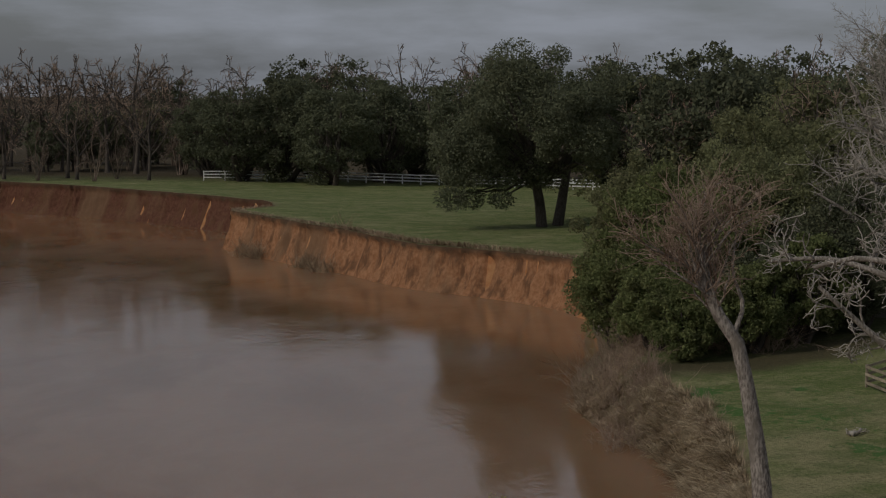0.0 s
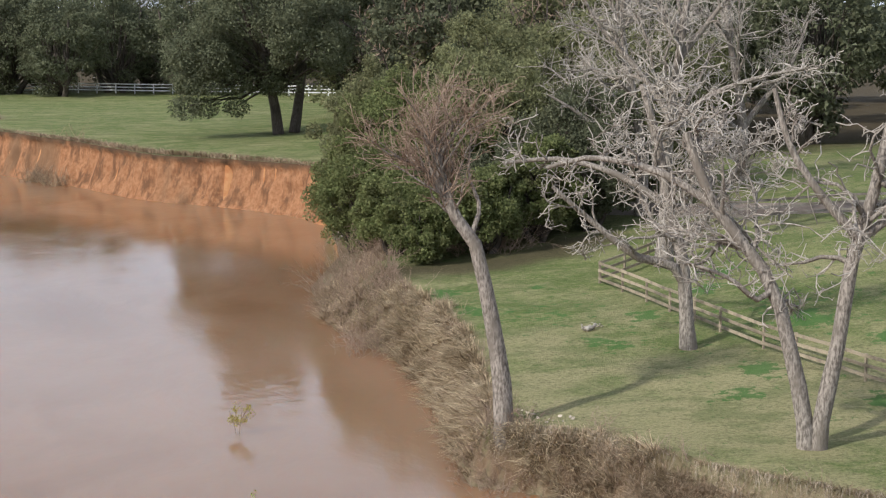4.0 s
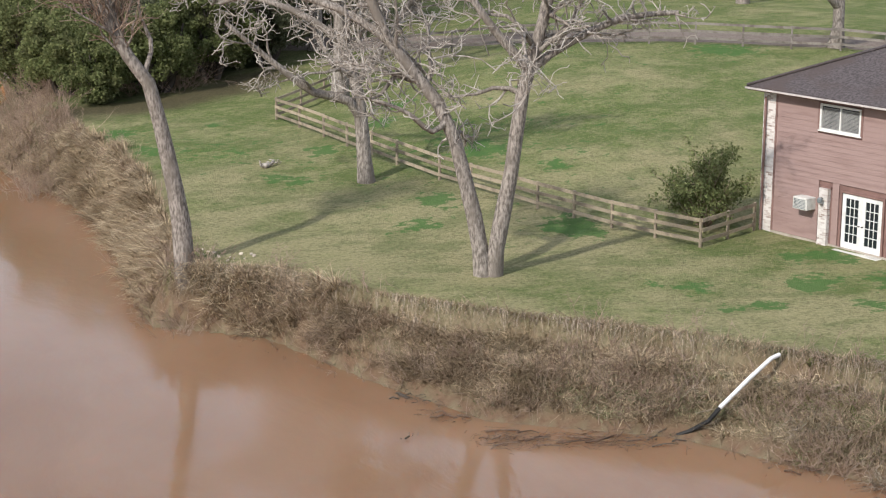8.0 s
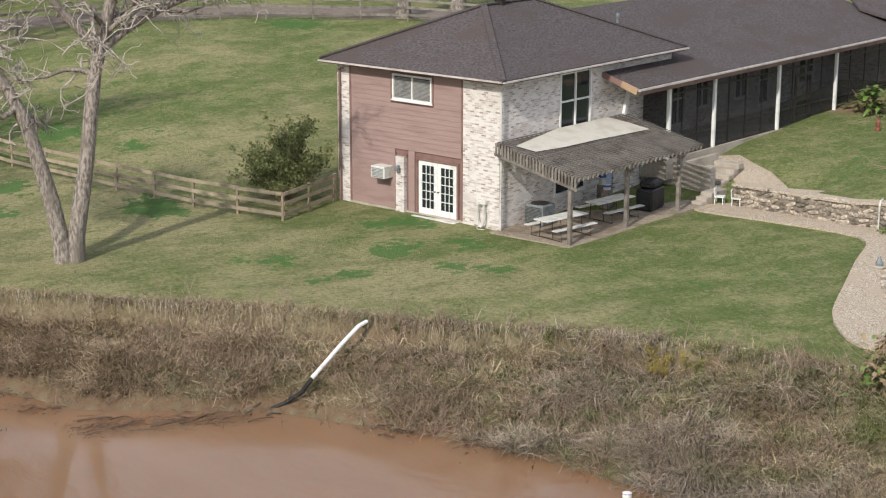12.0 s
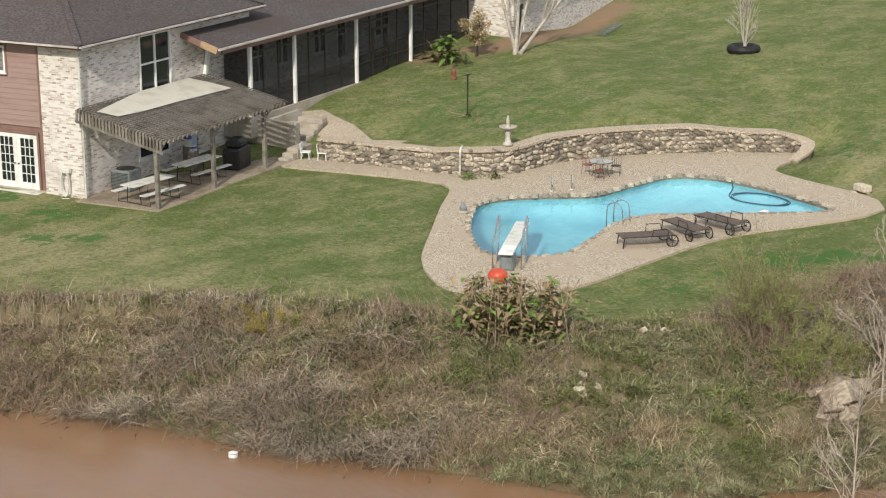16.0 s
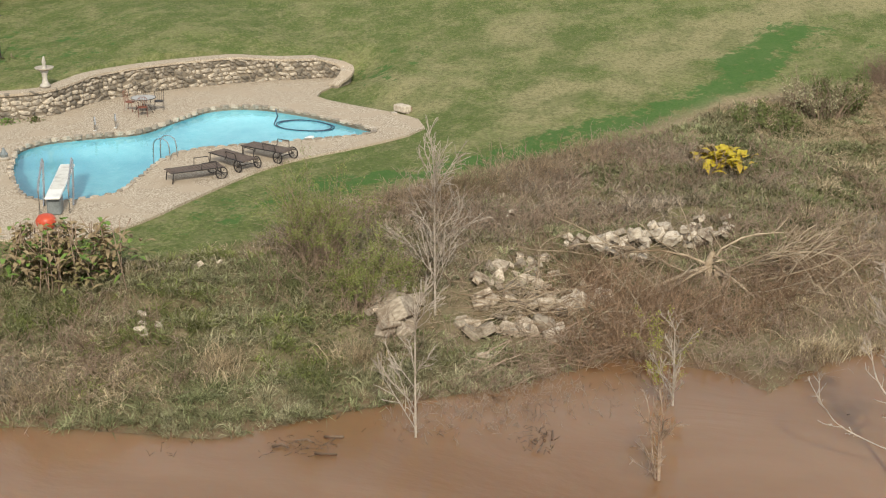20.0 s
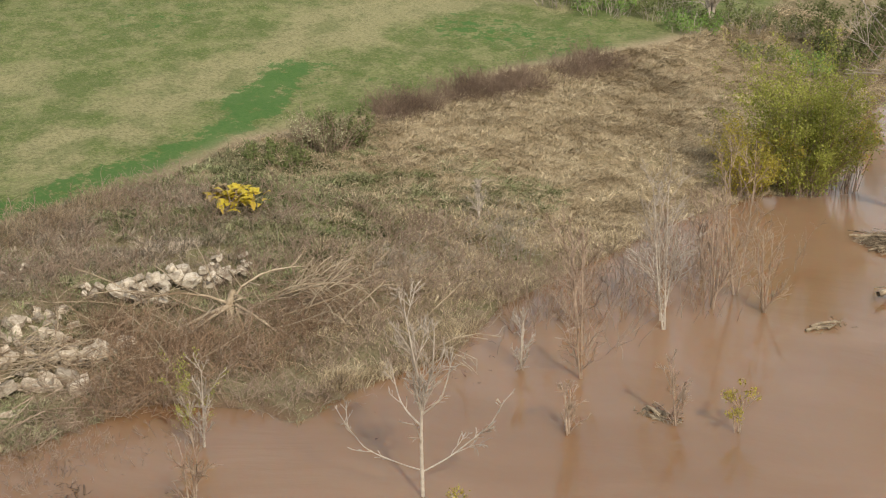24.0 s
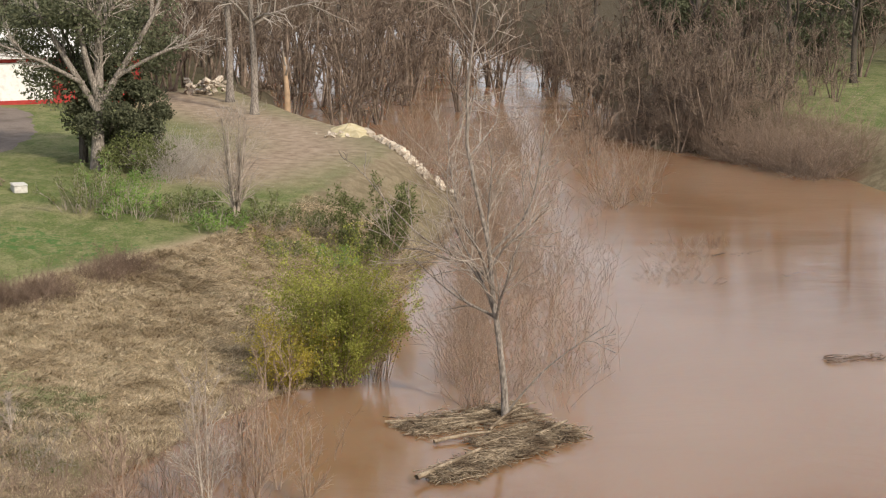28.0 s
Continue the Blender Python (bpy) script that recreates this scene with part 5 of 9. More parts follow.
def make_pool():
    pool = new("swimming_pool")
    tagged(pool, "free-form swimming pool of light blue plaster, full of clear water", "pool")
    n = len(POOL_RIM)
    cx, cy = sum(p.x for p in POOL_RIM) / n, sum(p.y for p in POOL_RIM) / n
    V, F = [], []
    for k, (inset, z) in enumerate(((1.0, GRADE + 0.0), (1.0, GRADE - 0.9), (0.92, GRADE - 1.5), (0.55, GRADE - 1.8), (0.0, GRADE - 1.9))):
        V += [(cx + (p.x - cx) * inset, cy + (p.y - cy) * inset, z) for p in POOL_RIM]
    for k in range(4):
        F += [(k * n + i, k * n + (i + 1) % n, (k + 1) * n + (i + 1) % n, (k + 1) * n + i) for i in range(n)]
    mesh_ob("basin", V, F, POOL_WALL, pool, "light blue plaster basin", smooth=True)
    # darker strip of wall between the coping and the water
    band = [(cx + (p.x - cx) * 0.994, cy + (p.y - cy) * 0.994, z) for z in (GRADE + 0.015, GRADE - 0.145) for p in POOL_RIM]
    mesh_ob("waterline_band", band, [(i, (i + 1) % n, n + (i + 1) % n, n + i) for i in range(n)], MORTAR, pool, "dark stone band under the coping at the waterline")
    m, nn, l, p = nodes_of("clear_water")
    p.inputs["Base Color"].default_value = (0.75, 0.93, 0.97, 1)
    p.inputs["Roughness"].default_value, p.inputs["IOR"].default_value = 0.03, 1.33
    p.inputs["Transmission Weight"].default_value = 1.0
    p.inputs["Specular IOR Level"].default_value = 0.4
    bumped(nn, l, p, noisy(nn, l, placed(nn, l, True), 2.2, 3), 0.25, 0.03)
    bm = bmesh.new()
    bm.faces.new([bm.verts.new((q.x, q.y, GRADE - 0.13)) for q in POOL_RIM])
    bmesh.ops.triangulate(bm, faces=bm.faces)
    for f in bm.faces:
        if f.normal.z < 0:
            f.normal_flip()
    surface = part("water_surface", bm, m, pool, "clear still water")
    surface.visible_shadow = False
    stones = [block_mesh("coping_stone", 40 + k, COPING, 0.12) for k in range(6)]
    rng = random.Random(8)
    line = smooth_line(POOL, 0.36, True)
    for i, q in enumerate(line):
        d = line[(i + 1) % len(line)] - line[i - 1]
        a = math.degrees(math.atan2(d.y, d.x))
        high = 0.07 if q.y + 0.2 * q.x > 47.6 else 0.04
        s = shared("coping_stone", stones[i % 6], pose(q.x, q.y, GRADE + 0.02, rng.uniform(-3, 3), rng.uniform(-3, 3), a + rng.uniform(-6, 6)) @ Matrix.Diagonal((rng.uniform(0.30, 0.44), rng.uniform(0.20, 0.30), 2 * high, 1)), pool)


make_pool()


def make_wall():
    """The dry-stone retaining wall with its concrete cap."""
    line = smooth_line(WALL_LINE, 0.25)
    wall = new("retaining_wall")
    tagged(wall, "curved retaining wall of rough field stone with a pale cap", "wall")
    norm = []
    for i, p in enumerate(line):
        d = line[min(i + 1, len(line) - 1)] - line[max(i - 1, 0)]
        norm.append(Vector((-d.y, d.x, 0)).normalized())   # towards the upper lawn
    tops = [max(GRADE + 0.85, min(GRADE + 1.08, lie(p.x + 1.1 * n.x, p.y + 1.1 * n.y))) for p, n in zip(line, norm)]
    # the cap curls down round the open end of the wall to the paving
    turn_down = smooth_line([WALL_LINE[-1], (61.4, 37.8), (61.4, 37.3), (60.8, 37.0), (60.0, 37.0)], 0.25)[1:]
    tail = list(line) + list(turn_down)
    tops_all = list(tops) + [tops[-1] + (GRADE + 0.06 - tops[-1]) * (i + 1) / len(turn_down) for i in range(len(turn_down))]
    norm_all = []
    for i, p in enumerate(tail):
        d = tail[min(i + 1, len(tail) - 1)] - tail[max(i - 1, 0)]
        norm_all.append(Vector((-d.y, d.x, 0)).normalized())
    V, CV = [], []
    for k, (p, n, t) in enumerate(zip(tail, norm_all, tops_all)):
        V += [(*(p + 0.06 * n).to_2d(), GRADE - 0.2), (*(p + 0.06 * n).to_2d(), t - 0.02), (*(p + 0.4 * n).to_2d(), t - 0.02), (*(p + 0.4 * n).to_2d(), GRADE - 0.2)]
        w = 0.62 - 0.2 * max(0, k - len(line)) / len(turn_down)
        CV += [(*(p - 0.03 * n).to_2d(), t - 0.05), (*(p - 0.03 * n).to_2d(), t + 0.04), (*(p + w * n).to_2d(), t + 0.05), (*(p + w * n).to_2d(), t - 0.05)]

    def strip(rows):
        F = []
        for i in range(rows - 1):
            F += [(4 * i + k, 4 * i + (k + 1) % 4, 4 * (i + 1) + (k + 1) % 4, 4 * (i + 1) + k) for k in range(4)]
        return F + [(3, 2, 1, 0), (4 * rows - 4, 4 * rows - 3, 4 * rows - 2, 4 * rows - 1)]
    mesh_ob("core", V, strip(len(tail)), MORTAR, wall, "brown mortar core")
    mesh_ob("cap", CV, strip(len(tail)), PEBBLE, wall, "pale pebble-dashed cap")
    kinds = [stone_mesh("stone", 60 + k, STONE, 0.95) for k in range(8)]
    rng, count = random.Random(5), 0
    run = [0.0]
    for a, b in zip(tail, tail[1:]):
        run.append(run[-1] + (b - a).length)
    z = GRADE - 0.02
    while z < GRADE + 1.0:
        h, s = rng.uniform(0.13, 0.22), rng.uniform(0, 0.2)
        while s < run[-1] - 0.3:
            w = rng.choice((0.16, 0.22, 0.28, 0.34, 0.46)) * rng.uniform(0.85, 1.2)
            k = max(i for i in range(len(run) - 1) if run[i] <= s + w / 2)
            p = tail[k].lerp(tail[k + 1], (s + w / 2 - run[k]) / max(0.01, run[k + 1] - run[k]))
            n = norm_all[k]
            if z + h * 0.6 < tops_all[k] and count < 420:
                a = math.degrees(math.atan2(-n.x, n.y))
                hh = h * rng.uniform(0.8, 1.4)
                shared("stone", rng.choice(kinds), pose(p.x + n.x * 0.08, p.y + n.y * 0.08, z + h / 2 + rng.uniform(-0.05, 0.05), rng.uniform(-8, 8), rng.uniform(-28, 28), a) @ Matrix.Diagonal((w * 1.08, rng.uniform(0.2, 0.36), hh, 1)), wall)
                count += 1
            s += w
        z += h * 0.95
    pipe = new("drain_pipe")
    part("riser", tube([(49.15, 45.05, GRADE), (49.1, 45.0, GRADE + 0.95), (49.2, 45.05, GRADE + 1.1), (49.4, 45.15, GRADE + 1.13)], 0.04, 8), OFFWHITE, pipe)
    tagged(pipe, "white plastic pipe up the stone wall", "pipe")


make_wall()


def make_lounger(x, y, turn):
    o = new("sun_lounger")
    o.matrix_world = pose(x, y, GRADE + 0.02, 0, 0, turn)
    for s in (-1, 1):
        part("side_rail", tube([(-0.95, s * 0.33, 0.36), (0.95, s * 0.33, 0.36)], 0.022, 6), IRON, o)
        part("leg", tube([(-0.85, s * 0.33, 0.36), (-0.9, s * 0.33, 0.0)], 0.02, 6), IRON, o)
        part("arm", tube([(0.1, s * 0.36, 0.36), (0.12, s * 0.4, 0.6), (0.62, s * 0.4, 0.6), (0.66, s * 0.36, 0.36)], 0.016, 6), IRON, o)
        wheel = part("wheel", tube([(0.78 + 0.2 * math.cos(t), s * 0.42, 0.2 + 0.2 * math.sin(t)) for t in np.linspace(0, 2 * math.pi, 17)], 0.022, 6, caps=False), IRON, o, "dark spoked wheel")
        for k in range(4):
            t = k * math.pi / 4
            part("spoke", tube([(0.78 - 0.19 * math.cos(t), s * 0.42, 0.2 - 0.19 * math.sin(t)), (0.78 + 0.19 * math.cos(t), s * 0.42, 0.2 + 0.19 * math.sin(t))], 0.009, 4), IRON, wheel)
    bm = bmesh.new()
    for k in range(15):
        box((-0.93 + k * 0.125, -0.32, 0.355), (-0.93 + k * 0.125 + 0.1, 0.32, 0.375), bm)
    for k in range(5):
        box((-0.94, -0.3 + k * 0.14, 0.345), (0.94, -0.3 + k * 0.14 + 0.05, 0.356), bm)
    part("bed", bm, surf("brown_mesh", (0.10, 0.072, 0.058), (0.15, 0.11, 0.09), None, 30, 2, 0.7, 0.1, 0.003) if "brown_mesh" not in bpy.data.materials else bpy.data.materials["brown_mesh"], o, "brown lattice bed")
    part("axle", tube([(0.78, -0.42, 0.2), (0.78, 0.42, 0.2)], 0.014, 6), IRON, o)
    part("bracket", tube([(0.78, -0.33, 0.2), (0.78, -0.33, 0.36)], 0.014, 6), IRON, o)
    part("bracket", tube([(0.78, 0.33, 0.2), (0.78, 0.33, 0.36)], 0.014, 6), IRON, o)
    tagged(o, "dark brown metal sun lounger with wheels, lying flat by the pool", "lounger", "loungers by the pool")


for spot in ((45.85, 33.6, -35), (47.8, 33.4, -108), (49.26, 32.95, -97)):
    make_lounger(*spot)


def make_diving_board():
    o = new("diving_board")
    o.matrix_world = pose(40.8, 35.28, GRADE + 0.02, 0, 0, 32.7)
    part("stand", box((-0.55, -0.22, 0.0), (0.1, 0.22, 0.5), bevel=0.05), GREY_METAL, o, "grey moulded stand")
    part("board", box((-0.75, -0.24, 0.56), (3.25, 0.24, 0.64), bevel=0.025), WHITE, o, "long white board")
    part("tread", box((0.2, -0.2, 0.642), (3.15, 0.2, 0.648)), OFFWHITE, o)
    for s in (-1, 1):
        part("handrail", tube([(-0.35, s * 0.46, 0.0), (-0.4, s * 0.46, 0.8), (-0.25, s * 0.46, 0.95), (0.85, s * 0.46, 1.45), (1.02, s * 0.46, 1.35), (0.8, s * 0.46, 0.55), (0.55, s * 0.46, 0.0)], 0.034, 8), STEEL, o, "bent steel handrail")
    tagged(o, "white diving board with steel handrails at the deep end", "diving board")


make_diving_board()


def make_ladder(x, y, turn):
    o = new("pool_ladder")
    o.matrix_world = pose(x, y, GRADE + 0.02, 0, 0, turn)
    for s in (-0.25, 0.25):
        pts = [(s, -0.55, 0.0), (s, -0.5, 0.5)] + [(s, -0.2 + 0.3 * math.cos(t), 0.5 + 0.25 * math.sin(t)) for t in np.linspace(math.pi * 0.95, 0, 7)] + [(s, 0.12, 0.2), (s, 0.12, -0.9)]
        part("rail", tube(pts, 0.022, 8), STEEL, o)
    for z in (-0.25, -0.55, -0.85):
        part("rung", box((-0.25, 0.08, z), (0.25, 0.17, z + 0.03)), WHITE, o)
    tagged(o, "steel pool ladder with looped rails", "ladder")


make_ladder(47.55, 36.3, 8)
for i, (x, y) in enumerate(((49.55, 40.75), (50.25, 40.35))):
    o = new("handrail")
    o.matrix_world = pose(x, y, GRADE + 0.02, 0, 0, -40)
    part("bar", tube([(0, 0, 0), (0, 0, 0.45), (0, 0.05, 0.52), (0, -0.12, 0.56), (0, -0.2, 0.3), (0, -0.2, 0.08)], 0.022, 8), STEEL, o)
    part("flange", spun([(0.06, 0.0), (0.06, 0.025)], 10), WHITE, o)
    tagged(o, "short bent steel grab rail on the paving", "rail", "grab rails at the steps")


def make_garden_set():
    t = new("garden_table")
    t.matrix_world = pose(52.7, 40.88, GRADE + 0.02) @ Matrix.Scale(0.84, 4)
    part("tabletop", spun([(0.55, 0.70), (0.56, 0.715), (0.55, 0.73)], 24), surf("table_glass", (0.34, 0.31, 0.27), (0.40, 0.37, 0.33), None, 10, 2, 0.12, 0), t, "round glass top")
    part("rim", tube([(0.56 * math.cos(a), 0.56 * math.sin(a), 0.715) for a in np.linspace(0, 2 * math.pi, 25)], 0.018, 6, caps=False), IRON, t)
    for k in range(4):
        a = k * math.pi / 2 + 0.4
        part("leg", tube([(0.45 * math.cos(a), 0.45 * math.sin(a), 0.0), (0.22 * math.cos(a), 0.22 * math.sin(a), 0.35), (0.4 * math.cos(a), 0.4 * math.sin(a), 0.7)], 0.014, 6), IRON, t)
    tagged(t, "round glass-topped metal garden table", "table")
    for x, y, turn, mat, word in ((51.75, 41.0, 130, RUST, "rusty red"), (53.05, 41.05, -60, IRON, "dark grey"), (52.35, 42.15, 10, RUST, "rusty red"), (53.1, 41.9, -20, IRON, "dark grey")):
        c = new("garden_chair")
        c.matrix_world = pose(52.7 + (x - 52.3) * 0.84, 40.88 + (y - 41.35) * 0.84, GRADE + 0.02, 0, 0, turn) @ Matrix.Scale(0.84, 4)
        for s in (-1, 1):
            part("leg", tube([(s * 0.2, -0.2, 0.0), (s * 0.2, -0.18, 0.42)], 0.012, 5), mat, c)
            part("leg", tube([(s * 0.2, 0.24, 0.0), (s * 0.2, 0.18, 0.42), (s * 0.2, 0.25, 0.85)], 0.012, 5), mat, c)
        part("seat", spun([(0.22, 0.42), (0.23, 0.435), (0.22, 0.45)], 14), mat, c)
        part("backrest", tube([(-0.2, 0.25, 0.85), (-0.1, 0.27, 0.95), (0.1, 0.27, 0.95), (0.2, 0.25, 0.85)], 0.012, 5), mat, c)
        for s in (-0.1, 0.0, 0.1):
            part("spindle", tube([(s, 0.19, 0.45), (s, 0.26, 0.93)], 0.008, 4), mat, c)
        tagged(c, word + " wrought iron chair at the garden table", "chair", "chairs round the garden table")


make_garden_set()


def make_birdbath():
    o = new("birdbath")
    o.matrix_world = pose(50.95, 44.15, GRADE + 1.07) @ Matrix.Scale(0.88, 4)
    part("pedestal", spun([(0.24, 0.0), (0.24, 0.08), (0.15, 0.14), (0.10, 0.35), (0.12, 0.55), (0.2, 0.72)], 16), surf("weathered_plaster", (0.40, 0.37, 0.33), (0.54, 0.51, 0.46), (0.30, 0.27, 0.23), 9, 2, 0.9, 0.3, 0.005), o, smooth=True)
    part("bowl", spun([(0.12, 0.70), (0.36, 0.78), (0.42, 0.86), (0.38, 0.86), (0.1, 0.80)], 20), CONCRETE, o, "grey shallow bowl", smooth=True)
    part("finial", spun([(0.1, 0.80), (0.07, 0.95), (0.09, 1.1), (0.05, 1.25), (0.02, 1.35)], 10), bpy.data.materials["weathered_plaster"], o, "small plain figure")
    tagged(o, "white pedestal birdbath with a grey bowl on the wall", "birdbath")


make_birdbath()
o = new("plant_hook")
z0 = lie(54.1, 49.15)
o.matrix_world = pose(54.1, 49.15, z0)
part("pole", tube([(0, 0, -0.1), (0, 0, 1.75)], 0.035, 6), IRON, o)
part("arm", tube([(-0.25, 0, 1.72), (0.25, 0, 1.72)], 0.02, 6), IRON, o)
part("base", spun([(0.12, 0.0), (0.11, 0.05), (0.05, 0.07)], 12), IRON, o)
tagged(o, "dark metal post standing on the upper lawn", "post")
o = new("yard_lantern")
o.matrix_world = pose(58.7, 54.2, lie(58.7, 54.2))
part("body", spun([(0.13, 0.0), (0.13, 0.1), (0.09, 0.14), (0.12, 0.3), (0.12, 0.42), (0.05, 0.52)], 10), RUST, o)
part("handle", tube([(-0.1, 0, 0.4), (0, 0, 0.65), (0.1, 0, 0.4)], 0.012, 5), RUST, o)
tagged(o, "small red metal lantern on the grass", "lantern")
o = new("garden_ornament")
o.matrix_world = pose(44.85, 40.95, GRADE + 0.02)
part("base", spun([(0.2, 0.0), (0.22, 0.06), (0.12, 0.1)], 10), CONCRETE, o)
part("figure", stone_mesh("figure", 3, CONCRETE) and spun([(0.12, 0.08), (0.14, 0.2), (0.07, 0.32), (0.03, 0.42)], 8), GREY_METAL, o)
tagged(o, "small grey stone ornament beside the pool", "ornament")
o = new("buoy")
o.matrix_world = pose(39.1, 34.25, GRADE + 0.02)
part("ball", spun([(0.05, 0.0), (0.22, 0.05), (0.31, 0.19), (0.31, 0.32), (0.22, 0.44), (0.07, 0.49)], 16), ORANGE, o, smooth=True)
tagged(o, "round orange plastic float behind the diving board", "float")
o = new("pool_hose")
pts = []
for k in range(60):
    t = k / 59 * 2 * math.pi * 2.3
    pts.append((54.0 + (0.95 + 0.05 * math.sin(3 * t)) * math.cos(t) * 0.8 + 0.25, 34.6 + (1.75 - 0.006 * k) * math.sin(t) * 0.75, GRADE - 0.115))
pts = [(55.35, 36.6, GRADE + 0.08), (55.0, 36.3, GRADE - 0.1)] + pts[8:]
part("hose", tube(pts, 0.024, 6), surf("hose_blue", (0.02, 0.045, 0.09), (0.03, 0.06, 0.12), None, 10, 2, 0.5, 0), o)
part("head", box((52.5, 33.3, GRADE - 0.13), (52.85, 33.5, GRADE - 0.05), bevel=0.02), WHITE, o, "white vacuum head")
tagged(o, "dark blue cleaning hose floating in loops on the pool", "hose")
for x, y, sx, sy, a in ((57.0, 32.3, 0.55, 0.35, 30), (57.5, 32.0, 0.4, 0.3, 10)):
    s = shared("flat_stone", block_mesh("flat_stone", int(x * 10), COPING), pose(x, y, lie(x, y) + 0.06, 0, 0, a) @ Matrix.Diagonal((sx, sy, 0.14, 1)))
    tagged(s, "flat tan stone at the edge of the paving", "stone", "stones by the paving")


# ---- fences and road ----
def make_fence(line, post_h, rails, gap, material, label, group, rail_h=0.14, post_w=0.1, skip=()):
    """Posts along a line on the ground, and boards from post to post; each straight run is one fence."""
    f = new("fence")
    tagged(f, label, "fence", group)
    spots = []
    for (ax, ay), (bx, by) in zip(line, line[1:]):
        n = max(1, round(math.hypot(bx - ax, by - ay) / gap))
        spots += [(ax + (bx - ax) * k / n, ay + (by - ay) * k / n) for k in range(n)]
    spots.append(line[-1])
    P = [Vector((x, y, lie(x, y))) for x, y in spots]
    f.location = P[0]
    for i, p in enumerate(P):
        d = P[min(i + 1, len(P) - 1)] - P[max(i - 1, 0)]
        m = Matrix.Translation(p - P[0]) @ pose(0, 0, 0, 0, 0, math.degrees(math.atan2(d.y, d.x)))
        part("post", box((-post_w / 2, -post_w / 2, -0.3), (post_w / 2, post_w / 2, post_h), None, 0.008, m), material, f)
    rng = random.Random(len(P))
    for i, (p, q) in enumerate(zip(P, P[1:])):
        d = (q - p).normalized()
        off = Vector((d.y, -d.x, 0)) * (post_w / 2 + 0.02)
        for k, h in enumerate(rails):
            part("rail", beam(p - P[0] + off + Vector((0, 0, h + rng.uniform(-0.012, 0.012))), q - P[0] + off - d * 0.006 + Vector((0, 0, h + rng.uniform(-0.012, 0.012))), 0.035, rail_h), material, f)
    return f


FENCE_A = [(21.35, 87.2), (22.3, 81.5), (23.8, 74.5), (24.75, 71.35), (27.0, 65.5), (28.8, 62.1), (31.0, 58.75)]
make_fence(FENCE_A, 1.15, (1.07, 0.68, 0.27), 2.35, WOOD_FENCE, "weathered three-rail wooden fence on the lawn", "lawn fences")
make_fence([(31.0, 58.75), (34.3, 60.5)], 1.15, (1.07, 0.68, 0.27), 1.8, WOOD_FENCE, "short three-rail wooden fence run to the house corner", "lawn fences")
make_fence([(21.4, 87.3), (26.5, 92.0), (31, 98)], 1.15, (1.07, 0.68, 0.27), 2.4, WOOD_FENCE, "three-rail wooden fence run up the slope", "lawn fences")
make_fence([(31, 98), (37.5, 95.2), (46.9, 90.4), (53.4, 85.4), (62, 79)], 1.3, (1.2, 0.78, 0.36), 2.9, WOOD_GREY, "dark weathered rail fence along the gravel lane", "lane fences")
WOOD_WHITE = surf("white_fence_paint", (0.62, 0.62, 0.60), (0.70, 0.70, 0.68), (0.5, 0.5, 0.48), 5, 0.5, 0.6, 0)
make_fence([(-36, 263), (-17, 263), (23.9, 247.5), (60, 238)], 1.5, (1.4, 0.95, 0.5), 3.0, WOOD_WHITE, "long white board fence across the far meadow", "meadow fences", 0.17, 0.16)
LANE = [(12, 135), (24, 112), (34, 101), (41.5, 96.5), (50, 91.5), (57, 86), (66, 79), (80, 71), (92, 66)]


def make_lane(line, width, name, label, lift=0.035, material=None):
    pts = smooth_line(line, 1.5)
    V = []
    for i, p in enumerate(pts):
        d = pts[min(i + 1, len(pts) - 1)] - pts[max(i - 1, 0)]
        n = Vector((-d.y, d.x, 0)).normalized()
        for k in range(5):
            q = p + n * width * (k / 4 - 0.5) * (1 + 0.06 * math.sin(i * 0.8 + k))
            V.append((q.x, q.y, lie(q.x, q.y) + lift + (0.015 if 0 < k < 4 else -0.05)))
    i = np.arange(len(pts) * 5).reshape(len(pts), 5)
    F = np.stack([i[:-1, :-1], i[1:, :-1], i[1:, 1:], i[:-1, 1:]], -1).reshape(-1, 4)
    tagged(mesh_ob(name, V, F, material or GRAVEL), label, "road", kind="structure")


make_lane([(49.3, 56.0), (50.2, 54.6), (50.0, 52.8), (49.3, 51.0), (49.6, 49.0)], 1.7, "path", "pebble path from the steps along the wall top", 0.05, PEBBLE)
make_lane(LANE, 4.6, "road", "grey gravel lane behind the fence")
make_lane([(76, 74), (86, 61), (92, 52), (100, 40), (108, 29), (118, 23.5), (132, 23.5), (146, 27), (156, 32)], 4.6, "driveway", "pale gravel drive across the lawn")
make_lane([(128, 27), (138, 28), (150, 31)], 11.0, "driveway_apron", "brown gravel yard before the barn", 0.05)


# ---- plants: how they grow ----
def rnd(seed):
    return np.random.default_rng(seed)


def unit(v):
    return v / np.maximum(np.linalg.norm(v, axis=-1, keepdims=True), 1e-9)


def tubes(P, R, sides=4):
    """Corners and faces of round bars: P is (bars, points, 3), R (bars, points)."""
    B, n, _ = P.shape
    T = unit(np.gradient(P, axis=1))
    mean = unit(P[:, -1] - P[:, 0])
    ref = np.eye(3)[np.argmin(np.abs(mean), axis=1)][:, None, :]
    U = unit(np.cross(T, ref))
    W = np.cross(T, U)
    a = np.arange(sides) * 2 * np.pi / sides
    V = P[:, :, None] + R[:, :, None, None] * (U[:, :, None] * np.cos(a)[None, None, :, None] + W[:, :, None] * np.sin(a)[None, None, :, None])
    i = np.arange(B * n * sides).reshape(B, n, sides)
    nxt = np.roll(i, -1, axis=2)
    F = np.stack([i[:, :-1], nxt[:, :-1], nxt[:, 1:], i[:, 1:]], -1).reshape(-1, 4)
    return V.reshape(-1, 3), F


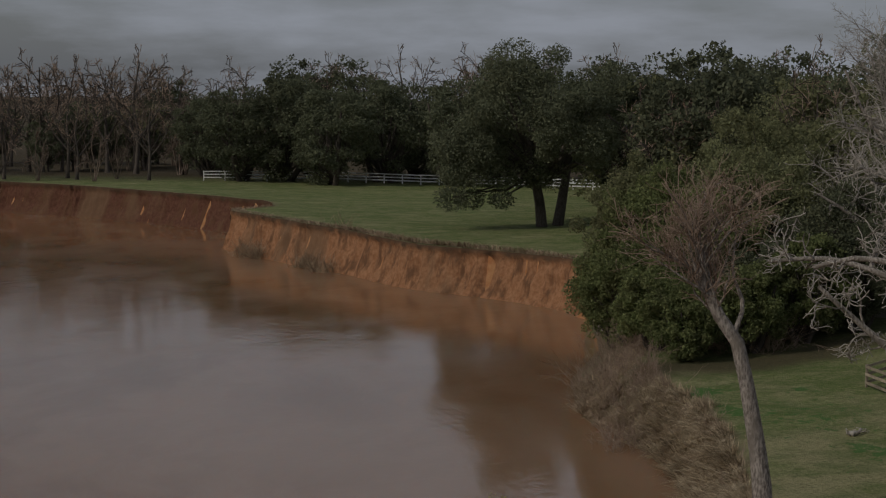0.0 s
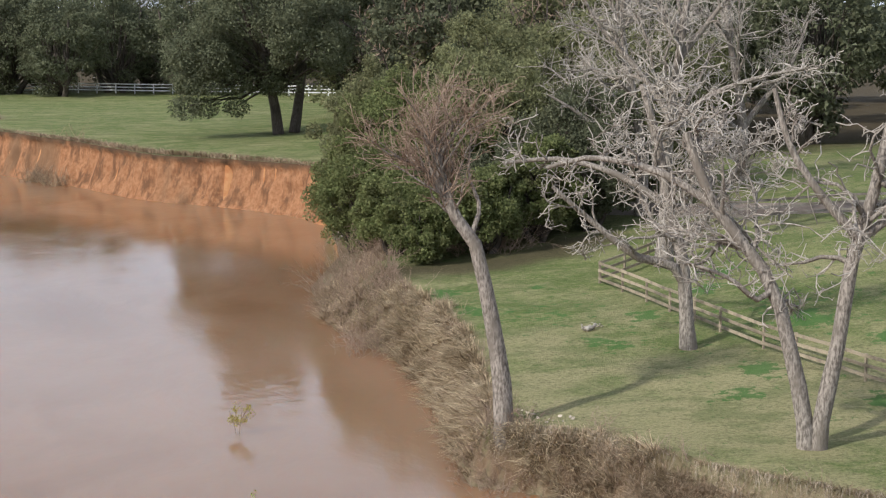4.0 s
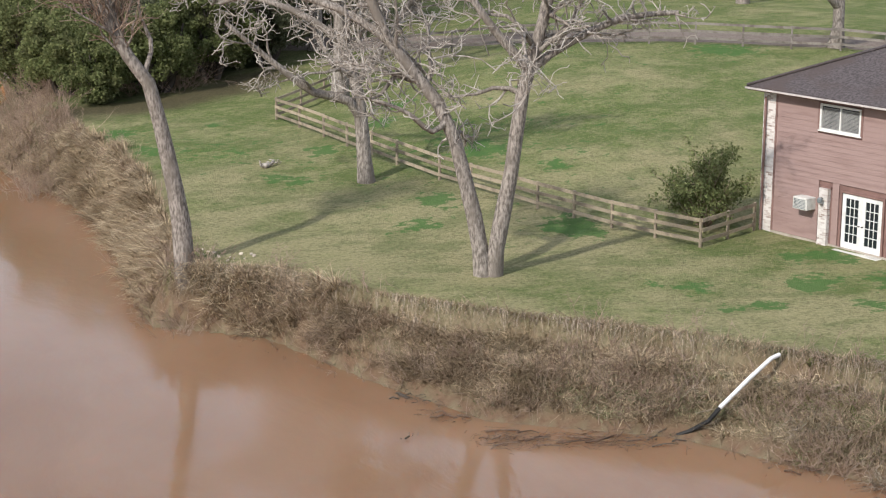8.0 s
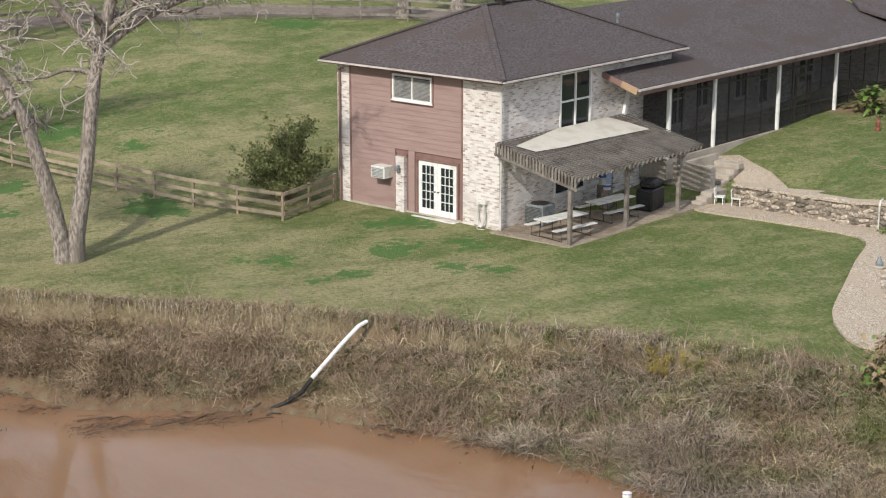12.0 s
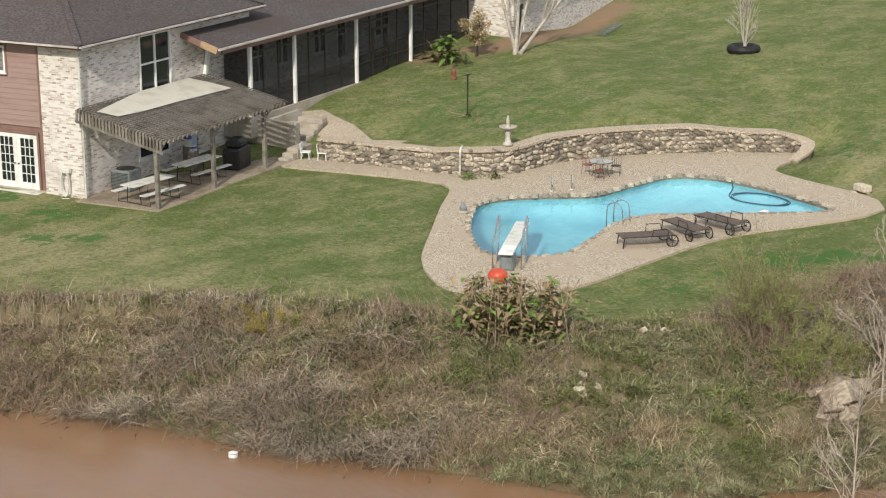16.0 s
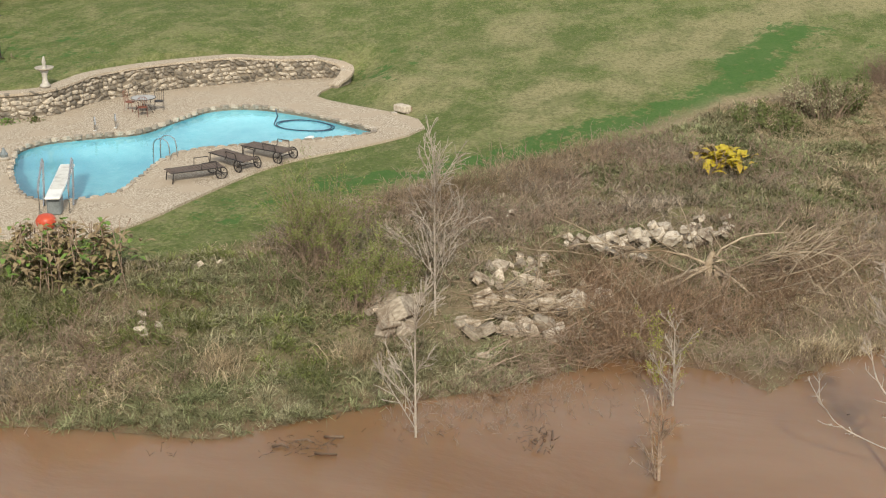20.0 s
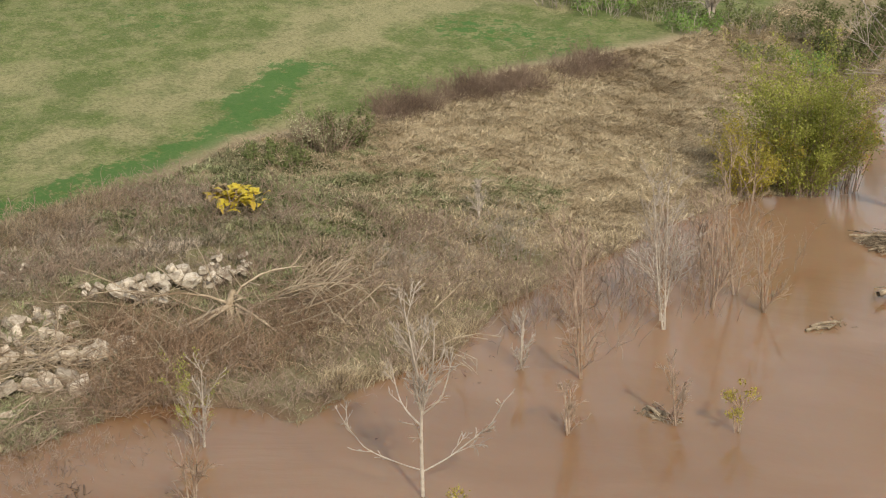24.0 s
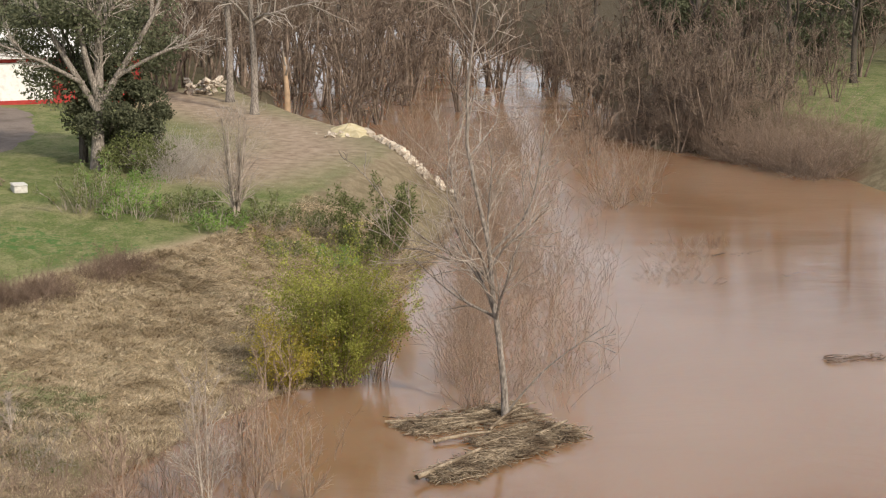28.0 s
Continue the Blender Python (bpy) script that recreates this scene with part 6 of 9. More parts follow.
def bend(points, n=5, radii=None):
    """A bar of n points along a rounded line."""
    pts = smooth_line(points, 0.2)
    idx = np.linspace(0, len(pts) - 1, n).round().astype(int)
    return np.array([pts[k][:] for k in idx])


def sprout(rng, P, R, count, ratio, spread, up, wander, lo=0.25, n=5, shrink=0.55, gravity=0.0, weight=True, tip=0.25, hi=1.0):
    """Side branches on the bars P: (count, n, 3) and their radii."""
    length = np.linalg.norm(np.diff(P, axis=1), axis=2).sum(1)
    prob = length / length.sum() if weight else None
    k = rng.choice(len(P), count, p=prob)
    m = P.shape[1]
    s = rng.uniform(lo, hi, count) * (m - 1)
    i = np.minimum(s.astype(int), m - 2)
    f = (s - i)[:, None]
    p0 = P[k, i] * (1 - f) + P[k, i + 1] * f
    r0 = R[k, i] * (1 - f[:, 0]) + R[k, i + 1] * f[:, 0]
    t = unit(P[k, i + 1] - P[k, i])
    q = unit(np.cross(t, rng.normal(size=(count, 3))))
    ang = np.radians(rng.uniform(spread * 0.6, spread * 1.3, count))[:, None]
    d = unit(t * np.cos(ang) + q * np.sin(ang) + np.array([0, 0, up]))
    L = length[k] * ratio * rng.uniform(0.6, 1.3, count) * (1.15 - 0.5 * s / (m - 1))
    out = [p0]
    for j in range(n - 1):
        d = unit(d + rng.normal(size=(count, 3)) * wander + np.array([0, 0, -gravity * j]))
        out.append(out[-1] + d * (L / (n - 1))[:, None])
    r = np.minimum(r0 * shrink, 0.14)
    return np.stack(out, 1), r[:, None] * np.linspace(1, tip, n)[None]


def leaf_cards(rng, at, size, jitter, droop=0.0, slim=0.55, tri=False):
    """Many small leaves, each two triangles, round the places at."""
    N = len(at)
    c = at + rng.normal(size=(N, 3)) * jitter
    a = unit(rng.normal(size=(N, 3)) + np.array([0, 0, -droop]))
    b = unit(np.cross(a, rng.normal(size=(N, 3))))
    s = size * rng.uniform(0.6, 1.35, N)[:, None]
    fold = unit(np.cross(a, b)) * s * 0.15
    if tri:
        V = np.stack([c - a * s * 0.5 - b * s * slim * 0.4, c + a * s * 0.55, c - a * s * 0.3 + b * s * slim], 1).reshape(-1, 3)
        return V, np.arange(N * 3).reshape(N, 3)
    V = np.stack([c - a * s * 0.5, c + b * s * slim * 0.5 + fold, c + a * s * 0.5, c - b * s * slim * 0.5 + fold], 1).reshape(-1, 3)
    return V, np.arange(N * 4).reshape(N, 4)


def place_thing(name, x, y, turn=0.0, z=None):
    o = new(name)
    o.matrix_world = pose(x, y, lie(x, y) - 0.03 if z is None else z, 0, 0, turn)
    return o


def facing(x, y, rows):
    """Points given as metres to the side, up and away, seen from the river, in the tree's own space."""
    h = math.hypot(x, y)
    fx, fy = x / h, y / h
    return [(r * fy + d * fx, -r * fx + d * fy, u) for r, u, d in rows]


def bare_tree(name, x, y, trunks, radii, seed, label, limbs=14, branches=90, twigs=500, fine=900, ratio=(0.5, 0.5, 0.45, 0.4),
              bark=None, twig_mat=None, up=(0.25, 0.15, 0.1, 0.05), spread=55, wander=0.22, lo=0.45, z=None, group="", seed_r=0.009, category="tree", lite=False, thin=0.6):
    """A leafless tree: given trunks, then limbs, branches and twigs that grow by themselves."""
    rng = rnd(seed)
    o = place_thing(name, x, y, z=z)
    tagged(o, label, category, group)
    n = 10
    P = np.stack([bend(t, n) for t in trunks])
    R = np.stack([np.linspace(a, b, n) for a, b in radii])
    R[:, 0] *= 1.3
    R *= 1 + rng.normal(size=R.shape) * 0.03
    for p, r in zip(P, R):
        V, F = tubes(p[None], r[None], 9)
        mesh_ob("trunk", V, F, bark or BARK, o, smooth=True)
    P1, R1 = sprout(rng, P, R, limbs, ratio[0], spread, up[0], wander, lo, 6, thin)
    P2, R2 = sprout(rng, P1, R1, branches, ratio[1], spread, up[1], wander * 1.2, 0.2, 5, 0.55)
    Pa, Ra = np.concatenate([P1[:, [0, 1, 3, 4, 5]], P2]), np.concatenate([R1[:, [0, 1, 3, 4, 5]], R2])
    V, F = tubes(Pa[:, ::2] if lite else Pa, np.maximum(Ra[:, ::2] if lite else Ra, seed_r * 1.6), 3 if lite else 5)
    if lite or category == "sapling":
        mesh_ob("bough", V, F, bark or BARK, o, smooth=True)
    else:
        for p, r in zip(P1, R1):
            V, F = tubes(p[None], np.maximum(r, seed_r * 1.8)[None], 6)
            mesh_ob("bough", V, F, bark or BARK, o, smooth=True)
    n = 3 if lite else 4
    P3, R3 = sprout(rng, Pa, Ra, twigs, ratio[2], spread, up[2], wander * 1.3, 0.2, n, 0.6)
    P4, R4 = sprout(rng, P3, R3, fine, ratio[3], spread, up[3], wander * 1.3, 0.15, n, 0.7)
    V, F = tubes(np.concatenate([P3, P4]), np.maximum(np.concatenate([R3, R4]), seed_r), 3)
    if not (lite or category == "sapling"):
        V2, F2 = tubes(P2, np.maximum(R2, seed_r * 1.5), 5)
        V, F = np.concatenate([V, V2]), np.concatenate([F, F2 + len(V)])
    mesh_ob("crown", V, F, twig_mat or TWIG, o)
    return o


def leafy_tree(name, x, y, height, width, seed, label, leaf=None, leaves=9000, size=0.3, trunk_r=0.35, clear=0.25, stems=1, bark=None, group="", lean=(0, 0), clumps=46, z=None, flat=1.0, tri=False, extra=(), category="", puff=(0.09, 0.17), tall=0.75):
    """An evergreen tree or shrub: stems, boughs and a crown of leaf clumps with gaps."""
    rng = rnd(seed)
    o = place_thing(name, x, y, z=z)
    tagged(o, label, category or ("tree" if height > 4 else "shrub"), group)
    for k in range(stems):
        a = 2 * math.pi * k / stems + seed
        off = 0.12 * width * (stems > 1)
        P = bend([(math.cos(a) * off * 0.5, math.sin(a) * off * 0.5, 0), (math.cos(a) * off, math.sin(a) * off, height * clear), (lean[0] + math.cos(a) * off * 2.2, lean[1] + math.sin(a) * off * 2.2, height * 0.75)], 6)[None]
        R = np.linspace(trunk_r, trunk_r * 0.3, 6)[None]
        V, F = tubes(P, R, 8)
        mesh_ob("trunk", V, F, bark or BARK_DARK, o, smooth=True)
    # clump centres in an uneven dome
    u = unit(rng.normal(size=(clumps, 3)))
    rad = rng.uniform(0.4, 1.08, clumps)[:, None] ** 0.6
    mid, half = height * (0.5 + clear * 0.45), height * (0.5 - clear * 0.42)
    c = u * rad * np.array([width / 2 * 0.88, width / 2 * 0.88, half * 0.9 * flat]) + np.array([lean[0], lean[1], mid])
    c[:, 2] += 0.06 * height * np.sin(c[:, 0] * 1.1 + seed)
    if len(extra):
        c = np.concatenate([c, np.array(extra, dtype=float)])
        clumps = len(c)
    boughs = np.stack([np.linspace([0, 0, height * clear], q, 5) + rng.normal(size=(5, 3)) * 0.02 * height * np.array([0, 1, 1, 1, 0])[:, None] for q in c[clumps // 2:]])
    V, F = tubes(boughs, np.linspace(trunk_r * 0.35, 0.02, 5)[None].repeat(len(boughs), 0), 4)
    mesh_ob("bough", V, F, bark or BARK_DARK, o)
    k = rng.integers(0, clumps, leaves)
    r = width * rng.uniform(puff[0], puff[1], clumps)
    shell = unit(rng.normal(size=(leaves, 3))) * (rng.uniform(0.35, 1.0, leaves) ** 0.5)[:, None] * r[k][:, None] * np.array([1, 1, tall])
    V, F = leaf_cards(rng, c[k] + shell, size, size * 0.4, tri=tri)
    V[:, 2] = np.maximum(V[:, 2], 0.05)
    mesh_ob("crown", V, F, leaf or LEAF_OAK, o)
    return o


def fan_shrub(name, x, y, height, base, spread, stems, leaves, size, leaf, seed, label, lo=0.3, thick=0.02, bark=None, arch=0.05, z=None, group="", slim=0.5, side=3.0, low=0.25, strew=0.8):
    """A wild shrub: many stems that fan out from the ground, side twigs, and leaves strewn along them."""
    rng = rnd(seed)
    o = place_thing(name, x, y, z=z)
    tagged(o, label, "shrub", group)
    a, r = rng.uniform(0, 2 * np.pi, stems), base * np.sqrt(rng.uniform(0, 1, stems))
    p = np.column_stack([r * np.cos(a), r * np.sin(a), np.full(stems, -0.1)])
    tilt = np.radians(rng.uniform(0.1, 1.0, stems) * spread)
    a2 = a + rng.normal(size=stems) * 0.5
    d = np.column_stack([np.sin(tilt) * np.cos(a2), np.sin(tilt) * np.sin(a2), np.cos(tilt)])
    L = height * rng.uniform(0.55, 1.08, stems) * (1 - 0.28 * (np.degrees(tilt) / max(spread, 1)) ** 2)
    pts = [p]
    for j in range(5):
        d = unit(d + rng.normal(size=(stems, 3)) * 0.09 + np.array([0, 0, -arch * j]))
        pts.append(pts[-1] + d * (L / 5)[:, None])
    P, R = np.stack(pts, 1), thick * rng.uniform(0.6, 1.2, stems)[:, None] * np.linspace(1, 0.25, 6)[None]
    P1, R1 = sprout(rng, P, R, int(stems * side), 0.32, 32, 0.25, 0.16, low, 4, 0.6)
    V, F = tubes(P, R, 4)
    V1, F1 = tubes(P1, np.maximum(R1, 0.005), 3)
    mesh_ob("bough", np.concatenate([V, V1]), np.concatenate([F, F1 + len(V)]), bark or TWIG_BROWN, o)
    if leaves:
        k = rng.integers(0, len(P1), leaves)
        s = rng.uniform(0.1, 1.0, leaves) * 2.999
        i, f = s.astype(int), (s % 1)[:, None]
        c = P1[k, i] * (1 - f) + P1[k, i + 1] * f
        keep = c[:, 2] > height * lo * rng.uniform(0.2, 1.3, leaves)
        V, F = leaf_cards(rng, c[keep], size, size * strew, 0.2, slim, tri=True)
        mesh_ob("crown", V, F, leaf, o)
    return o


# ---- near trees on the lawn ----
T1 = (11.8, 63.1)
bare_tree("tree", *T1, [facing(*T1, [(0.05, -1.1, 0), (-0.05, 1.6, 0), (-0.4, 3.8, 0), (-0.75, 5.6, 0), (-1.2, 7.2, 0), (-2.0, 8.1, 0), (-2.4, 9.0, 0), (-2.45, 10.4, 0)]),
                        facing(*T1, [(-1.2, 7.2, 0), (-0.9, 8.2, 0.3), (-1.3, 9.4, 0.3), (-1.2, 10.9, 0.2)]),
                        facing(*T1, [(-2.35, 8.8, 0), (-2.7, 9.8, -0.3), (-3.0, 11.0, -0.3)])], [(0.40, 0.18), (0.10, 0.03), (0.09, 0.03)], 11,
          "leaning broken-topped grey tree at the water's edge", thin=0.28, limbs=34, branches=220, twigs=800, fine=900, ratio=(0.34, 0.5, 0.5, 0.45), lo=0.78, spread=48, up=(0.35, 0.3, 0.25, 0.15), wander=0.2, twig_mat=TWIG_BROWN)
T2 = (21.8, 72.6)
bare_tree("tree", *T2, [facing(*T2, [(0, -0.4, 0), (-0.15, 1.5, 0), (-0.25, 3.1, 0), (-0.45, 4.4, 0), (-1.0, 6.2, 0), (-1.4, 8.6, 0), (-2.2, 11.5, 0)]),
                        facing(*T2, [(-0.2, 2.9, 0), (-0.9, 3.8, -0.3), (-2.2, 4.1, -0.8), (-4.1, 5.6, -1.2), (-5.9, 7.2, -1.5)]),
                        facing(*T2, [(-0.45, 4.4, 0), (0.8, 6.0, 0.3), (2.0, 8.0, 0.4), (3.4, 9.6, 0.4)]),
                        facing(*T2, [(-1.0, 6.2, 0), (-3.0, 7.5, 0), (-5.6, 8.2, 0.3), (-8.2, 8.0, 0.3)])], [(0.37, 0.14), (0.22, 0.09), (0.2, 0.08), (0.18, 0.08)], 22,
          "crooked grey pecan tree with pale tangled twigs", thin=0.46, limbs=40, branches=220, twigs=740, fine=560, ratio=(0.42, 0.5, 0.42, 0.38), lo=0.35, spread=64, wander=0.5, seed_r=0.016)
TV = (21.7, 57.2)
bare_tree("tree", *TV, [facing(*TV, [(-0.12, -0.4, 0), (-0.4, 1.6, 0), (-0.9, 3.7, 0), (-1.5, 5.7, 0.1), (-2.5, 7.1, 0.2), (-3.6, 8.5, 0.2), (-4.6, 11.0, 0.2)]),
                        facing(*TV, [(0.12, -0.4, 0), (0.35, 1.6, 0), (0.7, 3.3, 0), (0.95, 5.2, 0), (1.25, 7.2, 0), (1.7, 8.6, 0), (2.4, 12.0, 0)]),
                        facing(*TV, [(-1.5, 5.7, 0.1), (-2.0, 5.3, -0.4), (-3.0, 6.1, -0.7), (-4.4, 6.6, -0.9)]),
                        facing(*TV, [(1.3, 7.4, 0), (2.6, 8.3, 0.3), (4.6, 9.2, 0.6), (6.6, 9.4, 0.8)]),
                        facing(*TV, [(-3.6, 8.5, 0.2), (-5.6, 9.6, 0.6), (-8.0, 10.0, 1.0), (-9.6, 9.6, 1.0)]),
                        facing(*TV, [(1.3, 7.6, 0), (0.2, 8.8, -0.3), (-1.0, 10.6, -0.4), (-1.6, 12.6, -0.4)])], [(0.33, 0.15), (0.33, 0.17), (0.12, 0.05), (0.19, 0.08), (0.17, 0.07), (0.18, 0.08)], 33,
          "forked grey pecan tree with pale winter twigs", thin=0.46, limbs=50, branches=270, twigs=900, fine=680, ratio=(0.36, 0.5, 0.44, 0.4), lo=0.45, spread=62, wander=0.46, seed_r=0.014)
TB = (25.4, 89.5)
bare_tree("tree", *TB, [facing(*TB, [(0, 0, 0), (0.05, 3, 0), (0.1, 7, 0), (0.6, 11, 0), (1.0, 14, 0), (1.6, 18.5, 0)]),
                        facing(*TB, [(0.2, 8, 0), (-1.6, 10.5, 0.5), (-3.8, 13, 0.8), (-5.0, 15.5, 0.8)]), facing(*TB, [(0.6, 11, 0), (2.2, 13, 0.5), (3.8, 15.2, 0.8)]),
                        facing(*TB, [(0.1, 7, 0), (2.0, 9.0, -0.5), (5.2, 10.2, -0.8), (8.0, 10.6, -0.8)])], [(0.42, 0.10), (0.2, 0.06), (0.2, 0.06), (0.18, 0.05)], 44,
          "tall pale leafless tree behind the fence", limbs=34, branches=200, twigs=650, fine=520, ratio=(0.34, 0.5, 0.42, 0.4), lo=0.35, spread=55, wander=0.42, seed_r=0.02)
for x, y, h, seed in ((37, 112, 15, 1), (59, 107, 14, 2), (58.7, 88.2, 13, 3), (28, 104, 15, 4), (53.7, 86.4, 12, 5), (33, 125, 15, 6)):
    bare_tree("tree", x, y, [[(0, 0, 0), (0.1, 0, h * 0.2), (-0.4, 0.2, h * 0.45), (-1.2, 0.4, h * 0.75), (-1.0, 0.3, h)], [(-0.1, 0, h * 0.22), (1.4, 0.4, h * 0.34), (3.4, 0.6, h * 0.5), (4.6, 0.6, h * 0.7)],
                            [(0.0, 0, h * 0.2), (-1.8, -0.6, h * 0.3), (-4.0, -0.8, h * 0.42), (-6.0, -0.8, h * 0.5)]], [(0.4, 0.08), (0.24, 0.06), (0.24, 0.06)], 50 + seed,
              "spreading leafless pecan tree beyond the lane", limbs=24, branches=170, twigs=800, fine=1000, ratio=(0.42, 0.5, 0.45, 0.42), lo=0.3, group="pecans beyond the lane")

# ---- evergreen thicket at the water ----
for i, (x, y, h, w, leaf) in enumerate(((11.6, 107, 7.0, 6.4, LEAF_GREEN), (13.8, 113, 10.0, 9, LEAF_GREEN), (12.4, 101, 5.0, 5.4, LEAF_GREEN), (16.5, 108, 8.5, 8, LEAF_GREEN), (15.5, 103.0, 5.0, 6, LEAF_OAK),
                                        (20, 113, 11, 10, LEAF_OLIVE), (20.0, 103.5, 6, 7, LEAF_OAK), (25.0, 106, 9, 9, LEAF_OAK), (14, 124, 12, 11, LEAF_OLIVE), (22, 124, 13, 11, LEAF_OLIVE), (30, 112, 11, 10, LEAF_OLIVE), (11.6, 117, 6.5, 7, LEAF_GREEN), (13.6, 97.2, 4.6, 5, LEAF_GREEN), (17.2, 97.8, 5.2, 5.6, LEAF_GREEN), (20.8, 100, 6.0, 6, LEAF_GREEN), (24.2, 101.6, 6.2, 6, LEAF_OAK))):
    leafy_tree("evergreen_tree" if h > 6 else "evergreen_shrub", x, y, h, w, 100 + i, "dense %s evergreen in the thicket by the river" % ("glossy green" if leaf is LEAF_GREEN else "dark green"), leaf,
               leaves=int(4000 * w), size=0.17, tri=True, trunk_r=0.2, clear=0.06, stems=3, group="riverside thicket", clumps=120, puff=(0.05, 0.12), tall=0.9)

# ---- oaks and woods beyond the bluff ----
OAK = (11.0, 180.5)
DROOP = [(-5.0 - 5.5 * abs(math.sin(k * 1.7)), -5 + 1.3 * math.cos(k * 2.3), 3.0 + 6.0 * abs(math.sin(k * 0.9 + 0.4))) for k in range(26)]
leafy_tree("oak_tree", *OAK, 18.2, 19, 7, "large dark live oak with two trunks on the meadow", LEAF_OAK, leaves=100000, size=0.22, tri=True, trunk_r=0.6, clear=0.30, stems=2, lean=(-1.0, -1.5), clumps=120, extra=DROOP, puff=(0.06, 0.13))
first = leafy_tree("oak_tree", -9, 262, 16, 17, 9, "dark live oak in a row along the meadow", LEAF_OAK, leaves=17000, size=0.36, tri=True, trunk_r=0.5, clear=0.05, stems=2, group="oaks along the meadow", clumps=90, puff=(0.06, 0.13))
rng0 = random.Random(3)
for x, y, s in ((-30, 262, 0.88), (-24, 262, 1.0), (-16, 254, 0.9), (2, 256, 1.0), (9, 268, 1.0), (-37, 276, 0.8), (-20, 272, 0.95), (-5, 272, 0.95), (17, 262, 1.0), (27, 252, 1.02)):
    copy_thing(first, pose(x, y, lie(x, y), 0, 0, rng0.uniform(0, 360)) @ Matrix.Scale(s, 4))
wood = leafy_tree("wood_tree", 26, 205, 17, 14, 12, "dark evergreen of the far wood", LEAF_OAK, leaves=7500, size=0.44, tri=True, trunk_r=0.4, clear=0.12, group="evergreens of the far wood", clumps=80, puff=(0.06, 0.13))
wood2 = leafy_tree("wood_tree", 38, 170, 15, 13, 13, "olive green evergreen of the far wood", LEAF_OLIVE, leaves=7500, size=0.40, tri=True, trunk_r=0.4, clear=0.1, group="evergreens of the far wood", clumps=80, puff=(0.06, 0.13))
bare0 = bare_tree("wood_tree", -70, 330, [[(0, 0, 0), (0.3, 0, 6), (-0.4, 0.5, 11), (0.6, 0, 17)], [(0, 0, 5), (3, 1, 9), (5, 1, 14)], [(0, 0, 6), (-3, -1, 10), (-5, 0, 14)]], [(0.4, 0.08), (0.22, 0.06), (0.22, 0.06)], 71,
                  "leafless tree of the far wood", limbs=14, branches=50, twigs=130, fine=100, twig_mat=TWIG_BROWN, bark=BARK_DARK, group="leafless trees of the far wood", seed_r=0.042, lite=True)
brush0 = bare_tree("wood_tree", 190, 20, [[(0, 0, 0), (0.2, 0, 3), (-0.4, 0.3, 7), (0.3, 0, 11)], [(0.3, 0.2, 0), (1.2, 0.5, 4), (2.4, 0.6, 9)], [(-0.3, 0, 0), (-1.4, -0.5, 4), (-2.2, 0, 8)], [(0, -0.5, 0), (0.4, -1.5, 4), (0.3, -2.0, 9)]],
                   [(0.16, 0.04), (0.12, 0.04), (0.12, 0.04), (0.12, 0.04)], 72, "thin brown leafless tree in the flooded wood", limbs=18, branches=60, twigs=150, fine=110, ratio=(0.4, 0.5, 0.45, 0.4), lo=0.2, spread=40, lite=True,
                   twig_mat=TWIG_FAR, bark=TWIG_FAR, up=(0.5, 0.35, 0.3, 0.2), group="leafless trees of the far wood", seed_r=0.03)


def wood_band(kinds, count, rule, seed, lo=0.8, hi=1.15):
    """Copies of the far trees where rule gives a place."""
    r = random.Random(seed)
    for k in range(count):
        src = kinds[int(r.random() * len(kinds))]
        x, y = rule(r, k)
        s = r.uniform(lo, hi)
        copy_thing(src, pose(x, y, max(lie(x, y), -0.3) - 0.05, 0, 0, r.uniform(0, 360)) @ Matrix.Scale(s, 4))


def polar(h0, h1, d0, d1):
    def rule(r, k):
        a, d = radians(r.uniform(h0, h1)), r.uniform(d0, d1)
        return d * math.sin(a), d * math.cos(a)
    return rule


wood_band([wood, wood2], 12, polar(5.5, 12, 185, 240), 1, 0.85, 1.2)
wood_band([wood, wood2, wood2], 14, polar(7.5, 17, 138, 175), 2, 0.7, 1.0)
wood_band([wood, wood, wood2], 18, polar(12, 26, 145, 230), 3, 0.8, 1.15)
wood_band([wood, wood2, bare0], 10, polar(24, 42, 150, 220), 4)
wood_band([bare0, bare0, brush0], 50, polar(-17, -7, 280, 380), 5, 0.75, 1.05)
wood_band([bare0, bare0, wood], 26, polar(-9, 12, 290, 390), 6, 0.9, 1.2)
wood_band([brush0], 30, polar(83.5, 97, 165, 240), 7, 0.8, 1.3)
wood_band([brush0, brush0, bare0], 20, polar(84, 103, 230, 330), 8, 0.9, 1.4)
wood_band([bare0, brush0, wood], 12, polar(80, 112, 330, 430), 9, 0.9, 1.3)
wood_band([brush0], 26, polar(98.5, 105.5, 152, 185), 10, 0.45, 0.85)
wood_band([brush0], 14, polar(96.5, 100.8, 190, 240), 16, 0.7, 1.0)
wood_band([brush0, wood], 8, polar(100, 109, 190, 260), 17, 0.7, 1.1)
wood_band([brush0, bare0], 8, polar(105, 109, 175, 240), 15, 0.8, 1.1)
wood_band([brush0], 30, polar(84, 97, 185, 300), 18, 0.9, 1.3)
wood_band([bare0], 10, polar(6, 14, 150, 200), 19, 0.6, 0.85)
wood_band([bare0, brush0], 20, polar(-17, -9.5, 262, 300), 20, 0.6, 0.8)
wood_band([wood, wood2], 16, polar(-17.5, -7, 292, 330), 23, 0.55, 0.8)
wood_band([wood], 5, polar(78, 84, 185, 230), 11, 0.7, 0.95)
wood_band([brush0], 18, polar(101.5, 106.8, 152, 195), 21, 0.4, 0.75)
wood_band([bare0, brush0], 14, polar(97, 106.5, 200, 300), 22, 0.8, 1.1)
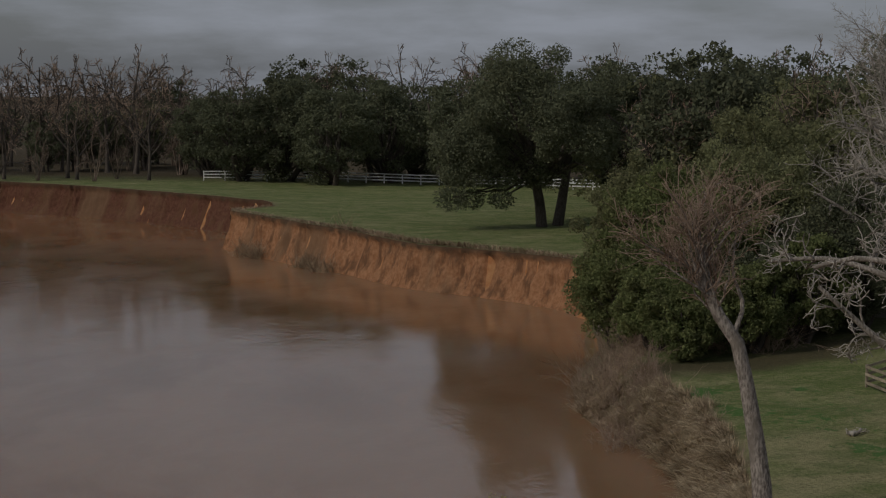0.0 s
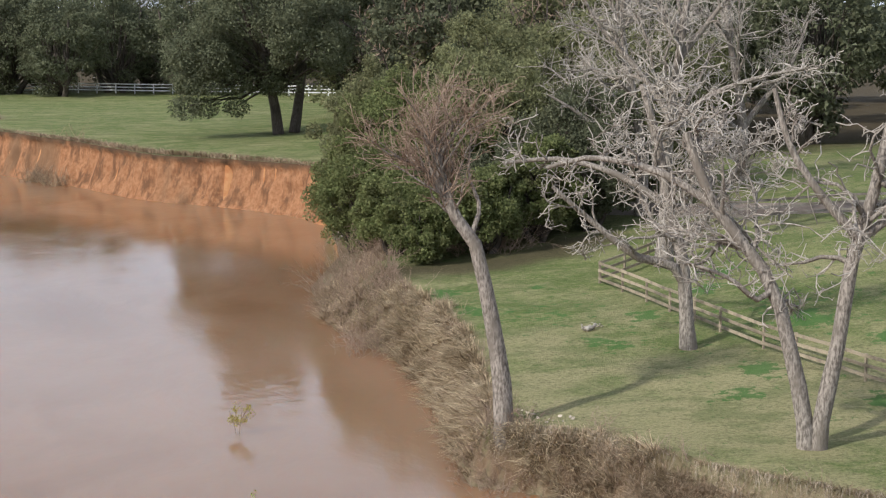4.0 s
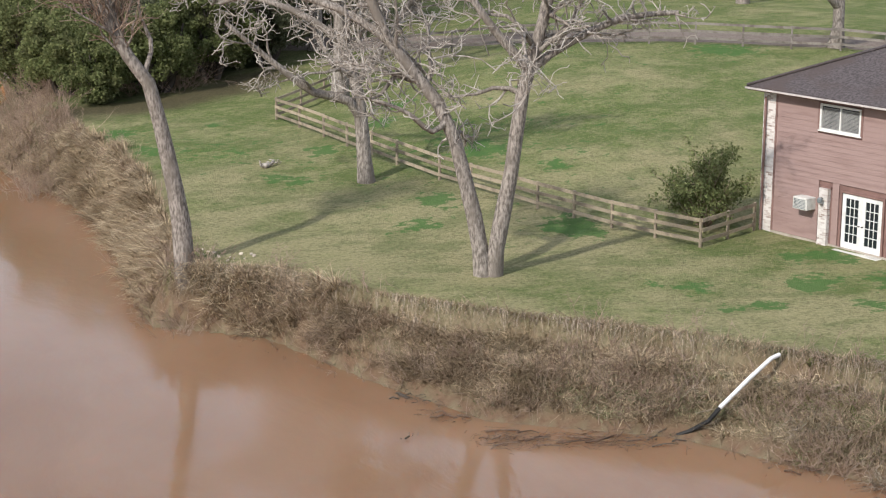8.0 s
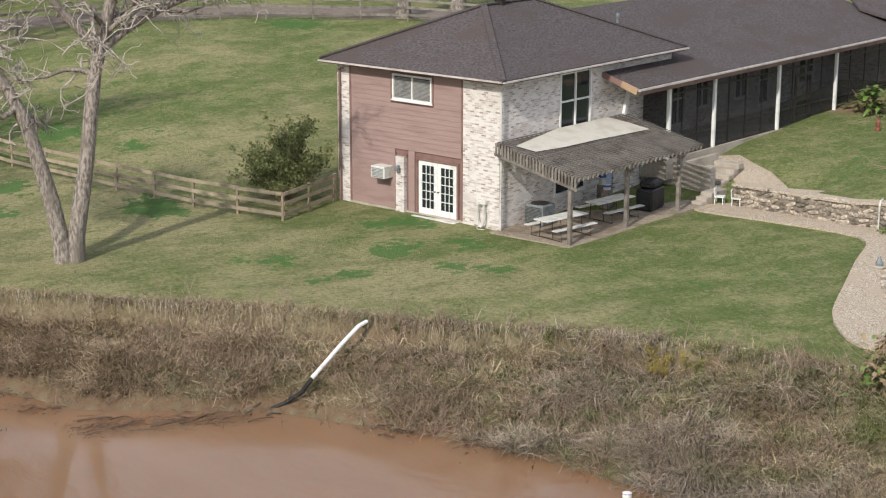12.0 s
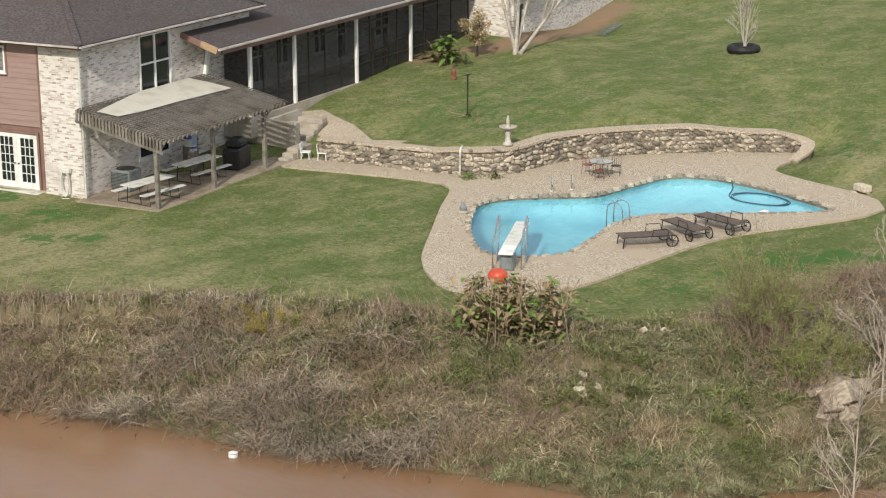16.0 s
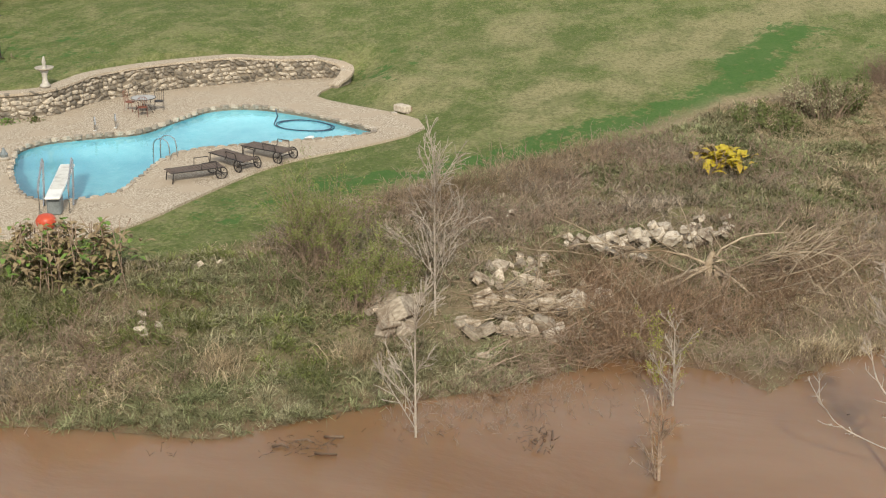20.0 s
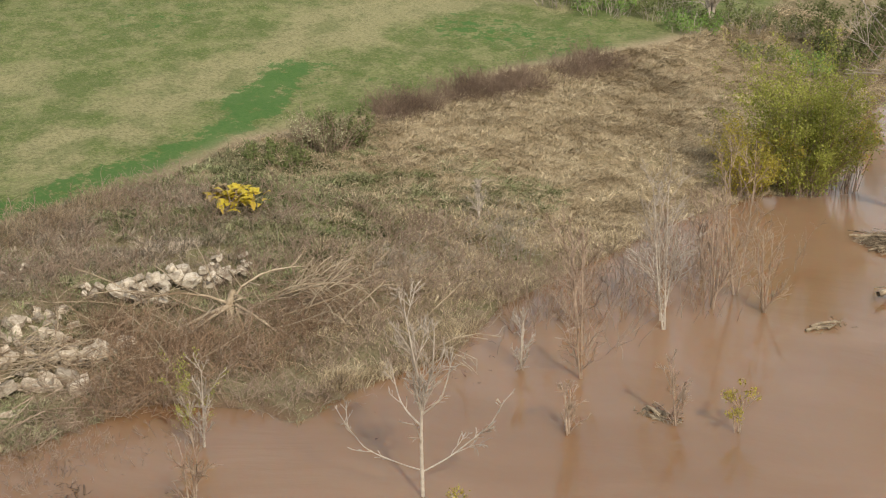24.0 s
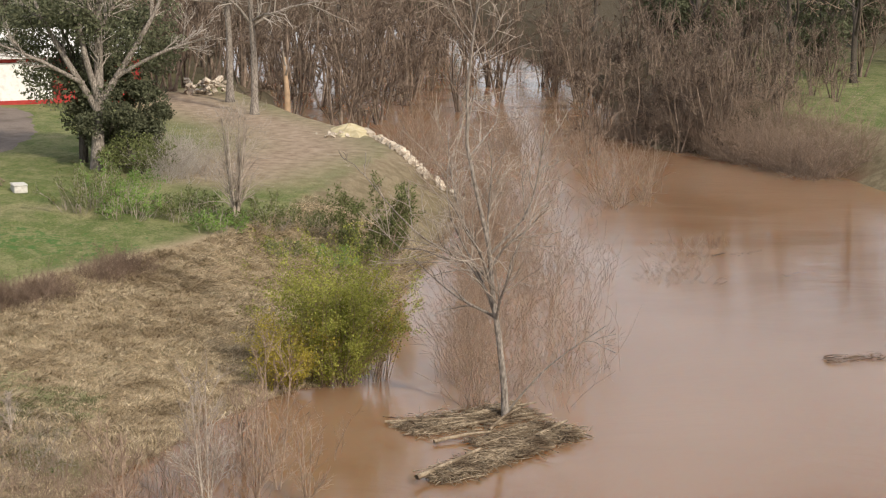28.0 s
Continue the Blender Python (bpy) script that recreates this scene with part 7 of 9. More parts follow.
for x, y, s in ((158, -1.5, 0.62), (165, -3.5, 0.7), (173, 3, 0.75), (181, -6, 0.7)):
    copy_thing(brush0, pose(x, y, max(lie(x, y), -0.2), 0, 0, x * 31) @ Matrix.Scale(s * 1.4, 4))


# ---- river bank: grasses, weeds and brush ----
def bank_spots(rng, count, keep):
    """Places scattered between shore and lawn; keep picks among them by x, y and how far up the bank they are."""
    got = []
    total = 0
    while total < count:
        x, y = rng.uniform(8, 104, count * 6), rng.uniform(-8, 104, count * 6)
        ok = inside(LAND_LINE, x, y) & ~inside(RIVER, x, y)
        x, y = x[ok], y[ok]
        dw, dc = dist_to(RIVER, x, y, True), dist_to(LAND_LINE, x, y, True)
        t = dw / (dw + dc + 1e-6)
        w = keep(x, y, t) * np.maximum(0, 1 - 0.92 * np.exp(-(((x - 43.2) / 2.6) ** 2 + ((y - 21.2) / 2.4) ** 2) ** 2) - 0.9 * np.exp(-(((x - 40.9) / 1.5) ** 2 + ((y - 23.3) / 1.1) ** 2) ** 2) - 0.9 * np.exp(-(((x - 50.2) / 2.2) ** 2 + ((y - 18.8) / 1.3) ** 2) ** 2))
        ok = rng.uniform(0, 1, len(x)) < w
        got.append(np.stack([x[ok], y[ok]], 1))
        total += ok.sum()
    return np.concatenate(got)[:count]


def blades(rng, at, height, width, lean, z=None):
    """Grass blades: bent slips of two pieces."""
    N = len(at)
    z = land(at[:, 0], at[:, 1]) if z is None else z
    base = np.column_stack([at, np.maximum(z, -0.1) - 0.03])
    a = rng.uniform(0, 2 * np.pi, N)
    side = np.column_stack([np.cos(a), np.sin(a), np.zeros(N)])
    h = (height * rng.uniform(0.45, 1.35, N))[:, None]
    lean_v = rng.normal(size=(N, 3)) * lean
    lean_v[:, 2] = 0
    mid = base + np.array([0, 0, 0.6]) * h + lean_v * h * 0.4
    tip = base + np.array([0, 0, 0.9]) * h + lean_v * h
    w = (width * rng.uniform(0.6, 1.4, N))[:, None]
    V = np.stack([base - side * w, base + side * w, mid + side * w * 0.8, tip, mid - side * w * 0.8], 1).reshape(-1, 3)
    i = np.arange(N)[:, None] * 5
    F = np.concatenate([i + np.array([[0, 1, 2, 4]]), i + np.array([[4, 2, 3, 3]])])
    return V, F[:N], np.concatenate([i + np.array([[4, 2, 3]])])


def grass(name, rng, at, height, width, lean, material, label, category="grass", z=None):
    V, quads, tris = blades(rng, at, height, width, lean, z)
    allf = np.concatenate([np.stack([quads[:, 0], quads[:, 1], quads[:, 2]], 1), np.stack([quads[:, 0], quads[:, 2], quads[:, 3]], 1), tris])
    return tagged(mesh_ob(name, V, allf, material), label, category, kind="stuff")


def clumpy(x, y, size, seed, lo=0.0):
    return np.clip(0.5 + wavy(x, y, size, seed), lo, 1)


rg = rnd(5)
slope_east = lambda x, y: (x > 56) & (y < 24)
mud = lambda t: np.clip((t - 0.12) * 5, 0, 1)
mud_x = lambda x, t: np.where((x > 28) & (x < 60), np.clip((t + 0.03) * 8, 0, 1), mud(t))
at = bank_spots(rg, 30000, lambda x, y, t: clumpy(x, y, 0.8, 1, 0.05) * np.where(x < 29, 0.9, np.where(x < 56, 0.12, 0.0)) * mud(t))
grass("brown_weeds", rg, at, 0.28, 0.008, 1.0, STRAW_BROWN, "tangled brown winter weeds on the river bank", "weeds")
at = bank_spots(rg, 45000, lambda x, y, t: clumpy(x, y, 1.3, 8, 0.1) * np.where((x > 28) & (x < 46) & (y > 20), 1.0, 0.22) * mud_x(x, t))
grass("green_weeds", rg, at, 0.15, 0.008, 0.9, WEED_GREEN, "low green weeds among the dry grass", "weeds")
at = bank_spots(rg, 70000, lambda x, y, t: np.where((x > 27) & (x < 52), clumpy(x, y, 1.6, 19, 0.25), 0.12) * mud_x(x, t))
grass("bank_turf", rg, at, 0.13, 0.008, 1.0, WEED_PALE, "short pale olive grass on the river bank")
at = bank_spots(rg, 16000, lambda x, y, t: np.where((x > 46) & (x < 61) & (y < 15), clumpy(x, y, 1.4, 23, 0.1), 0.0) * np.clip(1.3 - 1.6 * t, 0, 1))
grass("dry_grass", rg, at, 0.3, 0.009, 0.9, STRAW, "tan dry grass at the foot of the broken slope")


def tussocks(name, rng, at, per, height, reach, width, material, label, category="grass", down=0.4, limp=0.5):
    """Clumps of arching blades that hang a little downhill."""
    N, e = len(at), 0.4
    x, y = at[:, 0], at[:, 1]
    z0 = np.maximum(land(x, y), -0.05)
    g = np.column_stack([land(x + e, y) - land(x - e, y), land(x, y + e) - land(x, y - e)]) / (2 * e)
    g = np.clip(g, -0.8, 0.8)
    fall = -unit(np.column_stack([g, np.zeros(N)])) * np.clip(np.linalg.norm(g, axis=1) * 2, 0, 1)[:, None]
    big = np.clip(np.exp(rng.normal(size=N) * 0.32), 0.5, 1.4)
    k = np.repeat(np.arange(N), per)
    M = len(k)
    a = rng.uniform(0, 2 * np.pi, M)
    out = np.column_stack([np.cos(a), np.sin(a), np.zeros(M)])
    off = out * (rng.uniform(0, 0.45, M) * reach * big[k])[:, None]
    base = np.column_stack([at[k], z0[k] + (g[k] * off[:, :2]).sum(1) - 0.04]) + off
    h, r = (height * big[k] * rng.uniform(0.45, 1.25, M))[:, None], (reach * big[k] * rng.uniform(0.3, 1.2, M))[:, None]
    d = out + fall[k] * down + rng.normal(size=(M, 3)) * 0.15
    up = np.array([0, 0, 1.0])
    mid = base + d * r * 0.6 + up * h * rng.uniform(0.35, 0.75, M)[:, None]
    tip = base + d * r * 1.25 + rng.normal(size=(M, 3)) * r * 0.25 + up * h * rng.uniform(0.75 - limp, 0.85, M)[:, None]
    side = np.column_stack([-np.sin(a), np.cos(a), np.zeros(M)]) + rng.normal(size=(M, 3)) * 0.45
    w = (width * rng.uniform(0.6, 1.4, M))[:, None]
    V = np.stack([base - side * w, base + side * w, mid + side * w * 0.8, tip, mid - side * w * 0.8], 1).reshape(-1, 3)
    i = np.arange(M)[:, None] * 5
    F = np.concatenate([i + np.array([[0, 1, 2]]), i + np.array([[0, 2, 4]]), i + np.array([[4, 2, 3]])])
    return tagged(mesh_ob(name, V, F, material), label, category, kind="stuff")


between = lambda x, a, b, soft=2.0: sstep((x - a) / soft) * sstep((b - x) / soft)
OLIVE_GREY = surf("grey_green_weeds", (0.185, 0.205, 0.10), (0.34, 0.35, 0.195), (0.27, 0.245, 0.15), 1.1, 0.35, 0.95, 0, spec=0.1, island=0.4, world_space=True, through_light=0.2)
BROWN_GREY = surf("grey_brown_weeds", (0.245, 0.198, 0.152), (0.43, 0.36, 0.285), (0.20, 0.18, 0.12), 1.1, 0.35, 0.95, 0, spec=0.1, island=0.4, world_space=True, through_light=0.15)
# the cut bank below the house: russet, then straw over olive, then low olive turf
at = bank_spots(rg, 900, lambda x, y, t: between(x, 13, 25) * (t < 0.9) * (y > 38) * clumpy(x, y, 1.2, 31, 0.1) * mud(t))
tussocks("russet_tussocks", rg, at, 40, 0.34, 0.36, 0.009, STRAW_BROWN, "tangled russet-brown winter weeds on the cut bank", "weeds")
at = bank_spots(rg, 1300, lambda x, y, t: between(x, 18, 36) * (t < 0.9) * (y > 26) * clumpy(x, y, 1.5, 33, 0.05) * mud(t) * np.where(x < 31, 1.0, 0.7))
tussocks("straw_tussocks", rg, at, 40, 0.32, 0.38, 0.008, STRAW, "drooping straw-coloured tussocks on the cut bank")
at = bank_spots(rg, 1100, lambda x, y, t: between(x, 19, 44) * (t < 0.9) * (y > 20) * clumpy(x, y, 1.7, 37, 0.05) * mud_x(x, t))
tussocks("olive_tussocks", rg, at, 40, 0.24, 0.28, 0.008, OLIVE_GREY, "grey-green weed tussocks on the river bank", "weeds")
at = bank_spots(rg, 620, lambda x, y, t: between(x, 26, 36, 1.5) * (y > 30) * np.clip(0.2 + wavy(x, y, 1.8, 41), 0, 1) * np.clip(1.5 - 1.4 * t, 0, 1))
tussocks("tangled_weeds", rg, at, 46, 0.42, 0.55, 0.008, BROWN_GREY, "tangled grey-brown dead weeds low on the bank", "weeds", limp=0.7)
at = bank_spots(rg, 130, lambda x, y, t: between(x, 20, 44) * (y > 20) * np.clip(wavy(x, y, 1.3, 43) - 0.15, 0, 1))
tussocks("fresh_weeds", rg, at, 40, 0.17, 0.2, 0.008, LEAF_GREEN, "patches of fresh green weeds on the bank", "weeds")
at = bank_spots(rg, 1100, lambda x, y, t: between(x, 32, 46, 1.5) * (y > 17) * clumpy(x, y, 1.1, 47, 0.1))
tussocks("pale_tussocks", rg, at, 40, 0.26, 0.26, 0.008, WEED_PALE, "pale olive grass tussocks on the lower bank")
at = bank_spots(rg, 520, lambda x, y, t: between(x, 26, 42, 2.0) * (y > 20) * np.clip(0.25 + wavy(x, y, 1.4, 83), 0, 1) * mud(t))
tussocks("green_tussocks", rg, at, 40, 0.24, 0.28, 0.009, LEAF_WEEDY, "olive-green winter weeds among dead stalks on the bank", "weeds", down=0.3)
# straw mounds beside the leaning tree and below the thicket
at = bank_spots(rg, 420, lambda x, y, t: (y > 58) * (y < 92) * clumpy(x, y, 1.6, 51, 0.2))
tussocks("straw_tussocks", rg, at, 46, 0.5, 0.45, 0.011, STRAW, "pale straw tussocks drooping to the water", down=0.8)
at = bank_spots(rg, 260, lambda x, y, t: (y > 58) * (y < 104) * clumpy(x, y, 1.2, 53, 0.1) * np.clip(1.4 - t, 0, 1))
tussocks("russet_tussocks", rg, at, 40, 0.5, 0.4, 0.011, STRAW_BROWN, "russet weeds hanging over the water's edge", "weeds", down=0.8)
# the broken slope: a dark weedy band along the lawn, then grey sticks and thin green
at = bank_spots(rg, 800, lambda x, y, t: between(x, 41, 59, 1.5) * (y > 14) * sstep((t - 0.5) / 0.2) * clumpy(x, y, 1.4, 57, 0.3))
tussocks("dark_weeds", rg, at, 36, 0.30, 0.38, 0.009, BROWN_GREY, "dark grey-brown weeds along the edge of the lawn", "weeds", down=0.2)
at = bank_spots(rg, 420, lambda x, y, t: between(x, 44, 64, 1.5) * (y < 26) * (t > 0.4) * np.clip(0.25 + wavy(x, y, 1.7, 59), 0, 1))
tussocks("slope_weeds", rg, at, 40, 0.3, 0.3, 0.010, OLIVE_GREY, "sparse green-grey weeds on the slope", "weeds", down=0.2)
at = bank_spots(rg, 900, lambda x, y, t: between(x, 52, 68, 2.0) * (y > 8) * np.clip(0.3 + wavy(x, y, 2.1, 61), 0, 1) * sstep((t - 0.2) / 0.2))
tussocks("green_tussocks", rg, at, 36, 0.2, 0.28, 0.010, OLIVE_GREY, "low grey-green weeds on the upper slope", "weeds")
at = bank_spots(rg, 420, lambda x, y, t: between(x, 52, 64, 2.0) * (y < 16) * np.clip(0.2 + wavy(x, y, 1.6, 63), 0, 1) * np.clip(1.3 - t, 0, 1))
tussocks("tan_tussocks", rg, at, 40, 0.34, 0.34, 0.010, STRAW, "tan dry tussocks at the foot of the broken slope")
at = bank_spots(rg, 260, lambda x, y, t: between(x, 54, 69, 2.0) * (y > 8) * np.clip(wavy(x, y, 1.5, 67) - 0.2, 0, 1))
tussocks("fresh_weeds", rg, at, 36, 0.2, 0.22, 0.013, LEAF_GREEN, "patches of fresh green weeds on the upper slope", "weeds")
at = bank_spots(rg, 520, lambda x, y, t: between(x, 53, 65, 1.5) * (y > 11) * np.clip(0.35 + wavy(x, y, 1.3, 69), 0, 1) * sstep((t - 0.3) / 0.2))
tussocks("grey_weeds", rg, at, 40, 0.24, 0.3, 0.010, WEED_GREEN, "low grey-green weeds among dead grass on the upper slope", "weeds", down=0.3)
# the dry slope: long grass combed downhill
for count, size, seed, mat, word in ((3800, 0.62, 71, STRAW, "pale dry grass combed down the slope"), (180, 0.5, 73, STRAW_BROWN, "browner dry grass among the pale slope grass")):
    at = bank_spots(rg, count, lambda x, y, t: slope_east(x, y) * between(x, 60, 104, 4.0) * clumpy(0.8 * x + 0.6 * y, 0.3 * y - 0.4 * x, 1.0, seed, 0.35))
    tussocks("slope_grass", rg, at, 38, 0.34 * size, 0.34, 0.010, mat, word, down=1.3, limp=0.8)
at = bank_spots(rg, 90000, lambda x, y, t: slope_east(x, y) * between(x, 60, 104, 4.0))
grass("dry_slope_grass", rg, at, 0.17, 0.009, 1.1, STRAW, "short pale dry grass between the tussocks of the slope")
# fringe hanging over the lip of the bank
lip = smooth_line([(x, y) for x, y in CREST[20:40]], 0.05)
k = rg.integers(0, len(lip), 8000)
at = np.array([lip[i][:2] for i in k]) + rg.normal(size=(8000, 2)) * 0.22
grass("lip_grass", rg, at, 0.13, 0.008, 1.6, STRAW_BROWN, "long dry grass along the lip of the bank")


def hanging_fringe(line, count, drop, material, label, seed):
    """Long dry blades rooted on the lip that fall over the cut."""
    r = rnd(seed)
    k = r.integers(0, len(line) - 1, count)
    P = np.array([p[:2] for p in line])
    d = unit(P[k + 1] - P[k])
    out = np.column_stack([d[:, 1], -d[:, 0], np.zeros(count)])
    root = P[k] + d * r.uniform(0, 0.1, count)[:, None] - out[:, :2] * (r.uniform(-0.35, 0.25, count) + 0.25 * wavy(P[k][:, 0], P[k][:, 1], 0.5, seed))[:, None]
    base = np.column_stack([root, land(root[:, 0], root[:, 1])])
    keep = (wavy(root[:, 0], root[:, 1], 0.9, seed) > r.uniform(-0.9, 0.5, count)) & (base[:, 2] > 1.2)
    base, out, d = base[keep], out[keep], np.column_stack([d[keep], np.zeros(keep.sum())])
    n = len(base)
    L = (drop * r.uniform(0.4, 1.3, n))[:, None]
    out = out + d * r.normal(size=(n, 1)) * 1.2
    mid = base + out * L * 0.45 + np.array([0, 0, 0.1])
    tip = base + out * L * 0.7 + np.array([0, 0, -1.0]) * L
    w = (0.008 * r.uniform(0.6, 1.4, n))[:, None]
    V = np.stack([base - d * w, base + d * w, mid + d * w, tip, mid - d * w], 1).reshape(-1, 3)
    i = np.arange(n)[:, None] * 5
    F = np.concatenate([i + np.array([[0, 1, 2]]), i + np.array([[0, 2, 4]]), i + np.array([[4, 2, 3]])])
    tagged(mesh_ob("hanging_grass", V, F, material), label, "grass", kind="stuff")


hanging_fringe(lip, 5500, 0.45, BROWN_GREY, "grey-brown dead grass hanging over the cut lip of the bank", 4)
lip = smooth_line(BLUFF, 0.1)
k = rg.integers(0, len(lip) - 1, 5000)
off = np.array([((lip[i + 1] - lip[i]).y, -(lip[i + 1] - lip[i]).x) for i in k])
at = np.array([lip[i][:2] for i in k]) - unit(off) * (1.55 + np.abs(rg.normal(size=(5000, 1))) * 0.4)
grass("lip_grass", rg, at, 0.5, 0.03, 0.8, STRAW_BROWN, "ragged dry grass along the lip of the bluff", z=np.full(5000, 4.15))
# clumps of pale bunch grass
for i, (x, y) in enumerate(((35.6, 25.6), (38.3, 22.9), (12.0, 66.5), (11.7, 72.5), (32.2, 29.6), (45.5, 12.4), (12.6, 84))):
    a = rg.uniform(0, 2 * np.pi, 700)
    r = np.abs(rg.normal(size=700)) * 0.42
    grass("bunch_grass", rg, np.stack([x + r * np.cos(a), y + r * np.sin(a)], 1), 0.5, 0.008, 0.7, STRAW, "bunch of pale dry grass at the water")


def brush(name, spots, per, height, material, seed, label, spread=0.5, thick=0.012, category="brush", n=4):
    """Leafless stems in arching tufts, one mesh of stuff."""
    r = rnd(seed)
    c = np.repeat(np.asarray(spots, dtype=float), per, axis=0)
    N = len(c)
    c = c + r.normal(size=(N, 2)) * 0.35
    z = np.maximum(land(c[:, 0], c[:, 1]), -0.15) - 0.05
    p = np.column_stack([c, z])
    d = unit(np.column_stack([r.normal(size=(N, 2)) * spread, np.ones(N)]))
    L = height * r.uniform(0.4, 1.25, N)
    out = [p]
    for j in range(n - 1):
        d = unit(d + r.normal(size=(N, 3)) * 0.2 + np.array([0, 0, -0.06 * j]))
        out.append(out[-1] + d * (L / (n - 1))[:, None])
    P = np.stack(out, 1)
    R = np.full((N, 1), thick) * np.linspace(1, 0.35, n)[None]
    P2, R2 = sprout(r, P, R, N * 2, 0.4, 45, 0.1, 0.25, 0.3, 3, 0.75)
    V, F = tubes(P, R, 3)
    V2, F2 = tubes(P2, np.maximum(R2, 0.006), 3)
    ob = mesh_ob(name, np.concatenate([V, V2]), np.concatenate([F, F2 + len(V)]), material)
    return tagged(ob, label, category, kind="stuff")


# short turf on the lawn, coloured as the ground under it
k = 0
turf = []
while k < 150000:
    x, y = rg.uniform(12, 84, 200000), rg.uniform(14, 94, 200000)
    d = np.hypot(x, y)
    near = np.clip((55.0 / d) ** 2, 0, 1) * (rg.uniform(0, 1, 200000) < 0.9)
    ok = (rg.uniform(0, 1, 200000) < near) & ~inside(LAND_LINE, x, y) & ~inside(PATIO, x, y)
    x, y = x[ok], y[ok]
    u, v = np.cos(radians(16.7)), np.sin(radians(16.7))
    hx, hy = (x - 37) * u + (y - 52.75) * v, -(x - 37) * v + (y - 52.75) * u
    ok = ~((hx > -0.5) & (hy > -3.0) & (hx < 45) & (hy < 16)) & (dist_to(WALL_LINE, x, y) > 1.3) & (dist_to(PATIO, x, y, True) > 0.25)
    turf.append(np.stack([x[ok], y[ok]], 1))
    k += ok.sum()
at = np.concatenate(turf)[:150000]
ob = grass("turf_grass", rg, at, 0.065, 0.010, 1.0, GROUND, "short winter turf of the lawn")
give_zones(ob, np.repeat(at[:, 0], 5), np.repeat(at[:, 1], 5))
uneven = np.empty(len(at) * 5, dtype=np.float32)
ob.data.attributes["dry"].data.foreach_get("value", uneven)
ob.data.attributes["dry"].data.foreach_set("value", uneven + np.repeat(np.abs(rg.normal(size=len(at))) * 0.26 - 0.05, 5).astype(np.float32))

rb = rnd(77)
at = bank_spots(rb, 340, lambda x, y, t: np.where((x > 15) & (x < 36) & (y > 26), clumpy(x, y, 1.6, 3), 0.0))
brush("brown_brush", at, 9, 0.9, TWIG_BROWN, 1, "leafless brown brush on the cut bank", 0.8)
at = bank_spots(rb, 420, lambda x, y, t: np.where((x > 16) & (x < 47) & (y > 19), clumpy(x, y, 1.0, 13), 0.0) * np.clip(t * 4 - 0.3, 0, 1))
brush("green_weeds", at, 9, 0.3, WEED_GREEN, 21, "rough green weed tufts on the bank", 1.0, 0.009, "weeds", 3)
at = bank_spots(rb, 300, lambda x, y, t: np.where((x > 16) & (x < 47) & (y > 19), clumpy(x, y, 0.9, 17), 0.0) * np.clip(t * 4 - 0.3, 0, 1))
brush("dry_tufts", at, 9, 0.28, STRAW, 22, "pale dry weed tufts on the bank", 1.0, 0.009, "weeds", 3)
at = bank_spots(rb, 80, lambda x, y, t: np.where((y > 60), clumpy(x, y, 1.6, 5, 0.3), 0.0))
brush("brown_brush", at, 9, 0.9, TWIG_BROWN, 2, "leafless brown brush below the thicket", 0.7)
at = bank_spots(rb, 330, lambda x, y, t: np.where((x > 39) & (x < 60) & (y < 27), clumpy(x, y, 1.8, 7, 0.15), 0.0) * np.clip(t * 3, 0.15, 1))
brush("brown_brush", at, 10, 1.15, TWIG_BROWN, 3, "grey-brown brush on the broken slope", 0.8)
at = [(46.5 + 9 * u, 27.0 - 3.6 * u + 0.8 * v) for u, v in rb.uniform(-1, 1, (130, 2)) * 0.5 + [[0.5, -0.6]]]
brush("brown_brush", at, 12, 0.7, STRAW_BROWN, 4, "dark brown brush along the lawn edge", 0.8)
at = [(x0 + rb.normal() * 0.7, y0 + rb.normal() * 0.6) for x0, y0 in ((44.2, 17.6), (45.6, 17.0), (45.8, 19.4), (43.0, 17.9), (46.5, 15.0), (48.5, 14.5), (50.5, 14.0)) for k in range(16)]
brush("russet_brush", at, 11, 1.2, surf("russet_twigs", (0.23, 0.15, 0.10), (0.36, 0.25, 0.17), None, 3, 0.5, 0.95, 0, spec=0.1, island=0.3), 11, "russet dead branches heaped among the concrete", 1.1, 0.013)
at = bank_spots(rb, 150, lambda x, y, t: np.where((x > 40) & (x < 58) & (y < 22), 1.0, 0.0) * np.clip(1.2 - 3 * t, 0, 1))
brush("brown_brush", at, 8, 0.7, TWIG_BROWN, 31, "leafless brown brush at the water's edge", 0.9)
at = [(x0 + rb.normal() * 0.8, y0 + rb.normal() * 0.6) for x0, y0 in ((43.4, 20.4), (44.8, 19.4), (46.2, 18.2), (45.2, 17.0)) for k in range(7)]
brush("dead_branches", at, 4, 2.3, TAN_TWIG, 32, "long dead branches lying across the concrete", 2.2, 0.02)
at = [(10.2 + rb.uniform(-1.6, 1.5), 95 + rb.uniform(-8, 6)) for k in range(44)]
brush("brown_brush", at, 10, 1.7, TWIG_BROWN, 5, "tall leafless brown brush before the thicket", 0.5, 0.016)
at = [(x0 + u * dx + rb.normal() * 0.5, y0 + u * dy + rb.normal() * 0.5) for x0, y0, dx, dy in ((70.5, 17.4, 7, -3.6), (77.0, 13.6, 7.5, -4.2)) for u in np.clip(rb.choice((0.12, 0.3, 0.72, 0.92), 75) + rb.normal(size=75) * 0.06, 0, 1)]
brush("dark_tufts", at, 18, 1.0, surf("russet_weeds", (0.17, 0.115, 0.082), (0.27, 0.195, 0.145), None, 2, 0.5, 0.9, 0, island=0.3), 6, "russet brown weeds along the top of the dry slope", 0.55, 0.009, "weeds")
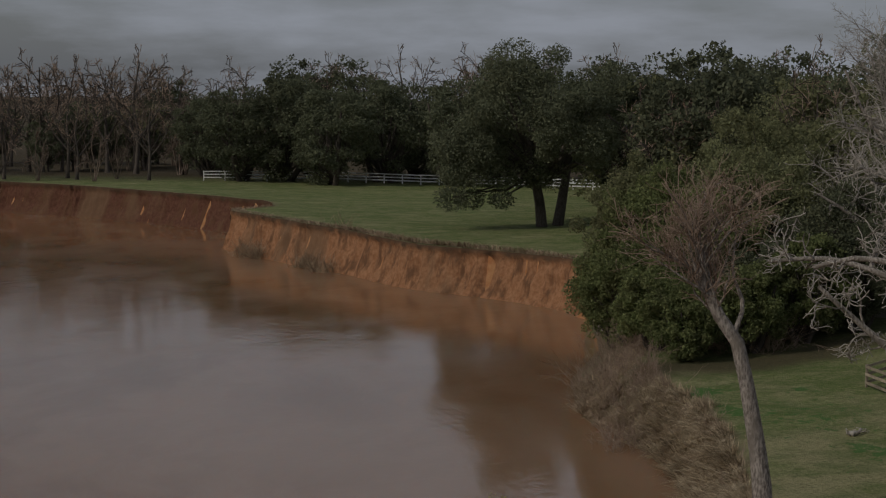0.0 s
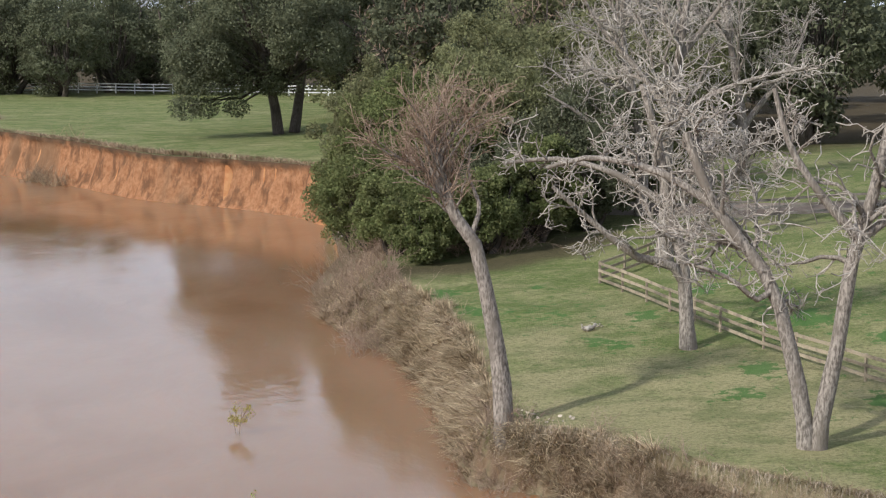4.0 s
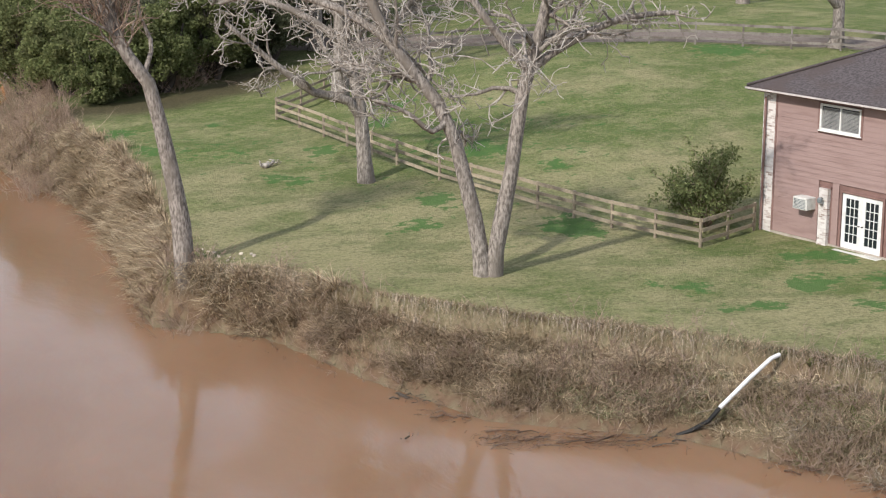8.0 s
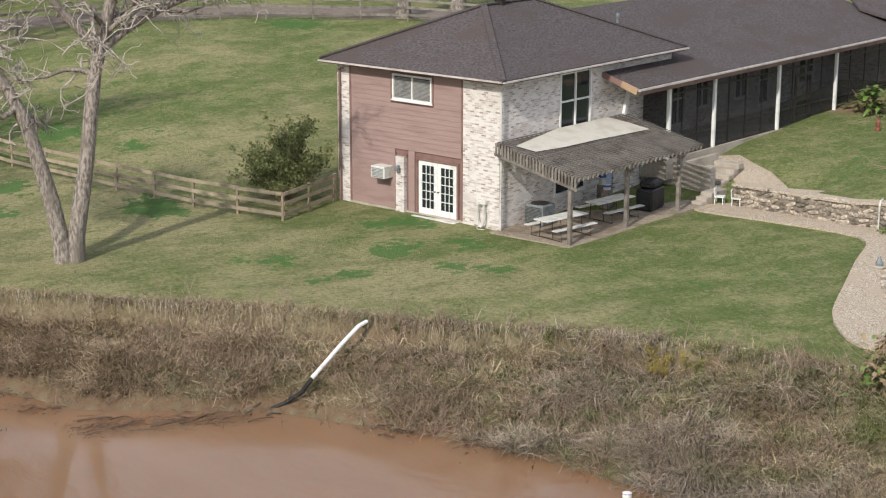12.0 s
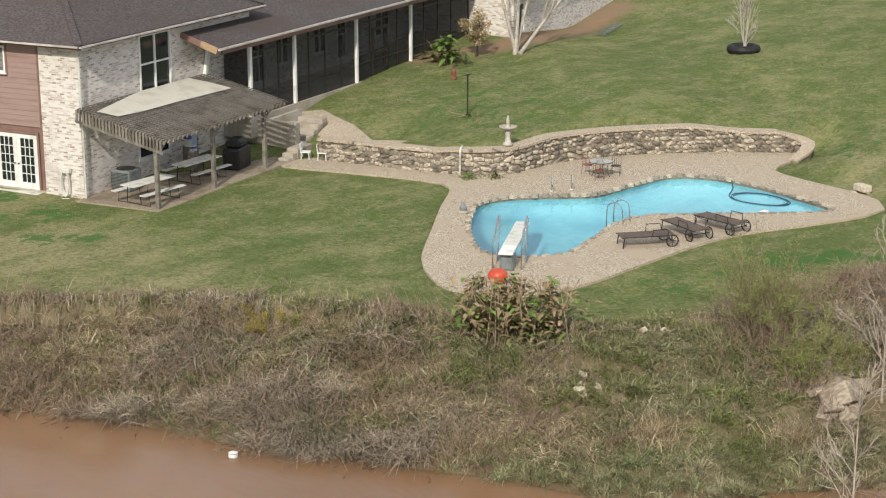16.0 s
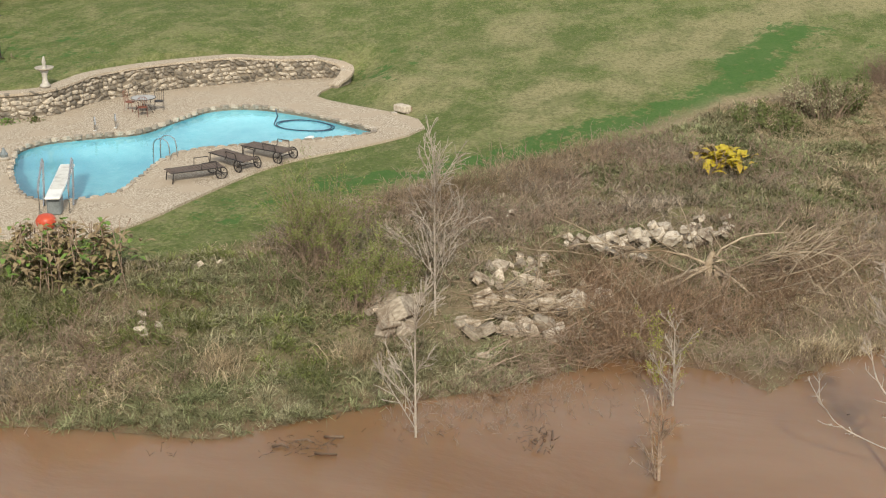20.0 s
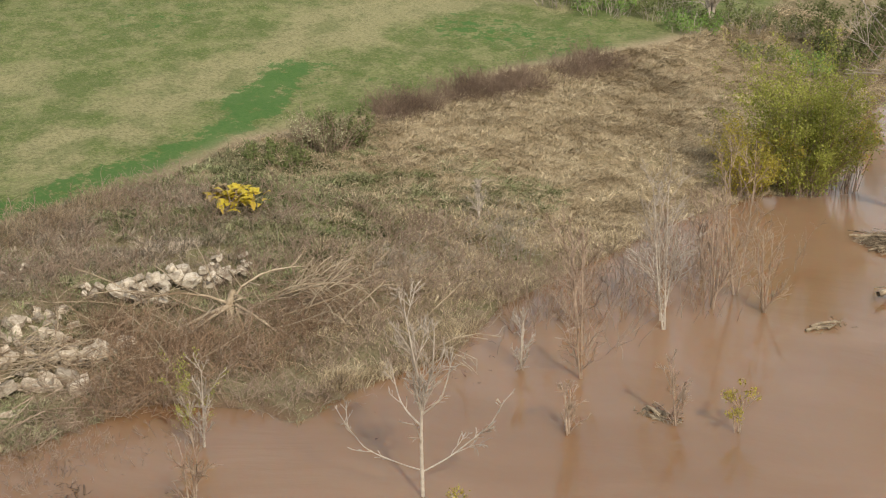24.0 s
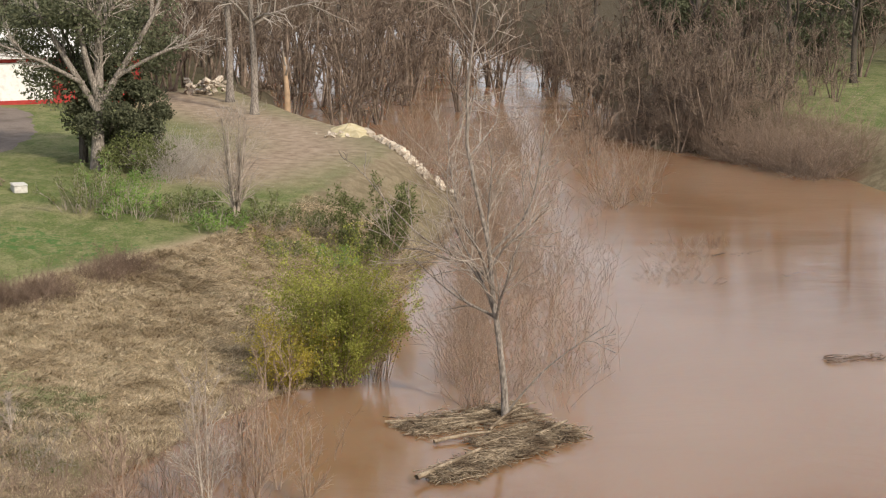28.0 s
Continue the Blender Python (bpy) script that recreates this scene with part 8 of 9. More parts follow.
at = [(55.6 + rb.normal() * 1.6, 12.6 + rb.normal() * 0.9) for k in range(60)] + [(60.4 + rb.normal() * 1.6, 10.4 + rb.normal() * 0.7) for k in range(60)]
brush("dead_sticks", at, 9, 0.6, SAPLING, 13, "heap of grey dead sticks on the broken slope", 1.3, 0.011)
at = [(8.6 + 0.55 * k ** 0.9 + rb.normal() * 0.8, 105.5 - 0.28 * k + rb.normal() * 0.8) for k in range(26) for j in range(3)]
brush("brown_brush", at, 10, 2.4, TWIG_BROWN, 33, "bare brown vines hanging before the thicket", 0.9, 0.016)
at = [(11.6 + rb.normal() * 0.7, 62.6 + rb.normal() * 0.6) for k in range(34)]
brush("brown_brush", at, 10, 0.9, TWIG_BROWN, 34, "russet brush heaped round the foot of the leaning tree", 0.8)
at = [(x0 + rb.normal() * 0.6, y0 + rb.normal() * 0.5) for x0, y0 in ((36.6, 19.8), (37.9, 19.0), (38.9, 17.8), (38.6, 19.8), (37.2, 18.2), (39.8, 16.8), (40.4, 18.6)) for k in range(6)]
brush("shore_brush", at, 20, 0.6, TWIG_BROWN, 41, "low brown brush and sticks in the muddy shallows", 1.5, 0.010)
at = [(x0 + rb.normal() * 0.7, y0 + rb.normal() * 0.7) for x0, y0 in ((44.9, 18.6), (45.6, 17.9), (44.6, 17.2), (46.2, 18.9), (43.6, 17.6)) for k in range(12)]
brush("russet_brush", at, 14, 1.0, bpy.data.materials["russet_twigs"], 42, "dense russet dead brush beside the concrete", 1.0, 0.012)
shore_line = smooth_line([p for p in SHORE[20:42]], 0.1)
pick = [shore_line[i] for i in rb.integers(0, len(shore_line), 150)]
at = [(p.x - 0.4 + rb.normal() * 0.6, p.y - 0.5 + rb.normal() * 0.6) for p in pick]
brush("shore_sticks", at, 3, 0.4, TWIG_DARK, 43, "dark broken twigs standing along the water's edge", 1.6, 0.010)
at = [(x0 + rb.normal() * 1.0, y0 + rb.normal() * 0.8) for x0, y0 in ((-21.5, 190.5), (-19.5, 187.5), (-14.0, 178.5), (-11.5, 174.5)) for k in range(10)]
brush("bluff_scrub", at, 14, 2.0, STRAW_BROWN, 44, "brown scrub at the foot of the clay bluff", 0.7, 0.03)
# flooded shrubs beyond the willow
at = [(rb.uniform(66, 118), 0) for k in range(150)]
at = [(x, -4.5 - (x - 66) * 0.11 - abs(rb.normal()) * 3.0) for x, _ in at]
brush("flooded_brush", at, 14, 3.0, TWIG_BROWN, 7, "reddish brown leafless brush standing in the flood", 0.35, 0.010)
at = [(rb.uniform(118, 160), rb.uniform(-24, -6)) for k in range(90)]
brush("flooded_brush", at, 10, 4.5, TWIG_BROWN, 8, "reddish brown leafless brush standing in the flood", 0.35, 0.022)
at = [(rb.uniform(134, 160), 0) for k in range(150)]
at = [(x, -41 + (x - 126) * 0.32 - abs(rb.normal()) * 3) for x, _ in at]
brush("bank_brush", at, 12, 4.5, TWIG_BROWN, 9, "leafless brush hanging over the far bank", 0.7, 0.02)
at = [(rb.uniform(133, 168), 0) for k in range(130)]
at = [(x, -39.5 + (x - 126) * 0.32 - abs(rb.normal()) * 1.5) for x, _ in at]
brush("bank_brush", at, 12, 3.6, TWIG_FAR, 35, "dark tangled brush along the foot of the far bank", 1.0, 0.022)
at = [(rb.uniform(50, 62), 0) for k in range(60)]
at = [(x, 7.5 - (x - 50) * 0.45 + rb.normal() * 1.6) for x, _ in at]
brush("flooded_brush", at, 6, 2.2, TWIG_BROWN, 10, "thin leafless stems in the shallow flood", 0.25, 0.012)


# ---- saplings and shrubs ----
def sapling(x, y, h, seed, label, mat=None, stems=1, spread=38, z=None, name="sapling", r=0.034, dense=1.0):
    rr = random.Random(seed)
    trunks, radii = [], []
    for k in range(stems):
        a = rr.uniform(0, 6.28)
        s = 0.12 * h * (stems > 1)
        trunks.append([(0.05 * k, 0, 0), (s * 0.5 * math.cos(a), s * 0.5 * math.sin(a), h * 0.4), (s * math.cos(a) + rr.uniform(-0.1, 0.1), s * math.sin(a), h)])
        radii.append((r * (1.5 if h > 4.5 and stems == 1 else 1), 0.012))
    return bare_tree(name, x, y, trunks, radii, seed, label, limbs=int(22 * stems ** 0.5 * dense), branches=int(80 * dense), twigs=int(170 * dense), fine=int(170 * dense), ratio=(0.36, 0.42, 0.4, 0.4), spread=spread * 0.95, up=(0.22, 0.15, 0.1, 0.1),
                     lo=0.16, bark=mat or SAPLING, twig_mat=mat or SAPLING, wander=0.12, z=z, seed_r=0.006, category="sapling", group="saplings along the flood", thin=0.42)


for i, (x, y, h, st, mat) in enumerate(((47.6, 5.6, 4.6, 2, TWIG_BROWN), (48.1, 7.5, 2.0, 2, SAPLING), (52.4, 3.6, 5.0, 2, SAPLING), (56.5, 1.6, 4.6, 3, TWIG_BROWN), (35.5, 19.6, 4.0, 1, SAPLING), (41.6, 22.3, 4.4, 1, SAPLING),
                                           (40.4, 14.6, 2.6, 1, SAPLING), (44.6, 2.6, 2.0, 2, TWIG_BROWN), (61.5, 11.2, 1.6, 2, SAPLING), (36.0, 13.3, 2.2, 3, TWIG_BROWN), (53.2, 3.8, 3.6, 2, SAPLING), (54.9, 2.3, 3.8, 3, TWIG_BROWN), (54.9, 0.6, 3.2, 3, TWIG_BROWN), (52.0, 6.2, 3.0, 3, TWIG_BROWN), (43.3, 5.4, 1.7, 2, TWIG_BROWN), (56.6, 4.0, 3.0, 4, TWIG_BROWN), (58.6, 2.8, 2.8, 3, TWIG_BROWN))):
    sapling(x, y, h, 301 + i, "%s leafless sapling %s" % ("pale" if mat is SAPLING else "brown", "standing in brown flood water" if lie(x, y) < 0.1 else "on the rough bank"), mat, st, z=max(lie(x, y), -0.4) - 0.05, dense=1.5 if h > 4 and st == 1 else 1.0 if h > 4 else 0.7)
SP = (38.6, 8.4)
bare_tree("sapling", *SP, [facing(*SP, [(0.05, -0.4, 0), (0.0, 1.2, 0), (-0.02, 2.7, 0), (-0.2, 3.7, 0), (-0.42, 4.9, 0)]), facing(*SP, [(0.02, 0.7, 0), (0.6, 1.0, 0.1), (1.15, 1.4, 0.2), (1.7, 1.9, 0.2), (2.0, 2.5, 0.2)]),
                           facing(*SP, [(0.0, 0.75, 0), (-0.6, 1.0, -0.1), (-1.4, 1.5, -0.3), (-1.95, 2.3, -0.3)]), facing(*SP, [(0, 2.6, 0), (0.25, 3.3, 0.1), (0.3, 4.5, 0.1)]), facing(*SP, [(0, 2.2, 0), (0.5, 2.8, -0.2), (0.75, 4.0, -0.3)]),
                           facing(*SP, [(0, 1.9, 0), (-0.5, 2.4, 0.3), (-0.75, 3.4, 0.4)])],
          [(0.06, 0.014), (0.022, 0.007), (0.018, 0.007), (0.03, 0.010), (0.028, 0.010), (0.026, 0.009)], 300, "pale leafless sapling with wide limbs standing in brown flood water", limbs=44, branches=170, twigs=300, fine=220, ratio=(0.26, 0.45, 0.42, 0.4),
          spread=36, up=(0.3, 0.2, 0.1, 0.1), lo=0.25, bark=SAPLING, twig_mat=SAPLING, wander=0.12, z=-0.05, seed_r=0.006, category="sapling", group="saplings along the flood", thin=0.42)
HT = (64.9, -6.9)
bare_tree("flood_tree", *HT, [facing(*HT, [(0, -0.4, 0), (-0.15, 2.2, 0), (-0.5, 4.4, 0), (-0.75, 7.0, 0), (-1.6, 11.0, 0), (-1.2, 16, 0)]), facing(*HT, [(-0.4, 4.0, 0), (-2.0, 4.8, 0.2), (-3.6, 6.2, 0.3)]),
                              facing(*HT, [(-0.7, 6.4, 0), (0.8, 8.2, 0.2), (1.4, 11.5, 0.3)]), facing(*HT, [(0, 0.2, 0.2), (1.6, 2.0, 0.4), (3.8, 3.6, 0.6)]), facing(*HT, [(-0.6, 5.6, 0), (-3.4, 7.2, 0), (-5.5, 9.5, 0)])],
          [(0.14, 0.03), (0.07, 0.015), (0.06, 0.015), (0.05, 0.015), (0.05, 0.015)], 401, "tall thin leafless tree standing in the flood", limbs=36, branches=170, twigs=480, fine=500, ratio=(0.34, 0.5, 0.45, 0.42), lo=0.25, spread=48, wander=0.18,
          up=(0.4, 0.25, 0.2, 0.1), twig_mat=SAPLING, z=0.0)
fan_shrub("willow_bush", 70.8, -0.3, 6.3, 0.9, 24, 100, 46000, 0.085, LEAF_WILLOW, 501, "tall yellow-green willow bush at the flood's edge", lo=0.02, side=7.0, low=0.05, strew=1.8, arch=0.07)
fan_shrub("willow_bush", 69.8, 1.8, 3.2, 0.5, 38, 60, 11000, 0.08, LEAF_TURNING, 502, "low yellowing willow bush beside a larger one", lo=0.02, side=7.0, low=0.05, strew=1.6, arch=0.07)
fan_shrub("willow_bush", 71.6, -2.0, 4.3, 0.7, 18, 36, 3800, 0.10, LEAF_TURNING, 512, "thin half-bare willow standing in the flood", lo=0.3, z=-0.1)
fan_shrub("citrus_tree", 32.6, 61.6, 3.1, 0.2, 46, 54, 11500, 0.12, LEAF_GREEN, 503, "round green citrus tree with open branches behind the fence", lo=0.38, thick=0.03, side=5.0, low=0.35, strew=1.2)
fan_shrub("leafy_shrub", 93.4, -2.6, 4.9, 1.5, 20, 60, 12000, 0.12, LEAF_GREEN, 504, "tall rough green shrub with yellow blossoms above the flood", lo=0.15)
sapling(95.0, 4.8, 5.8, 505, "wide leafless shrub with green undergrowth", SAPLING, 9, 55, name="bare_shrub", dense=2.4, r=0.085)
for i, (x, y, h, b, n) in enumerate(((95.3, 3.2, 1.7, 1.6, 5200), (93.2, 5.6, 1.3, 1.4, 3600), (96.3, 7.6, 1.7, 1.5, 4200), (95.5, 10.4, 2.1, 1.4, 4600), (96.5, 13.0, 2.6, 1.4, 5200), (99.5, 11.8, 2.6, 1.6, 5200), (91.0, 2.2, 1.0, 1.2, 2600), (92.0, -0.4, 1.2, 1.3, 3000), (97.0, 0.6, 1.2, 1.5, 3000))):
    fan_shrub("green_undergrowth", x, y, h, b, 42, 50, int(n * 0.5), 0.11, LEAF_FRESH if i % 2 else LEAF_GREEN, 620 + i, "tangled low green undergrowth at the edge of the lawn", lo=0.05, bark=SAPLING, group="undergrowth by the gravel pad")
fan_shrub("vine_shrub", 65.8, 18.3, 1.9, 0.9, 36, 120, 4200, 0.07, WEED_PALE, 508, "brown vine-covered mound at the lawn edge", lo=0.1)
fan_shrub("vine_shrub", 66.6, 17.6, 1.6, 0.6, 34, 40, 2600, 0.10, LEAF_GREEN, 514, "green vines over a brown mound", lo=0.1)
fan_shrub("vine_shrub", 63.2, 19.5, 0.9, 1.2, 44, 50, 2600, 0.10, LEAF_GREEN, 509, "low green vines at the lawn edge", lo=0.05)
fan_shrub("vine_shrub", 59.5, 19.8, 0.7, 1.3, 44, 50, 1600, 0.09, WEED_GREEN, 515, "low grey-green weeds beside a yellow plant", lo=0.05)
fan_shrub("broom_shrub", 41.6, 26.2, 2.9, 0.5, 34, 150, 15000, 0.06, LEAF_WEEDY, 510, "fan of thin stems with feathery green tips on the bank", lo=0.4, thick=0.012, slim=0.3)
fan_shrub("slender_willow", 40.4, 24.2, 2.4, 0.5, 16, 60, 7000, 0.06, LEAF_WEEDY, 511, "thin yellow-green brush on the bank", lo=0.1, thick=0.012, slim=0.35)
fan_shrub("slender_willow", 41.6, 23.6, 1.9, 0.5, 22, 44, 3600, 0.06, LEAF_WEEDY, 516, "thin olive-green brush beside the concrete", lo=0.1, thick=0.012, slim=0.35)
fan_shrub("bank_shrub", 33.2, 38.2, 0.9, 0.7, 45, 40, 2600, 0.05, LEAF_TURNING, 517, "low yellowish shrub below the lip of the bank", lo=0.05, thick=0.01)
fan_shrub("bank_shrub", 33.4, 35.6, 0.8, 0.6, 45, 40, 1800, 0.05, WEED_GREEN, 518, "low grey-green shrub on the bank", lo=0.05, thick=0.01)




def big_leaf_plant(name, x, y, count, leaf_len, width, height, mats, seed, label, lie_down=0.0):
    """A clump of stalks with long broad leaves, each leaf a bent blade of its own."""
    rr = random.Random(seed)
    o = place_thing(name, x, y)
    tagged(o, label, "plant")
    for k in range(count):
        a, r0 = rr.uniform(0, 6.28), abs(rr.gauss(0, 1)) * width * 0.33
        bx, by = r0 * math.cos(a), r0 * math.sin(a)
        h = height * rr.uniform(0.15, 1.0) * (1 - 0.35 * min(1, r0 / width * 2))
        a2, L, w = rr.uniform(0, 6.28), leaf_len * rr.uniform(0.6, 1.2), leaf_len * rr.uniform(0.12, 0.2)
        d, s = Vector((math.cos(a2), math.sin(a2), rr.uniform(0.0, 1.5))).normalized(), Vector((-math.sin(a2), math.cos(a2), 0))
        base = Vector((bx, by, h))
        bm = bmesh.new()
        rows = []
        for j in range(5):
            u = j / 4
            c = base + d * L * u + Vector((0, 0, -L * 0.5 * u * u))
            ww = w * math.sin(math.pi * (0.12 + 0.86 * u)) + 0.005
            rows.append([bm.verts.new(c - s * ww + Vector((0, 0, 0.25 * ww))), bm.verts.new(c), bm.verts.new(c + s * ww + Vector((0, 0, 0.25 * ww)))])
        for p, q in zip(rows, rows[1:]):
            for j in range(2):
                bm.faces.new((p[j], p[j + 1], q[j + 1], q[j]))
        part("leaf", bm, rr.choice(mats), o)
    for k in range(max(5, count // 18)):
        V, F = tubes(bend([(rr.gauss(0, width * 0.2), rr.gauss(0, width * 0.2), -0.05), (rr.gauss(0, width * 0.24), rr.gauss(0, width * 0.24), height * 0.9)], 4)[None], np.full((1, 4), 0.015), 4)
        mesh_ob("stalk", V, F, TWIG_BROWN, o)
    return o


canna = big_leaf_plant("canna_clump", 36.7, 31.4, 210, 0.40, 1.7, 1.85, [LEAF_DRY, LEAF_DRY, LEAF_DRY, LEAF_DRY, LEAF_FRESH], 1, "withered broad-leaved plant clump, brown with green remnants")
for x, y, turn in ((36.0, 32.4, 80), (37.1, 30.5, 200), (36.2, 31.5, 300)):
    copy_thing(canna, pose(x, y, lie(x, y) - 0.03, 0, 0, turn))
big_leaf_plant("leafy_clump", 35.0, 34.3, 60, 0.3, 1.0, 0.6, [LEAF_GREEN, WEED_GREEN], 2, "small broad-leaved green plant on the bank")
big_leaf_plant("yellow_plant", 57.0, 19.1, 110, 0.6, 1.7, 0.9, [LEAF_YELLOW], 3, "heap of bright yellow palm-like leaves on the slope")
big_leaf_plant("withered_plant", 57.5, 20.0, 50, 0.5, 1.0, 0.7, [LEAF_DRY], 8, "withered brown leaves beside a yellow plant")
big_leaf_plant("wall_weeds", 49.0, 44.5, 150, 0.16, 0.9, 0.3, [LEAF_FRESH], 4, "bright green weeds at the foot of the wall")
big_leaf_plant("wall_weeds", 49.75, 43.75, 90, 0.16, 0.6, 0.3, [LEAF_GREEN], 5, "green weeds at the foot of the wall")
big_leaf_plant("palm_shrub", 61.2, 57.0, 90, 0.8, 1.6, 1.2, [LEAF_FRESH, LEAF_GREEN], 6, "bushy green palm shrub beside the porch")
big_leaf_plant("lawn_weeds", 54.0, 49.0, 70, 0.16, 1.9, 0.15, [LEAF_FRESH, LEAF_GREEN], 7, "green weeds round the post on the lawn")


at = [(rb.uniform(90, 104), 0) for k in range(34)]
at = [(x, -18 - (x - 91) * 0.36 + rb.normal() * 0.9) for x, _ in at]
brush("flooded_brush", at, 8, 1.0, TWIG_BROWN, 45, "low dark twigs standing out of the open flood", 0.8, 0.011)

# ---- broken concrete, fallen tree, driftwood ----
def make_rubble(spots, seed, label, group, z_lift=0.0, stone=None):
    rr = random.Random(seed)
    kinds = [block_mesh("rubble_block", seed * 10 + k, stone or RUBBLE, 0.2) for k in range(6)]
    for x0, y0, n, rad, size in spots:
        for k in range(n):
            a, r = rr.uniform(0, 6.28), rad * math.sqrt(rr.random())
            x, y = x0 + r * math.cos(a), y0 + r * math.sin(a) * 0.8
            s = size * rr.uniform(0.5, 1.35)
            m = pose(x, y, max(0.05, lie(x, y)) + 0.2 * s + z_lift * rr.random(), rr.uniform(-38, 38), rr.uniform(-38, 38), rr.uniform(0, 360)) @ Matrix.Diagonal((s, s * rr.uniform(0.5, 0.95), s * rr.uniform(0.2, 0.42), 1))
            tagged(shared("rubble_block", kinds[k % 6], m), label, "rubble", group)


make_rubble([(42.2, 24.2, 18, 0.75, 0.5), (41.1, 23.5, 22, 0.9, 0.7), (40.1, 22.8, 6, 0.5, 1.15), (44.6, 21.3, 34, 1.5, 0.52), (42.6, 20.9, 18, 1.2, 0.6), (43.6, 19.8, 14, 1.1, 0.85), (45.3, 19.3, 9, 0.9, 0.75), (46.3, 21.5, 20, 0.9, 0.34), (40.6, 20.1, 7, 0.4, 0.34)], 1, "broken slab of soiled concrete dumped on the bank", "dumped concrete", stone=RUBBLE_DIRTY)
make_rubble([(48.7, 19.6, 14, 0.8, 0.6), (49.5, 18.8, 22, 1.0, 0.55), (50.9, 18.1, 22, 1.0, 0.46), (51.8, 17.6, 16, 0.8, 0.38), (48.2, 20.9, 8, 0.4, 0.4), (48.1, 23.2, 6, 0.4, 0.25)], 2, "clean white broken concrete piled on the slope", "pale concrete pile", 0.4)
make_rubble([(36.2, 28.1, 7, 0.7, 0.3), (39.2, 28.3, 4, 0.5, 0.28), (33.0, 31.0, 2, 0.3, 0.2)], 3, "small pale stone in the grass of the bank", "bank stones")
make_rubble([(12.6, 64.4, 12, 0.9, 0.2), (13.8, 63.2, 8, 0.7, 0.18)], 4, "small pale rubble stone under the leaning tree", "stones under the tree")
make_rubble([(166.0, 11.6, 20, 1.6, 0.8), (165.4, 9.6, 24, 1.5, 0.8), (167.2, 12.6, 10, 1.0, 0.7)], 5, "pale broken concrete heaped at the edge of the woods", "concrete heap by the woods", 1.2)
edge = smooth_line([(138.0, -3.4), (131, -4.6), (126.2, -5.2), (123.6, -5.9), (122.2, -6.7), (121.6, -7.6), (121.7, -8.6), (121.9, -9.4)], 0.4)
rr0 = random.Random(6)
white_kind = [block_mesh("edge_rock", 90 + k, RUBBLE, 0.2) for k in range(4)]
for i, p in enumerate(edge):
    for j in range(3):
        x, y = p.x + rr0.uniform(-0.5, 0.5), p.y + rr0.uniform(-0.5, 0.5)
        s = rr0.uniform(0.35, 0.85)
        tagged(shared("edge_rock", white_kind[(i + j) % 4], pose(x, y, max(lie(x, y), 0) + 0.15, rr0.uniform(-30, 30), rr0.uniform(-30, 30), rr0.uniform(0, 360)) @ Matrix.Diagonal((s, s, s * 0.6, 1))), "pale rock in the riprap edge of the gravel bank", "rock", "riprap rocks")


def make_fallen_tree():
    x, y = 48.6, 16.5
    o = place_thing("fallen_tree", x, y)
    tagged(o, "fallen tree with bare splayed limbs on the slope", "tree")
    F3 = lambda rows: facing(x, y, rows)
    P = np.stack([bend(F3(r), 6) for r in ([(0, -0.2, 0), (-0.1, 0.5, 0), (0.05, 0.95, 0)], [(0, 0.5, 0), (-0.9, 0.25, -0.3), (-2.1, -0.25, -0.7), (-3.2, -0.35, -1.0)], [(0.15, 0.3, 0), (1.3, -0.25, -0.3), (3.0, -0.55, -0.6), (5.5, -0.9, -1.6)],
                                           [(0.05, 0.7, 0), (0.5, 1.2, 0.2), (1.5, 1.5, 0.4), (2.3, 1.5, 0.5)], [(0.1, 0.4, 0), (0.4, -0.6, -0.5), (0.5, -1.2, -1.2)], [(0, 0.4, 0), (-0.3, -0.6, -0.6), (-0.5, -1.3, -1.2)],
                                           [(0.2, 0.2, 0), (1.4, 0.6, 0.3), (2.8, 0.9, 0.6), (3.9, 0.8, 0.6)], [(0, 0.5, 0), (-1.2, 0.85, 0.2), (-2.6, 0.7, 0.3), (-3.9, 0.1, 0.2)], [(0.1, 0.5, 0), (0.9, 0.2, -0.8), (2.0, -0.5, -1.6), (3.0, -0.9, -2.2)], [(0, 0.5, 0), (-0.9, 0.2, -0.8), (-1.8, -0.4, -1.4), (-2.8, -0.8, -2.0)])])
    R = np.stack([np.linspace(a, b, 6) for a, b in ((0.13, 0.1), (0.08, 0.025), (0.085, 0.016), (0.04, 0.01), (0.055, 0.02), (0.055, 0.02), (0.035, 0.01), (0.05, 0.012), (0.05, 0.012), (0.05, 0.012))])
    for p, r in zip(P, R):
        V, F = tubes(p[None], r[None], 7)
        mesh_ob("limb", V, F, TAN_TWIG, o, smooth=True)
    rng = rnd(91)
    P1, R1 = sprout(rng, P, R, 130, 0.62, 50, -0.08, 0.14, 0.05, 5, 0.5, 0.06)
    P2, R2 = sprout(rng, P1, R1, 520, 0.55, 42, 0.0, 0.18, 0.2, 5, 0.6, 0.05)
    V, F = tubes(np.concatenate([P1, P2]), np.concatenate([np.maximum(R1, 0.02), np.maximum(R2, 0.01)]), 3)
    mesh_ob("crown", V, F, TAN_TWIG, o)


make_fallen_tree()


